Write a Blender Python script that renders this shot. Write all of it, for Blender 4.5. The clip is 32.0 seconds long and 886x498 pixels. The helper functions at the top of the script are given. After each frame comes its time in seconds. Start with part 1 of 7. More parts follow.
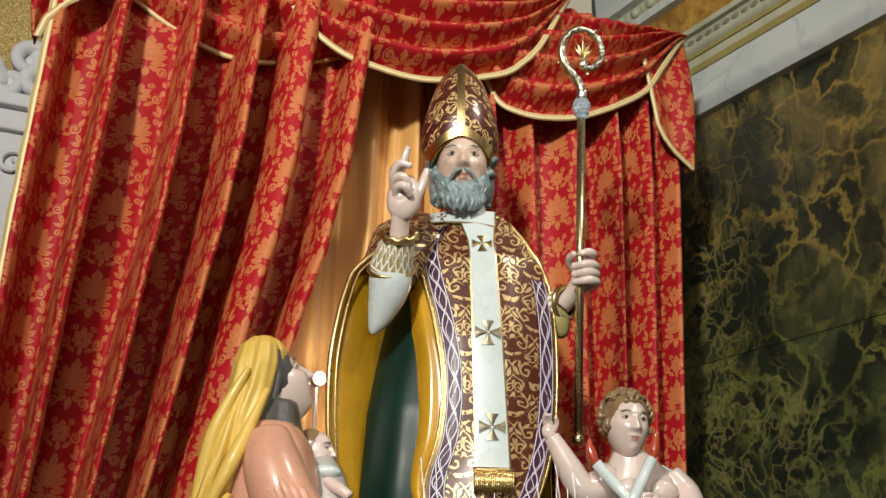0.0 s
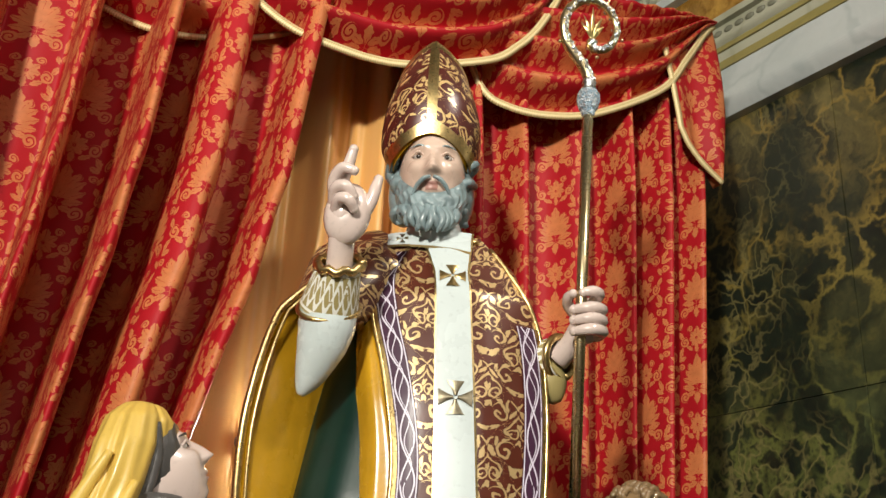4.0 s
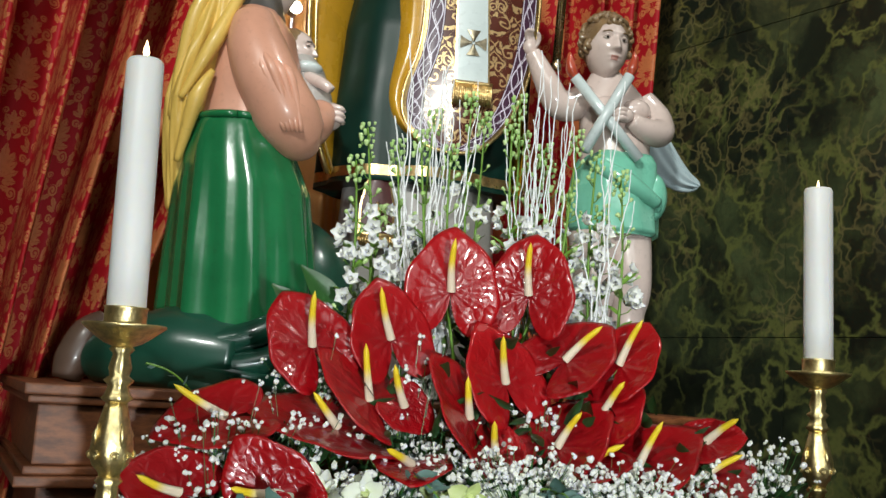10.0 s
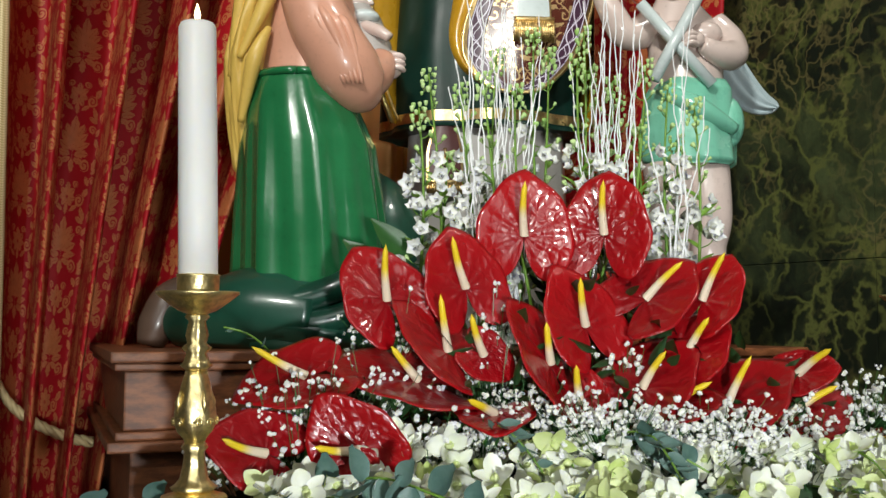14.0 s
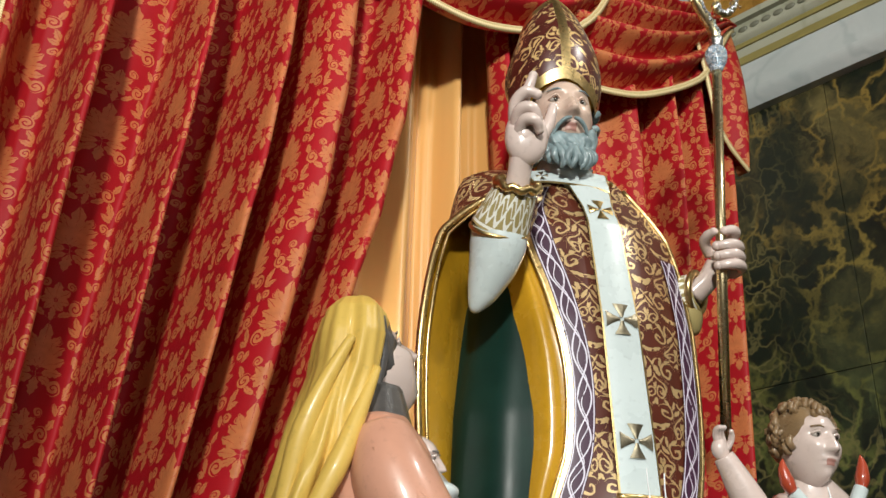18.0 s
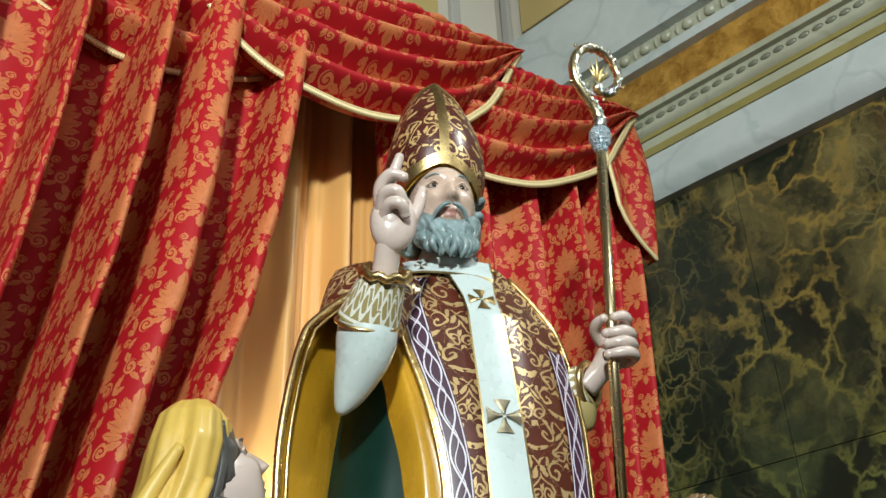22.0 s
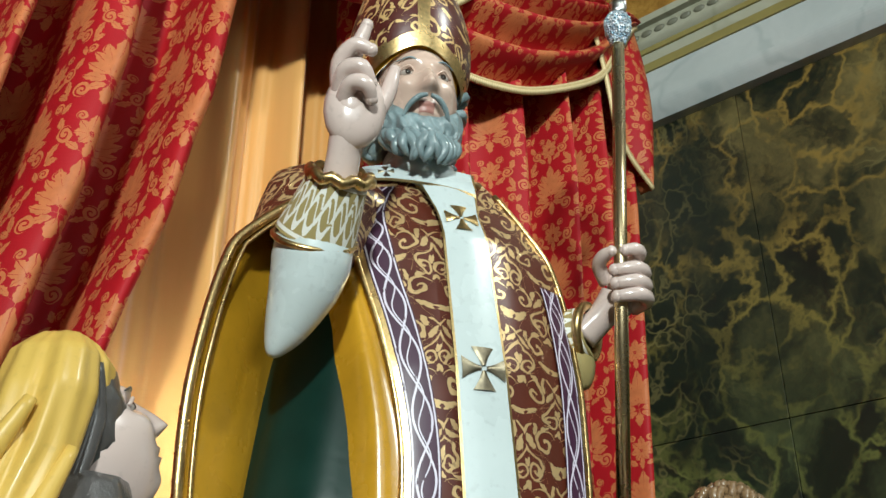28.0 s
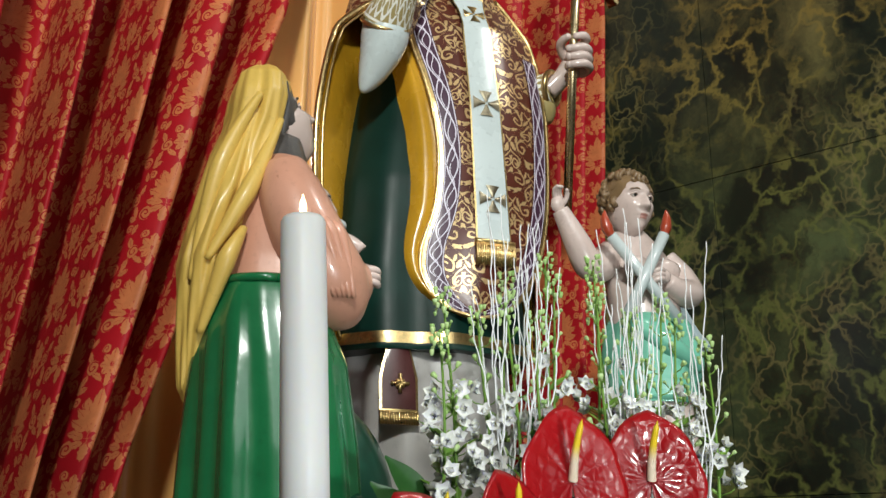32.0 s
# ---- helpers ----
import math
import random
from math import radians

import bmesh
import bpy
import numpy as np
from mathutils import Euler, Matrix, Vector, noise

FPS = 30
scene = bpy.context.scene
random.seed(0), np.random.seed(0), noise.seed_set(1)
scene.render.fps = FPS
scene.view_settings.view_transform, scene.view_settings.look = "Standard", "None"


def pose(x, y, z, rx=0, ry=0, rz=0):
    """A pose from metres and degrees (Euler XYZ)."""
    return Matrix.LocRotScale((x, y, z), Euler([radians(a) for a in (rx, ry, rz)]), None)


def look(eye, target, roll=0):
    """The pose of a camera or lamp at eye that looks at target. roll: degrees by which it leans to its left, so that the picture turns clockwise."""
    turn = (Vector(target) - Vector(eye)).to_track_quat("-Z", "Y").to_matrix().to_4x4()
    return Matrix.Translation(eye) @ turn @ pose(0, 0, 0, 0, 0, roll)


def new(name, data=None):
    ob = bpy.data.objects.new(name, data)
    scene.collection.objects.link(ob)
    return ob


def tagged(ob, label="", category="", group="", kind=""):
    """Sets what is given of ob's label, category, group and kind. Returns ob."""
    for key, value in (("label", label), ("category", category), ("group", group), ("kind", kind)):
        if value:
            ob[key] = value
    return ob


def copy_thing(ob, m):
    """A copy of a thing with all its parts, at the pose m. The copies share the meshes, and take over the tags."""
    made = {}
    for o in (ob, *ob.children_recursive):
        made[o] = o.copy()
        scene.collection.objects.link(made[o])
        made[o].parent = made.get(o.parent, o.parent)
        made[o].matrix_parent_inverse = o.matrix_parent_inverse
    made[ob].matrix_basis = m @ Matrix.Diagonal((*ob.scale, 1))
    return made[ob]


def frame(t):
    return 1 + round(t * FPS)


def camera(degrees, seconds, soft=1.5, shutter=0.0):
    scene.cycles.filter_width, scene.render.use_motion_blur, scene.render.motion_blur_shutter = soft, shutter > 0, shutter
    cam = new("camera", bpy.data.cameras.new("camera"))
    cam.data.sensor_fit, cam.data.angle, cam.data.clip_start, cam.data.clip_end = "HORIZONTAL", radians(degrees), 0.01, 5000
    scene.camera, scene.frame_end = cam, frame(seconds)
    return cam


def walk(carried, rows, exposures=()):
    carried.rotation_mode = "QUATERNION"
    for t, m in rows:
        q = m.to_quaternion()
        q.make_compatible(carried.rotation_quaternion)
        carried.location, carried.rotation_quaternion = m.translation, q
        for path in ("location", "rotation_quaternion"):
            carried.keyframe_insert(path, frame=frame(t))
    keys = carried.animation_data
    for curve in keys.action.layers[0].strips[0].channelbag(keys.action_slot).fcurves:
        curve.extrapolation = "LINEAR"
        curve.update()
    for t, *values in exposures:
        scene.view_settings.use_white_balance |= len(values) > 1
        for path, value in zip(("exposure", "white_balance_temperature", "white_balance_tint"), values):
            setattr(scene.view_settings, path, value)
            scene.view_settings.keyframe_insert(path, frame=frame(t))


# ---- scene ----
cam = camera(48.0, 32.0)
PATH = [
    (0, (-0.315, 0.400, 1.667), (-0.171, 2.255, 2.399), 0.82),
    (0.5, (-0.345, 0.390, 1.727), (-0.177, 2.261, 2.416), 1.28),
    (1, (-0.355, 0.396, 1.729), (-0.170, 2.263, 2.422), 1.62),
    (1.5, (-0.270, 0.677, 1.849), (-0.113, 2.552, 2.528), 2.04),
    (2, (-0.221, 0.790, 1.900), (-0.054, 2.666, 2.572), 1.96),
    (2.5, (-0.194, 0.873, 1.933), (-0.035, 2.751, 2.603), 2.21),
    (3, (-0.184, 0.923, 1.946), (-0.029, 2.792, 2.641), 2.07),
    (3.5, (-0.179, 0.946, 1.957), (-0.037, 2.802, 2.689), 2.10),
    (5.5, (-0.224, 1.002, 1.918), (-0.101, 2.854, 2.662), 3.54),
    (6, (-0.204, 1.070, 1.794), (-0.134, 2.900, 2.598), 3.52),
    (6.5, (-0.205, 1.082, 1.787), (-0.133, 2.935, 2.535), 3.58),
    (7, (-0.265, 0.887, 1.737), (-0.137, 2.745, 2.466), 3.10),
    (7.5, (-0.328, 0.696, 1.696), (-0.149, 2.556, 2.409), 2.68),
    (8, (-0.417, 0.461, 1.614), (-0.174, 2.320, 2.309), 1.92),
    (8.5, (-0.414, 0.476, 1.587), (-0.161, 2.348, 2.245), 1.72),
    (9, (-0.400, 0.479, 1.487), (-0.133, 2.391, 2.010), 1.63),
    (9.5, (-0.402, 0.477, 1.404), (-0.129, 2.402, 1.872), 3.35),
    (10, (-0.372, 0.484, 1.329), (-0.094, 2.446, 1.600), 3.59),
    (10.5, (-0.367, 0.472, 1.280), (-0.122, 2.455, 1.376), 2.48),
    (11, (-0.380, 0.490, 1.251), (-0.219, 2.484, 1.270), 2.43),
    (11.5, (-0.376, 0.520, 1.242), (-0.267, 2.517, 1.237), 1.88),
    (12, (-0.376, 0.529, 1.255), (-0.256, 2.526, 1.257), 2.09),
    (12.5, (-0.372, 0.539, 1.257), (-0.250, 2.535, 1.261), 2.05),
    (13, (-0.368, 0.556, 1.257), (-0.250, 2.552, 1.262), 0.92),
    (13.5, (-0.357, 0.532, 1.276), (-0.232, 2.529, 1.291), 0.56),
    (14, (-0.358, 0.514, 1.344), (-0.229, 2.505, 1.491), 0.25),
    (14.5, (-0.370, 0.527, 1.442), (-0.242, 2.489, 1.805), 0.35),
    (15, (-0.318, 0.558, 1.482), (-0.205, 2.498, 1.956), -0.35),
    (15.5, (-0.282, 0.640, 1.520), (-0.186, 2.557, 2.079), -1.43),
    (17.5, (-0.690, 1.052, 1.647), (-0.263, 2.907, 2.260), -0.35),
    (18, (-0.797, 1.115, 1.708), (-0.341, 2.877, 2.538), 0.94),
    (18.5, (-0.915, 1.170, 1.738), (-0.207, 2.837, 2.586), -1.80),
    (19, (-0.883, 1.244, 1.731), (-0.156, 2.894, 2.597), -1.12),
    (19.5, (-0.817, 1.290, 1.733), (-0.084, 2.931, 2.611), -0.61),
    (20, (-0.843, 1.306, 1.746), (-0.087, 2.930, 2.636), -0.20),
    (20.5, (-0.791, 1.291, 1.747), (-0.031, 2.908, 2.644), 0.45),
    (21, (-0.720, 1.246, 1.765), (0.009, 2.853, 2.706), -2.90),
    (21.5, (-0.664, 1.205, 1.757), (-0.045, 2.815, 2.768), -3.87),
    (22, (-0.613, 1.210, 1.741), (-0.087, 2.846, 2.765), -2.55),
    (22.5, (-0.599, 1.192, 1.746), (-0.080, 2.828, 2.771), -2.71),
    (23, (-0.551, 1.290, 1.812), (-0.051, 2.931, 2.841), -2.61),
    (23.5, (-0.468, 1.435, 1.876), (-0.007, 3.070, 2.931), -2.60),
    (24, (-0.396, 1.528, 1.946), (0.053, 3.179, 2.982), -3.11),
    (24.5, (-0.376, 1.582, 1.967), (0.088, 3.238, 2.989), -3.48),
    (26.5, (-0.427, 1.594, 1.965), (0.094, 3.237, 2.980), -4.43),
    (27, (-0.432, 1.571, 1.962), (0.079, 3.221, 2.971), -4.20),
    (27.5, (-0.468, 1.573, 1.944), (0.077, 3.240, 2.906), -2.13),
    (28, (-0.524, 1.568, 1.921), (0.109, 3.243, 2.812), -0.54),
    (28.5, (-0.763, 1.280, 1.743), (0.009, 2.906, 2.615), -1.32),
    (29, (-0.911, 1.137, 1.669), (-0.085, 2.755, 2.506), -0.44),
    (29.5, (-0.952, 1.105, 1.610), (-0.116, 2.742, 2.398), 2.07),
    (30, (-0.866, 1.047, 1.542), (-0.085, 2.747, 2.247), 3.78),
    (30.5, (-0.780, 0.986, 1.515), (-0.111, 2.758, 2.156), 3.24),
    (31, (-0.786, 0.937, 1.467), (-0.118, 2.737, 2.026), 1.36),
    (31.5, (-0.801, 0.872, 1.446), (-0.139, 2.659, 2.053), 0.54),
    (32, (-0.838, 0.820, 1.391), (-0.175, 2.615, 1.972), 0.09),
]
walk(cam, [(t, look(eye, aim, roll)) for t, eye, aim, roll in PATH],
     [(0, -0.08, 6850, 11), (3.5, 0.1, 7000, 12), (7, -0.14, 6350, 8), (9, -0.22, 6200, 5), (10.5, -0.2, 6350, 8), (13, -0.12, 6450, 9), (15, -0.2, 6450, 9), (18, -0.05, 6450, 10), (19.5, -0.1, 6350, 8), (22, 0.04, 6000, 1), (26, 0.06, 5950, 0), (28, -0.05, 5950, 1), (31, -0.25, 6100, 5), (32, -0.22, 6250, 8)])

# ---- world and lights ----
world = bpy.data.worlds.new("world")
scene.world = world
world.use_nodes = True
world.node_tree.nodes["Background"].inputs["Color"].default_value = (0.9, 0.85, 0.78, 1)
world.node_tree.nodes["Background"].inputs["Strength"].default_value = 0.035


def lamp(name, kind, where, target, power, colour, size, cone=45):
    data = bpy.data.lights.new(name, kind)
    data.energy, data.color = power, colour
    if kind == "AREA":
        data.shape, data.size = "DISK", size
    else:
        data.shadow_soft_size = size
    if kind == "SPOT":
        data.spot_size, data.spot_blend = radians(cone), 1.0
    ob = new(name, data)
    ob.matrix_world = look(where, target)
    return ob


# The church's spotlights high in front of the altar, and the softer light of the nave behind the camera.
lamp("spotlight_key", "SPOT", (-1.45, -1.5, 3.85), (0.32, 3.1, 3.32), 1000, (0.98, 0.975, 0.90), 0.16, 70)
lamp("spotlight_side", "SPOT", (1.5, 1.3, 4.7), (-0.05, 2.9, 2.6), 150, (1.0, 0.97, 0.90), 0.12, 70)
lamp("spotlight_low", "SPOT", (0.08, -0.95, 1.05), (-0.10, 2.05, 1.07), 350, (0.96, 0.99, 0.98), 0.06, 41)
lamp("nave_light", "AREA", (0.2, -4.4, 4.7), (0.3, 2.8, 3.1), 72, (0.95, 0.98, 0.95), 3.6)

# ---- node helpers and materials ----
class X:
    """A socket of a node tree that can be reckoned with."""

    def __init__(self, tree, socket):
        self.tree, self.socket = tree, socket

    def op(self, kind, *others):
        node = self.tree.nodes.new("ShaderNodeMath")
        node.operation = kind
        for n, value in enumerate((self, *others)):
            feed(self.tree, value, node.inputs[n])
        return X(self.tree, node.outputs[0])

    def __add__(self, o): return self.op("ADD", o)
    def __radd__(self, o): return self.op("ADD", o)
    def __sub__(self, o): return self.op("SUBTRACT", o)
    def __rsub__(self, o): return (self * -1.0) + o
    def __mul__(self, o): return self.op("MULTIPLY", o)
    def __rmul__(self, o): return self.op("MULTIPLY", o)
    def __truediv__(self, o): return self.op("DIVIDE", o)
    def __lt__(self, o): return self.op("LESS_THAN", o)
    def __gt__(self, o): return self.op("GREATER_THAN", o)
    def abs(self): return self.op("ABSOLUTE")
    def frac(self): return self.op("FRACT")
    def floor(self): return self.op("FLOOR")
    def sin(self): return self.op("SINE")
    def cos(self): return self.op("COSINE")
    def sqrt(self): return self.op("SQRT")
    def pow(self, o): return self.op("POWER", o)
    def min(self, o): return self.op("MINIMUM", o)
    def max(self, o): return self.op("MAXIMUM", o)
    def mod(self, o): return self.op("FLOORED_MODULO", o)
    def atan2(self, o): return self.op("ARCTAN2", o)

    def ramp(self, a, b, lo=0.0, hi=1.0):
        node = self.tree.nodes.new("ShaderNodeMapRange")
        node.interpolation_type = "SMOOTHSTEP"
        feed(self.tree, self, node.inputs[0])
        for n, value in enumerate((a, b, lo, hi)):
            node.inputs[n + 1].default_value = value
        return X(self.tree, node.outputs[0])


def feed(tree, value, socket):
    if isinstance(value, X):
        tree.links.new(value.socket, socket)
    else:
        socket.default_value = value


class Mat:
    """A material with its Principled shader, and short ways to its nodes."""

    def __init__(self, name, rough=0.5, metal=0.0, **more):
        self.mat = bpy.data.materials.new(name)
        self.mat.use_nodes = True
        self.tree = self.mat.node_tree
        self.shader = self.tree.nodes["Principled BSDF"]
        self.set(Roughness=rough, Metallic=metal, **more)

    def set(self, **values):
        for key, value in values.items():
            feed(self.tree, value, self.shader.inputs[key.replace("_", " ")])
        return self

    def node(self, kind, out=0, **inputs):
        n = self.tree.nodes.new(kind)
        for key, value in inputs.items():
            feed(self.tree, value, n.inputs[key])
        return X(self.tree, n.outputs[out])

    def place(self):
        n = self.tree.nodes.new("ShaderNodeNewGeometry")
        return X(self.tree, n.outputs["Position"])

    def uv(self):
        n = self.tree.nodes.new("ShaderNodeTexCoord")
        return X(self.tree, n.outputs["UV"])

    def split(self, vec):
        n = self.tree.nodes.new("ShaderNodeSeparateXYZ")
        feed(self.tree, vec, n.inputs[0])
        return [X(self.tree, n.outputs[i]) for i in range(3)]

    def join(self, x, y, z=0.0):
        n = self.tree.nodes.new("ShaderNodeCombineXYZ")
        for i, v in enumerate((x, y, z)):
            feed(self.tree, v, n.inputs[i])
        return X(self.tree, n.outputs[0])

    def scaled(self, vec, sx, sy, sz):
        n = self.tree.nodes.new("ShaderNodeVectorMath")
        n.operation = "MULTIPLY"
        feed(self.tree, vec, n.inputs[0])
        n.inputs[1].default_value = (sx, sy, sz)
        return X(self.tree, n.outputs[0])

    def added(self, a, b):
        n = self.tree.nodes.new("ShaderNodeVectorMath")
        n.operation = "ADD"
        feed(self.tree, a, n.inputs[0])
        feed(self.tree, b, n.inputs[1])
        return X(self.tree, n.outputs[0])

    def noise(self, vec, scale, detail=3.0, rough=0.55, colour=False):
        n = self.tree.nodes.new("ShaderNodeTexNoise")
        feed(self.tree, vec, n.inputs["Vector"])
        n.inputs["Scale"].default_value, n.inputs["Detail"].default_value, n.inputs["Roughness"].default_value = scale, detail, rough
        return X(self.tree, n.outputs["Color" if colour else "Fac"])

    def cells(self, vec, scale, feature="DISTANCE_TO_EDGE", out="Distance"):
        n = self.tree.nodes.new("ShaderNodeTexVoronoi")
        n.feature = feature
        feed(self.tree, vec, n.inputs["Vector"])
        n.inputs["Scale"].default_value = scale
        return X(self.tree, n.outputs[out])

    def mix(self, f, a, b):
        n = self.tree.nodes.new("ShaderNodeMix")
        n.data_type = "RGBA"
        feed(self.tree, f, n.inputs[0])
        for value, i in ((a, 6), (b, 7)):
            feed(self.tree, value if isinstance(value, X) else (*value, 1.0), n.inputs[i])
        return X(self.tree, n.outputs[2])

    def bump(self, height, strength=0.3, distance=0.002):
        n = self.tree.nodes.new("ShaderNodeBump")
        n.inputs["Strength"].default_value, n.inputs["Distance"].default_value = strength, distance
        feed(self.tree, height, n.inputs["Height"])
        self.tree.links.new(n.outputs[0], self.shader.inputs["Normal"])
        return self


def painted(name, colour, rough=0.3, vary=0.25, coat=0.5, scale=9.0, bump=0.15, dirt=None):
    """Old glossy paint on carved wood: patchy colour, fine brush relief and a worn varnish."""
    m = Mat(name, rough, Coat_Weight=coat, Coat_Roughness=0.12)
    p = m.place()
    big, fine = m.noise(p, scale, 4.0), m.noise(p, scale * 9, 3.0)
    c = m.mix((big * 1.3 - 0.15), [v * (1 - vary) for v in colour], [min(1, v * (1 + vary)) for v in colour])
    c = m.mix((fine.ramp(0.55, 0.75)) * 0.25, c, dirt or [v * 0.55 for v in colour])
    m.set(Base_Color=c, Roughness=big * 0.25 + (rough - 0.1))
    m.bump(fine + big * 2.0, bump, 0.0015)
    return m.mat


def swirl(m, x, y, cx, cy, reach, pitch, turn, width):
    """A spiral tendril round (cx, cy) of that reach."""
    dx, dy = x - cx, y - cy
    r = (dx * dx + dy * dy).sqrt()
    a = dy.atan2(dx)
    band = ((r / pitch + a * (turn / (2 * math.pi))).frac() - 0.5).abs()
    return (band < width) * (r < reach)


def lobe(x, y, cx, cy, angle, long, wide, vein=0.07):
    """A pointed leaf lobe from (cx, cy) along angle (from the upright), with a fine vein."""
    c, s = math.cos(angle), math.sin(angle)
    dx, dy = x - cx, y - cy
    t = (dx * s + dy * c) / long
    w = (dx * c - dy * s).abs() / wide
    edge = (t.max(0.001).min(0.999).pow(0.9) * math.pi).sin().pow(0.7) * (0.88 + (t * 21.0 - w * 1.5).sin() * 0.12)
    return (w < edge) * (w > t * vein)


def damask_mask(m, uv, wide=0.185, high=0.37):
    """A palmette damask in half drop: acanthus fans, scrolls and blossoms, each with fine slits."""
    uv = m.scaled(uv, 1.50, 1.50, 1.0)
    wobble = m.noise(uv, 26.0, 2.0, colour=True)
    u, v, _ = m.split(m.added(uv, m.scaled(wobble, 0.014, 0.014, 0)))
    col = (u / wide).floor()
    x = ((u / wide).frac() - 0.5).abs() * wide
    y = ((v / high + col * 0.5).frac() - 0.5) * high
    mask = lobe(x, y, 0.0, -0.070, 0.0, 0.098, 0.022, 0.06)
    for cx, cy, deg, long, w in ((0.008, -0.060, 30, 0.066, 0.015), (0.010, -0.078, 48, 0.070, 0.016), (0.012, -0.098, 62, 0.068, 0.016), (0.012, -0.116, 80, 0.062, 0.015), (0.008, -0.130, 108, 0.046, 0.013), (0.0, -0.180, 0, 0.050, 0.015), (0.004, -0.100, 25, 0.060, 0.016),
                                 (0.0, 0.106, 0, 0.046, 0.015), (0.004, 0.104, 48, 0.040, 0.014), (0.004, 0.098, 92, 0.036, 0.013), (0.002, 0.094, 140, 0.034, 0.012),
                                 (0.092, 0.022, -26, 0.052, 0.012), (0.092, 0.012, -66, 0.040, 0.011), (0.092, 0.138, -150, 0.040, 0.012), (0.092, 0.150, -30, 0.036, 0.010), (0.018, 0.050, 58, 0.042, 0.010), (0.0, 0.036, 0, 0.044, 0.010)):
        mask = mask.max(lobe(x, y, cx, cy, radians(deg), long, w))
    for cx, cy, reach, pitch, turn in ((0.060, -0.150, 0.023, 0.0150, 1.0), (0.060, 0.090, 0.022, 0.0140, -1.0), (0.078, -0.016, 0.016, 0.0110, 1.0), (0.034, 0.146, 0.014, 0.0100, 1.0), (0.036, -0.020, 0.013, 0.0095, -1.0)):
        mask = mask.max(swirl(m, x, y, cx, cy, reach, pitch, turn, 0.34))
    return mask


def damask(name, ground, figure, sheen=0.25):
    m = Mat(name, 0.55, Specular_IOR_Level=0.22)
    uv = m.uv()
    mask = damask_mask(m, uv)
    u, v, _ = m.split(uv)
    weave = (v * 2600.0).sin() * 0.5 + (u * 2200.0).sin() * 0.5
    soft = m.noise(uv, 5.0, 3.0)
    g = m.mix(soft, [c * 0.8 for c in ground], [min(1, c * 1.18) for c in ground])
    f = m.mix(m.noise(uv, 60.0, 2.0), [c * 0.75 for c in figure], [min(1, c * 1.2) for c in figure])
    m.set(Base_Color=m.mix(mask, g, f), Roughness=mask * -0.08 + 0.56)
    m.bump(weave * 0.15 + mask * 1.4 + m.noise(uv, 300.0, 2.0) * 0.5, 0.35, 0.0012)
    return m.mat


RED_DAMASK = damask("red_damask", (0.37, 0.008, 0.014), (0.52, 0.165, 0.060))
CLOTH_DAMASK = damask("altar_damask", (0.42, 0.012, 0.022), (0.62, 0.19, 0.065))


def satin():
    m = Mat("orange_satin", 0.38, Sheen_Weight=0.2)
    p = m.place()
    c = m.mix(m.noise(m.scaled(p, 6, 6, 0.6), 2.0, 3.0), (0.62, 0.31, 0.080), (0.78, 0.44, 0.145))
    m.set(Base_Color=c)
    m.bump(m.noise(m.scaled(p, 900, 900, 60), 1.0, 2.0), 0.12, 0.001)
    return m.mat


def metal(name, colour, rough, spots=40.0, bump=0.2):
    m = Mat(name, rough, 1.0)
    p = m.place()
    n = m.noise(p, spots, 4.0)
    m.set(Base_Color=m.mix(n.ramp(0.35, 0.75), colour, [c * 0.62 for c in colour]), Roughness=n * 0.25 + rough - 0.1)
    m.bump(m.noise(p, spots * 2, 3.0), bump, 0.001)
    return m.mat


SATIN = satin()
GOLD = metal("polished_gold", (1.0, 0.82, 0.40), 0.33, 90.0, 0.8)
BRASS = metal("brass_tube", (0.84, 0.68, 0.40), 0.24, 25.0, 0.05)
SILVER = metal("chased_silver", (0.78, 0.79, 0.80), 0.2, 120.0, 0.8)


def braid():
    m = Mat("gold_braid", 0.5, 0.15)
    u, v, _ = m.split(m.uv())
    knots = (u * 1050.0 + (v * 300.0).sin() * 1.5).sin() * 0.5 + (v * 520.0).sin() * 0.5
    c = m.mix(knots.ramp(-0.8, 0.6), (0.46, 0.33, 0.13), (0.82, 0.68, 0.38))
    m.set(Base_Color=c)
    m.bump(knots, 0.25, 0.001)
    return m.mat


BRAID = braid()
LACE = metal("bright_gold_lace", (0.98, 0.70, 0.14), 0.34, 220.0, 0.7)
LACE.node_tree.nodes["Principled BSDF"].inputs["Metallic"].default_value = 0.55


def glitter():
    """Tiny silver-blue facets that catch the light one by one."""
    m = Mat("silver_blue_glitter", 0.15, 0.55)
    p = m.place()
    r, g, _ = m.split(m.cells(p, 260.0, "F1", "Color"))
    m.set(Base_Color=m.mix(r, (0.42, 0.66, 0.84), (0.95, 0.97, 1.0)))
    m.bump(g * 2.0 + m.cells(p, 260.0, "F1", "Distance"), 1.0, 0.006)
    return m.mat


GLITTER = glitter()


def wood(name, dark, light, rough=0.36, coat=0.22):
    m = Mat(name, rough, Coat_Weight=coat, Coat_Roughness=0.1)
    p = m.place()
    grain = m.noise(m.scaled(p, 2.2, 30, 30), 2.2, 5.0, 0.65)
    c = m.mix(grain.ramp(0.3, 0.72), dark, light)
    c = m.mix(m.noise(p, 5.0, 2.0).ramp(0.45, 0.8) * 0.4, c, [v * 0.5 for v in dark])
    m.set(Base_Color=c)
    m.bump(grain, 0.12, 0.001)
    return m.mat


WOOD = wood("varnished_walnut", (0.11, 0.034, 0.012), (0.30, 0.105, 0.036), 0.48, 0.08)


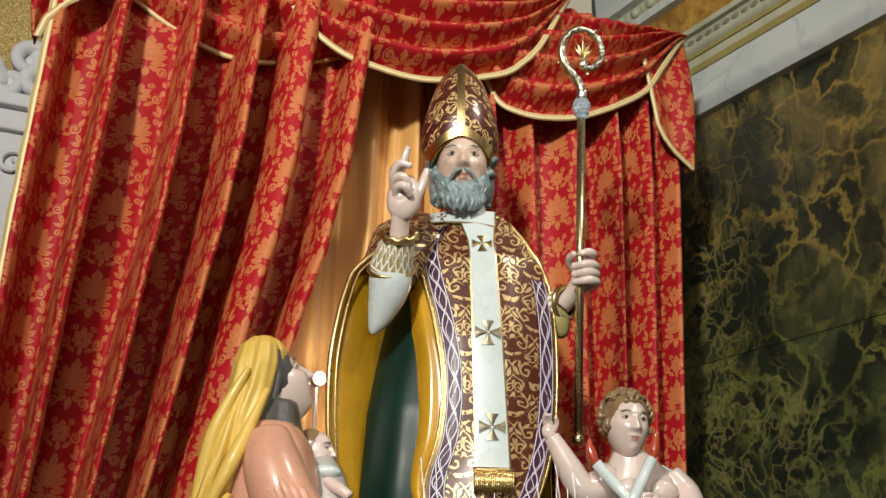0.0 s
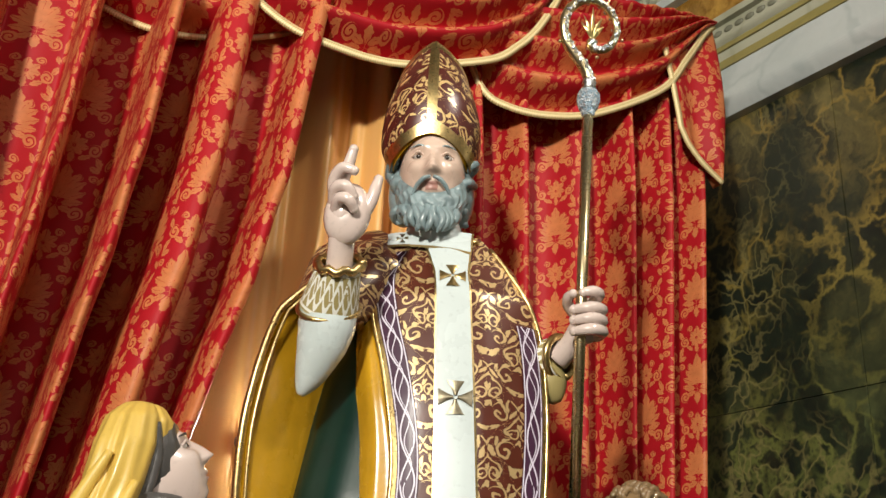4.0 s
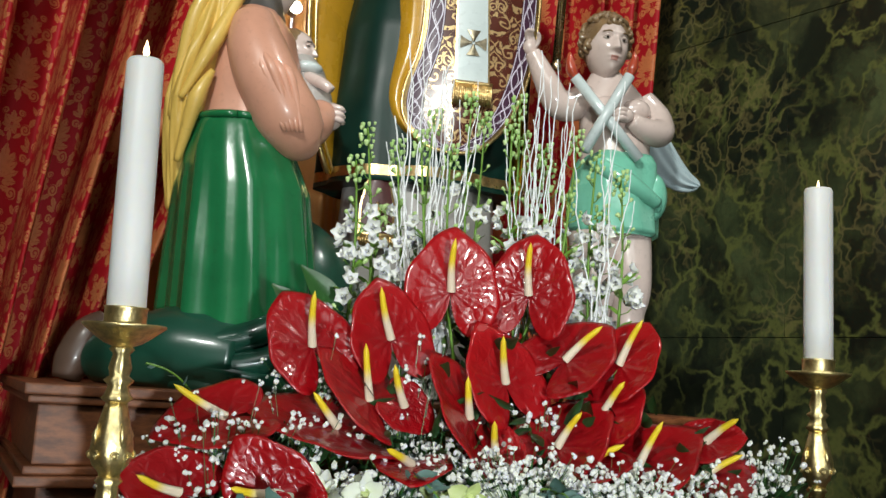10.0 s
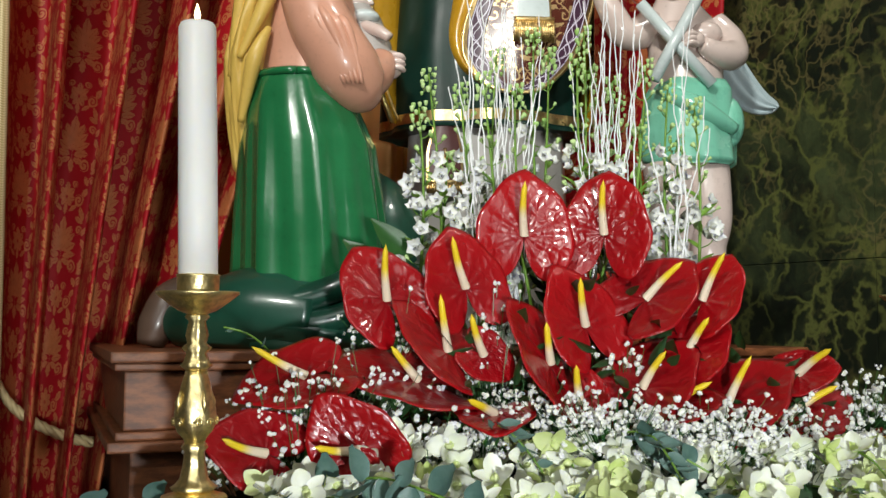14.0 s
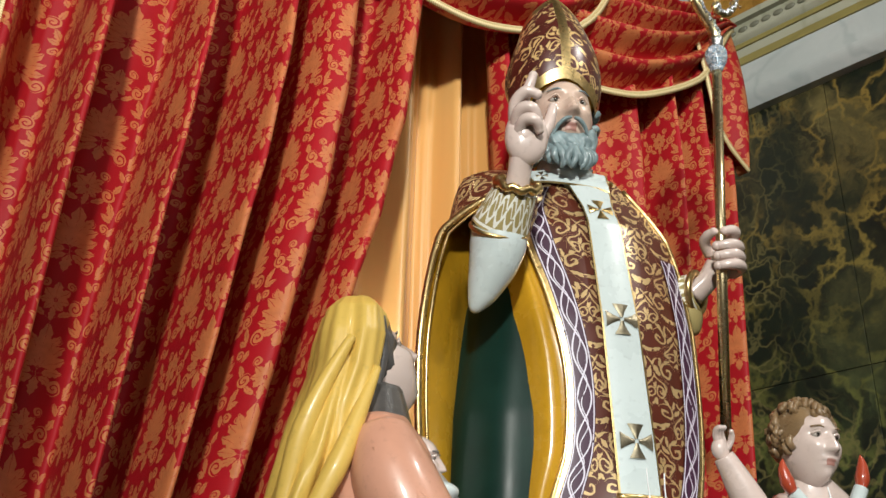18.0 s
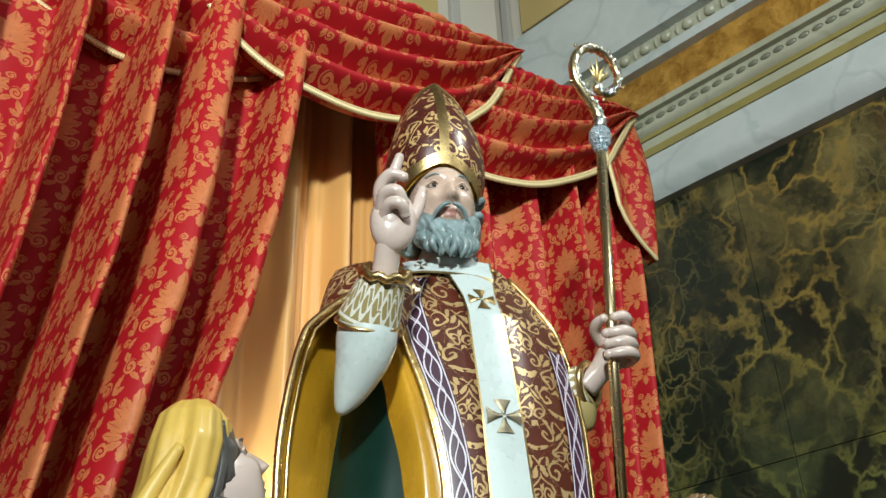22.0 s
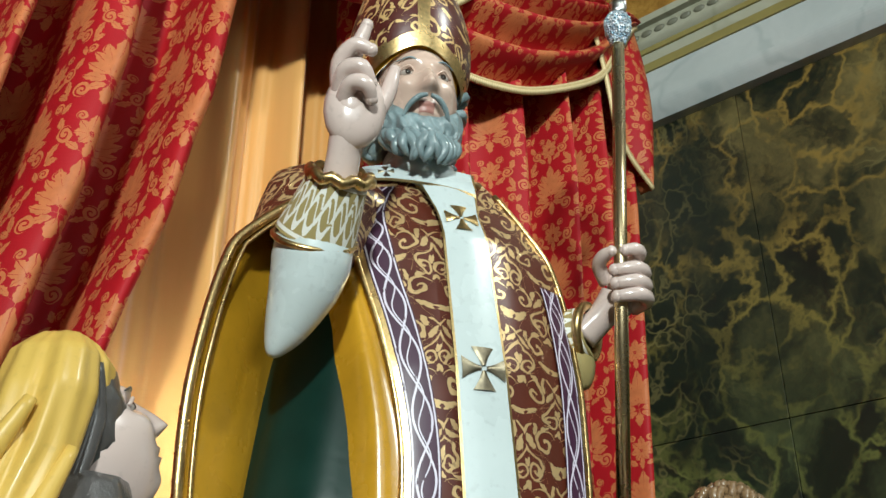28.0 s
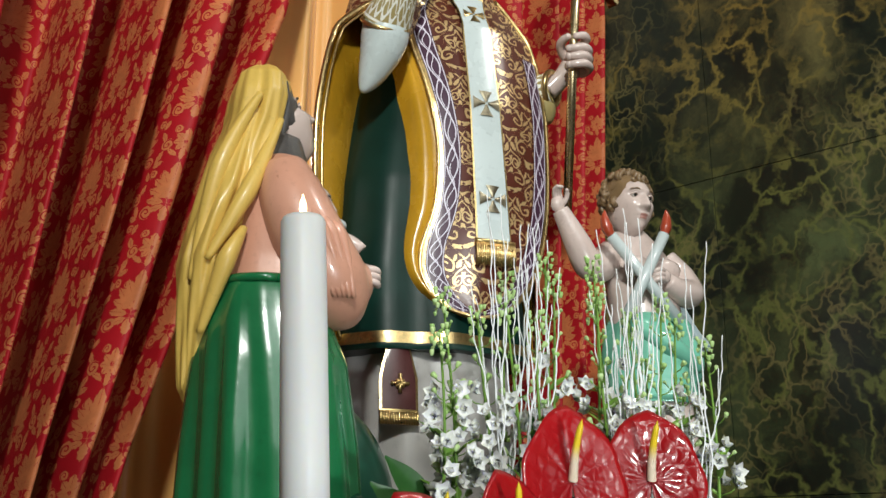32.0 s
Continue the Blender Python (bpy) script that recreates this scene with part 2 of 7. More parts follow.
def marble():
    """Dark serpentine: black-green ground, clouds of olive and rust, a net of golden veins."""
    m = Mat("dark_green_marble", 0.3)
    p = m.place()
    warp = m.noise(p, 1.9, 5.0, 0.6, colour=True)
    q = m.added(m.scaled(p, 1.0, 1.0, 0.75), m.scaled(warp, 0.55, 0.55, 0.55))
    fine = m.noise(p, 11.0, 4.0, 0.6, colour=True)
    q2 = m.added(q, m.scaled(fine, 0.10, 0.10, 0.10))
    _, _, z = m.split(p)
    cloud = m.noise(q, 2.6, 6.0, 0.62)
    patch = m.noise(m.added(q2, (3.1, 0.7, 1.9)), 5.5, 4.0, 0.6)
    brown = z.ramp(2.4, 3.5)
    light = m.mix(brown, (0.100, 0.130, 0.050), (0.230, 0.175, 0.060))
    c = m.mix(cloud.ramp(0.43, 0.80), (0.012, 0.017, 0.010), light)
    c = m.mix(patch.ramp(0.50, 0.66) * 0.75, c, (0.007, 0.009, 0.007))
    rust = m.noise(m.added(q, (7.0, 2.0, 4.0)), 1.6, 4.0).ramp(0.58, 0.74)
    c = m.mix(rust * 0.55, c, (0.10, 0.045, 0.016))
    vein = m.cells(q2, 6.4)
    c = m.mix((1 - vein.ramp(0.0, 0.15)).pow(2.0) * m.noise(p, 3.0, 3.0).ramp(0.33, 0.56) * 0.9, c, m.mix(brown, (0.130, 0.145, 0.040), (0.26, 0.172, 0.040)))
    hair = m.cells(m.added(q, (1.3, 4.1, 2.2)), 13.0)
    c = m.mix((1 - hair.ramp(0.0, 0.14)).pow(2.0) * m.noise(p, 2.1, 3.0).ramp(0.40, 0.66) * 0.55, c, (0.24, 0.20, 0.075))
    m.set(Base_Color=c, Roughness=m.noise(p, 30.0, 3.0) * 0.16 + 0.24)
    m.bump(m.noise(p, 90.0, 2.0), 0.04, 0.001)
    return m.mat


def stone(name, pale, dark, vein=0.35, rough=0.3):
    m = Mat(name, rough)
    p = m.place()
    q = m.added(p, m.scaled(m.noise(p, 2.0, 4.0, colour=True), 0.5, 0.5, 0.5))
    c = m.mix(m.noise(q, 4.0, 5.0, 0.65), dark, pale)
    c = m.mix((1 - m.cells(q, 3.0).ramp(0.0, 0.06)) * vein, c, dark)
    m.set(Base_Color=c)
    m.bump(m.noise(p, 60.0, 3.0), 0.08, 0.001)
    return m.mat


def gold_marble():
    m = Mat("amber_marble", 0.25)
    p = m.place()
    q = m.added(p, m.scaled(m.noise(p, 4.0, 5.0, colour=True), 0.4, 0.4, 0.4))
    c = m.mix(m.noise(q, 5.0, 6.0, 0.7).ramp(0.3, 0.7), (0.17, 0.075, 0.010), (0.55, 0.31, 0.065))
    m.set(Base_Color=c)
    m.bump(m.noise(p, 70.0, 3.0), 0.08, 0.001)
    return m.mat


def mosaic():
    m = Mat("gold_mosaic", 0.35, 0.25)
    p = m.place()
    edge = m.cells(m.scaled(p, 1, 1, 1), 140.0)
    tone = m.cells(p, 140.0, "F1", "Color")
    r, _, _ = m.split(tone)
    c = m.mix(r, (0.62, 0.40, 0.10), (0.98, 0.80, 0.36))
    m.set(Base_Color=m.mix(1 - edge.ramp(0.02, 0.16), c, (0.25, 0.17, 0.07)))
    m.bump(edge.ramp(0.0, 0.2), 0.6, 0.002)
    return m.mat


def plaster(name, colour, rough=0.75):
    m = Mat(name, rough)
    p = m.place()
    c = m.mix(m.noise(p, 3.0, 5.0), [v * 0.86 for v in colour], [min(1, v * 1.08) for v in colour])
    m.set(Base_Color=c)
    m.bump(m.noise(p, 45.0, 4.0), 0.15, 0.002)
    return m.mat


MARBLE = marble()
WHITE_STONE = stone("grey_white_marble", (0.64, 0.66, 0.65), (0.36, 0.41, 0.41), 0.5)
CREAM_STONE = stone("cream_marble", (0.52, 0.52, 0.42), (0.30, 0.30, 0.21), 0.5)
OLIVE_STONE = stone("olive_gold_band", (0.36, 0.30, 0.10), (0.20, 0.17, 0.06))
BEAD_STONE = stone("grey_olive_carving", (0.26, 0.26, 0.20), (0.13, 0.13, 0.09))
AMBER = gold_marble()
MOSAIC = mosaic()
STUCCO = plaster("white_stucco", (0.66, 0.67, 0.70), 0.6)
WALL_PAINT = plaster("warm_white_plaster", (0.62, 0.57, 0.49))
FLOOR_STONE = stone("floor_marble", (0.42, 0.37, 0.31), (0.25, 0.21, 0.17))

# ---- building helpers ----
def mesh_object(name, verts, faces, mats, parent=None, uvs=None, slots=None, smooth=True, label=""):
    me = bpy.data.meshes.new(name)
    me.from_pydata([tuple(v) for v in verts], [], faces)
    for m in mats if isinstance(mats, (list, tuple)) else [mats]:
        me.materials.append(m)
    if uvs is not None:
        layer = me.uv_layers.new(name="UVMap")
        flat = np.empty(len(me.loops) * 2, np.float32)
        index = np.empty(len(me.loops), np.int32)
        me.loops.foreach_get("vertex_index", index)
        flat[:] = np.asarray(uvs, np.float32)[index].ravel()
        layer.data.foreach_set("uv", flat)
    if slots is not None:
        me.polygons.foreach_set("material_index", np.asarray(slots, np.int32))
    if smooth:
        me.polygons.foreach_set("use_smooth", np.ones(len(me.polygons), bool))
    me.update()
    ob = new(name, me)
    if parent is not None:
        ob.parent = parent
    if label:
        ob["label"] = label
    return ob


def part(name, bm, material, parent, label="", smooth=False):
    """Links a bmesh as one mesh object under a thing or a part."""
    me = bpy.data.meshes.new(name)
    bmesh.ops.recalc_face_normals(bm, faces=bm.faces[:])
    for f in bm.faces:
        f.smooth = smooth
    bm.to_mesh(me)
    bm.free()
    for m in material if isinstance(material, (list, tuple)) else [material]:
        me.materials.append(m)
    ob = new(name, me)
    if parent is not None:
        ob.parent = parent
    if label:
        ob["label"] = label
    return ob


def box(bm, a, b, m=None, bevel=0.0):
    """A box from corner a to corner b, moved by m."""
    size = Vector(b) - Vector(a)
    mid = (Vector(a) + Vector(b)) / 2
    made = bmesh.ops.create_cube(bm, size=1.0, matrix=(m or Matrix()) @ Matrix.Translation(mid) @ Matrix.Diagonal((*size, 1)))
    if bevel:
        edges = {e for v in made["verts"] for e in v.link_edges}
        bmesh.ops.bevel(bm, geom=list(edges), offset=bevel, segments=2, affect="EDGES", profile=0.6)


def grid_faces(nu, nv, wrap=False, base=0):
    out = []
    for j in range(nv - 1):
        for i in range(nu if wrap else nu - 1):
            a, b = base + j * nu + i, base + j * nu + (i + 1) % nu
            out.append((a, b, b + nu, a + nu))
    return out


def sheet(name, fn, nu, nv, mats, parent=None, thick=0.0, slot=None, label="", flip=False):
    """A surface from fn(u, v) -> (place, uv), u and v from 0 to 1."""
    verts, uvs = [], []
    for j in range(nv):
        for i in range(nu):
            p, t = fn(i / (nu - 1), j / (nv - 1))
            verts.append(p)
            uvs.append(t)
    faces = grid_faces(nu, nv)
    if flip:
        faces = [f[::-1] for f in faces]
    slots = [slot((f % (nu - 1) + 0.5) / (nu - 1), (f // (nu - 1) + 0.5) / (nv - 1)) for f in range(len(faces))] if slot else None
    ob = mesh_object(name, verts, faces, mats, parent, uvs, slots, label=label)
    if thick:
        mod = ob.modifiers.new("thickness", "SOLIDIFY")
        mod.thickness, mod.offset = thick, 0.0
    return ob


def lathe(bm, profile, m=None, n=24, lobes=None):
    """A turned form from (radius, height) pairs; lobes(angle, height) scales the radius."""
    m = m or Matrix()
    rings = []
    for r, z in profile:
        rings.append([bm.verts.new(m @ Vector(((r * (lobes(a, z) if lobes else 1)) * math.cos(a), (r * (lobes(a, z) if lobes else 1)) * math.sin(a), z))) for a in [2 * math.pi * i / n for i in range(n)]])
    for a, b in zip(rings, rings[1:]):
        for i in range(n):
            bm.faces.new((a[i], a[(i + 1) % n], b[(i + 1) % n], b[i]))
    bm.faces.new(rings[0][::-1])
    bm.faces.new(rings[-1])


def tube(bm, points, radii, n=8, slot=0, caps=True, flat=1.0):
    """A tube along points with a radius at each; flat squeezes it across."""
    points = [Vector(p) for p in points]
    radii = radii if isinstance(radii, (list, tuple)) else [radii] * len(points)
    rings, side = [], None
    for k, p in enumerate(points):
        ahead = (points[min(k + 1, len(points) - 1)] - points[max(k - 1, 0)]).normalized()
        if side is None:
            side = ahead.orthogonal().normalized()
        side = (side - ahead * side.dot(ahead)).normalized()
        other = ahead.cross(side)
        rings.append([bm.verts.new(p + radii[k] * (math.cos(a) * side + math.sin(a) * flat * other)) for a in [2 * math.pi * i / n for i in range(n)]])
    for a, b in zip(rings, rings[1:]):
        for i in range(n):
            bm.faces.new((a[i], a[(i + 1) % n], b[(i + 1) % n], b[i])).material_index = slot
    if caps:
        bm.faces.new(rings[0][::-1]).material_index = slot
        bm.faces.new(rings[-1]).material_index = slot
    return rings


def blob(bm, m, slot=0, n=12, shape=None):
    """A rounded lump: the unit ball moved by m; shape(direction) scales its radius."""
    rows = max(6, n * 2 // 3)
    top, low = None, None
    rings = []
    for j in range(1, rows):
        b = math.pi * j / rows
        ring = []
        for i in range(n):
            a = 2 * math.pi * i / n
            d = Vector((math.sin(b) * math.cos(a), math.sin(b) * math.sin(a), math.cos(b)))
            ring.append(bm.verts.new(m @ (d * (shape(d) if shape else 1))))
        rings.append(ring)
    up, dn = Vector((0, 0, 1)), Vector((0, 0, -1))
    top, low = bm.verts.new(m @ (up * (shape(up) if shape else 1))), bm.verts.new(m @ (dn * (shape(dn) if shape else 1)))
    for i in range(n):
        bm.faces.new((top, rings[0][i], rings[0][(i + 1) % n])).material_index = slot
        bm.faces.new((low, rings[-1][(i + 1) % n], rings[-1][i])).material_index = slot
    for a, b in zip(rings, rings[1:]):
        for i in range(n):
            bm.faces.new((a[i], b[i], b[(i + 1) % n], a[(i + 1) % n])).material_index = slot


def lin(a, b, n): return [a + (b - a) * i / (n - 1) for i in range(n)]


def lerp(a, b, t): return a + (b - a) * t


def curve_at(table, x):
    """Smooth interpolation in a table of (x, y) pairs, x rising or falling."""
    xs, ys = zip(*sorted(table))
    return float(np.interp(x, xs, ys))


def spline(points, n):
    """n points along a smooth curve through the given ones."""
    pts = [Vector(p) for p in points]
    out = []
    for k in range(n):
        t = k / (n - 1) * (len(pts) - 1)
        i = min(int(t), len(pts) - 2)
        f = t - i
        p0, p1, p2, p3 = pts[max(i - 1, 0)], pts[i], pts[i + 1], pts[min(i + 2, len(pts) - 1)]
        out.append(0.5 * (2 * p1 + (p2 - p0) * f + (2 * p0 - 5 * p1 + 4 * p2 - p3) * f * f + (3 * p1 - p0 - 3 * p2 + p3) * f ** 3))
    return out

# ---- the large structure ----
# The curtain wall runs along D with the normal N towards the nave; the marble wall stands square to it.
C0, D, N = Vector((-0.78, 3.16, 0)), Vector((0.9493, 0.3144, 0)), Vector((0.3144, -0.9493, 0))
W0, WD, WN = Vector((1.30, 3.705, 0)), Vector((0.475, -0.880, 0)), Vector((-0.880, -0.475, 0))


def on_curtain(x, z, off=0.0):
    """The place in the curtain's plane at world x and height z, off metres towards the nave."""
    return C0 + D * ((x - C0.x) / D.x) + Vector((0, 0, z)) + N * off


def on_marble(s, z, off=0.0):
    return W0 + WD * s + Vector((0, 0, z)) + WN * off


CURTAIN_M = Matrix.Translation(C0) @ Matrix((D, -N, (0, 0, 1))).transposed().to_4x4()
MARBLE_M = Matrix.Translation(W0) @ Matrix((WD, -WN, (0, 0, 1))).transposed().to_4x4()

bm = bmesh.new()
box(bm, (-7, -8, -0.2), (8, 7.5, 0))
tagged(part("floor", bm, FLOOR_STONE, None), "worn grey-brown marble church floor", "floor", kind="structure")

bm = bmesh.new()
box(bm, (-4.5, 0.62, 0), (1.74, 1.0, 7.5), CURTAIN_M)
tagged(part("wall_back", bm, WALL_PAINT, None), "warm white plastered church wall behind the red curtain", "wall", kind="structure")

wall_marble = tagged(new("wall_marble"), "dark green and brown veined marble wall with pale joints", "wall", kind="structure")
bm = bmesh.new()
box(bm, (-1.1, 0.006, 0), (6.0, 0.4, 7.5), MARBLE_M)
part("backing", bm, WALL_PAINT, wall_marble)
ROWS_Z = [0.0, 0.42, 1.563, 2.706, 3.77]
for n, (a, b) in enumerate(zip(ROWS_Z, ROWS_Z[1:])):
    for s0, s1 in ((-1.06, 0.0), (0.0, 1.15), (1.15, 2.3), (2.3, 3.45), (3.45, 4.6)):
        bm = bmesh.new()
        box(bm, (s0 + 0.0012, -0.022, a + 0.0012), (s1 - 0.0012, 0.005, b - 0.0012), MARBLE_M, 0.0015)
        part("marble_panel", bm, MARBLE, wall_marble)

# The cornice: bands of grey-white, cream and amber marble, with beads.
cornice = tagged(new("cornice"), "cornice of grey-white, cream and amber marble with carved bead rows", "cornice", kind="structure")
BANDS = [("white_fillet", 3.796, 3.858, 0.075, WHITE_STONE), ("white_band", 3.862, 3.985, 0.055, WHITE_STONE), ("olive_fillet", 3.985, 4.018, 0.062, OLIVE_STONE),
         ("cream_band", 4.018, 4.058, 0.058, CREAM_STONE), ("olive_line", 4.058, 4.078, 0.066, OLIVE_STONE), ("cream_step", 4.078, 4.112, 0.07, CREAM_STONE),
         ("bead_bed", 4.112, 4.168, 0.06, CREAM_STONE), ("cream_lip", 4.168, 4.196, 0.085, CREAM_STONE), ("amber_band", 4.196, 4.380, 0.05, AMBER),
         ("white_lip", 4.380, 4.424, 0.09, WHITE_STONE), ("carved_bed", 4.424, 4.50, 0.075, CREAM_STONE), ("white_step", 4.50, 4.56, 0.12, WHITE_STONE), ("white_crown", 4.56, 4.86, 0.16, WHITE_STONE)]
for name, a, b, out, mat in BANDS:
    a, b = a - 0.03, b - 0.03
    bm = bmesh.new()
    if name in ("white_fillet", "white_crown", "cream_step"):
        k = 7
        prof = [(out * (0.55 + 0.45 * math.sin(math.pi * 0.5 * i / k)), lerp(a, b, i / k)) for i in range(k + 1)]
        for s in (-1.06, 4.6):
            for o, z in prof:
                bm.verts.new(on_marble(s, z, o + 0.02))
            bm.verts.new(on_marble(s, b, 0.02)), bm.verts.new(on_marble(s, a, 0.02))
        bm.verts.ensure_lookup_table()
        h = len(bm.verts) // 2
        for i in range(h):
            bm.faces.new((bm.verts[i], bm.verts[(i + 1) % h], bm.verts[h + (i + 1) % h], bm.verts[h + i]))
    else:
        box(bm, (-1.06, -out - 0.02, a), (4.6, -0.02, b), MARBLE_M, 0.003)
    part(name, bm, mat, cornice)
for i in range(66):
    s = -1.0 + i * 0.05
    bm = bmesh.new()
    blob(bm, MARBLE_M @ Matrix.Translation((s, -0.080, 4.11)) @ Matrix.Diagonal((0.022, 0.007, 0.013, 1)), n=8)
    part("bead", bm, BEAD_STONE, cornice, smooth=True)
for i in range(34):
    s = -1.0 + i * 0.1
    bm = bmesh.new()
    blob(bm, MARBLE_M @ Matrix.Translation((s, -0.10, 4.432)) @ Matrix.Diagonal((0.028, 0.02, 0.026, 1)), n=8)
    blob(bm, MARBLE_M @ Matrix.Translation((s + 0.05, -0.096, 4.432)) @ Matrix.Diagonal((0.008, 0.014, 0.026, 1)), n=6)
    part("carved_egg", bm, CREAM_STONE, cornice, smooth=True)

# Upper wall with framed panels above the cornice and beside the corner.
upper_wall = tagged(new("upper_wall"), "warm white upper wall with grey framed panels and gold fields", "wall", kind="structure")
GOLD_FIELD = plaster("gold_ochre_field", (0.55, 0.42, 0.17))
GREY_FRAME = plaster("grey_plaster_moulding", (0.47, 0.45, 0.42), 0.6)


def wall_panel(m, x0, x1, z0, z1):
    bm = bmesh.new()
    for a, b in (((x0, -0.03, z0), (x1, 0, z0 + 0.05)), ((x0, -0.03, z1 - 0.05), (x1, 0, z1)), ((x0, -0.03, z0 + 0.05), (x0 + 0.05, 0, z1 - 0.05)), ((x1 - 0.05, -0.03, z0 + 0.05), (x1, 0, z1 - 0.05))):
        box(bm, a, b, m, 0.008)
    part("panel_moulding", bm, GREY_FRAME, upper_wall)
    bm = bmesh.new()
    box(bm, (x0 + 0.11, -0.014, z0 + 0.11), (x1 - 0.11, -0.002, z1 - 0.11), m, 0.004)
    part("gold_field", bm, GOLD_FIELD, upper_wall)


M_UP = MARBLE_M @ Matrix.Translation((0, 0.0, 0))
for s in (-0.98, 0.35, 1.7):
    wall_panel(M_UP, s, s + 1.15, 4.93, 6.4)
wall_panel(CURTAIN_M @ Matrix.Translation((0, 0.62, 0)), 1.12, 1.52, 3.2, 6.4)
wall_panel(CURTAIN_M @ Matrix.Translation((0, 0.62, 0)), 0.3, 1.0, 4.6, 6.4)

# Gold mosaic ground and white stucco ornament on the back wall.
mosaic_field = tagged(new("mosaic_field"), "gold mosaic wall field with white stucco scrolls", "mosaic", kind="structure")
bm = bmesh.new()
box(bm, (-2.6, 0.604, 1.0), (-0.45, 0.618, 5.2), CURTAIN_M)
part("gold_mosaic", bm, MOSAIC, mosaic_field)
bm = bmesh.new()
for k, (x, z, r) in enumerate(((-0.60, 3.53, 0.07), (-0.56, 3.45, 0.06), (-0.66, 3.44, 0.07), (-0.53, 3.56, 0.05), (-0.52, 3.76, 0.09), (-0.55, 3.92, 0.09), (-0.75, 3.44, 0.07))):
    pts = [CURTAIN_M @ Vector((x + r * (1 - t * 0.8) * math.cos(7 * t + k), 0.58 - 0.02 * math.sin(3 * t), z + r * (1 - t * 0.8) * math.sin(7 * t + k))) for t in lin(0, 1, 26)]
    tube(bm, pts, [0.034 * (1 - 0.6 * t) for t in lin(0, 1, 26)], 8)
    blob(bm, CURTAIN_M @ Matrix.Translation((x + r * 0.2, 0.585, z)) @ Matrix.Diagonal((0.045, 0.03, 0.05, 1)), n=10)
part("stucco_scroll", bm, STUCCO, mosaic_field, smooth=True)
bm = bmesh.new()
box(bm, (-2.6, 0.52, 3.33), (-0.45, 0.604, 3.38), CURTAIN_M, 0.01)
box(bm, (-2.6, 0.545, 3.25), (-0.45, 0.604, 3.325), CURTAIN_M, 0.01)
box(bm, (-1.2, 0.56, 1.0), (-0.5, 0.604, 3.245), CURTAIN_M, 0.012)
for q in (-0.60, -0.72):
    tube(bm, [CURTAIN_M @ Vector((q + 0.05 * (1 - t * 0.8) * math.cos(8 * t), 0.548, 3.13 + 0.05 * (1 - t * 0.8) * math.sin(8 * t))) for t in lin(0, 1, 24)], 0.010, 7)
part("stucco_moulding", bm, STUCCO, mosaic_field)

# The rest of the church closes the place behind the camera.
for name, a, b in (("wall_rear", (-7, -8.3, 0), (8, -8, 7.5)), ("wall_side", (-7.3, -8.3, 0), (-7, 7.5, 7.5)), ("wall_nave", (4.0, -8.3, 0), (4.3, -0.2, 7.5)), ("wall_choir", (-7, 4.2, 0), (-3.6, 4.5, 7.5))):
    bm = bmesh.new()
    box(bm, a, b)
    tagged(part(name, bm, WALL_PAINT, None), "plain warm white church wall", "wall", kind="structure")
bm = bmesh.new()
box(bm, (-7.3, -8.3, 7.5), (8, 7.5, 7.8))
tagged(part("ceiling", bm, WALL_PAINT, None), "pale plastered church ceiling", "ceiling", kind="structure")

# ---- curtains ----
def fold(t, k, sharp=1.5):
    """A deep rounded pleat: crowns with dark valleys between; sharp narrows the crowns."""
    s = 0.5 + 0.5 * math.sin(t)
    return 2 * s ** sharp - 1 + 0.07 * math.sin(2.0 * t + k) * s + 0.03 * math.sin(5.1 * t + 2 * k) * s


def arc_table(place, v):
    """The length of cloth from its edge to each u along the folds at v."""
    pts = [place(k / 600, v) for k in range(601)]
    run = np.concatenate([[0.0], np.cumsum([(b - a).length for a, b in zip(pts, pts[1:])])])
    return lambda u: float(np.interp(u * 600, range(601), run))


LEFT_EDGE = [(3.95, -1.28), (3.4, -1.29), (2.6, -1.30), (1.5, -1.285), (0.0, -1.275)]
RIGHT_EDGE = [(3.95, -0.36), (3.45, -0.405), (3.15, -0.44), (2.95, -0.462), (2.84, -0.487), (2.68, -0.512), (2.53, -0.555), (2.30, -0.607), (1.93, -0.70), (1.577, -0.80), (1.2, -0.89), (0.95, -0.94), (0.0, -0.93)]


def left_place(u, v):
    z = lerp(3.80, 0.05, v)
    a, b = curve_at(LEFT_EDGE, z), curve_at(RIGHT_EDGE, z)
    w = u + 0.020 * math.sin(10 * u + 1.2 * v) + 0.017 * math.sin(27 * u + 1.0)
    t = 2 * math.pi * 5.4 * w + 0.6 * math.sin(2.0 * v + 4 * u)
    calm = min(1.0, u * 8) * min(1.0, (1.0 - u) * 10 + 0.35)
    deep = (0.132 + 0.030 * math.sin(0.7 + 13 * u) + 0.012 * math.sin(31 * u + 3 * v)) * calm
    o = fold(t, 1.3 + 3.0 * u, 2.3) * deep * min(1.0, 0.5 + 2.0 * v)
    x = lerp(a, b, u) + (0.016 * math.sin(t + 1.0) - 0.012 * math.sin(2 * t)) * calm * (b - a)
    o += 0.150 + 0.010 * u + 0.007 * math.sin(13 * v + 9 * u) * math.sin(5 * v + 3)
    return on_curtain(x, z, o)


left_arc = arc_table(left_place, 0.4)


def left_curtain(u, v):
    p = left_place(u, v)
    return p, (left_arc(u), p.z + 0.10 * u * v)


curtain_left = tagged(new("curtain"), "red damask curtain drawn aside in deep slanting pleats", "curtain", group="red curtains")
sheet("cloth", left_curtain, 330, 110, RED_DAMASK, curtain_left, 0.004)


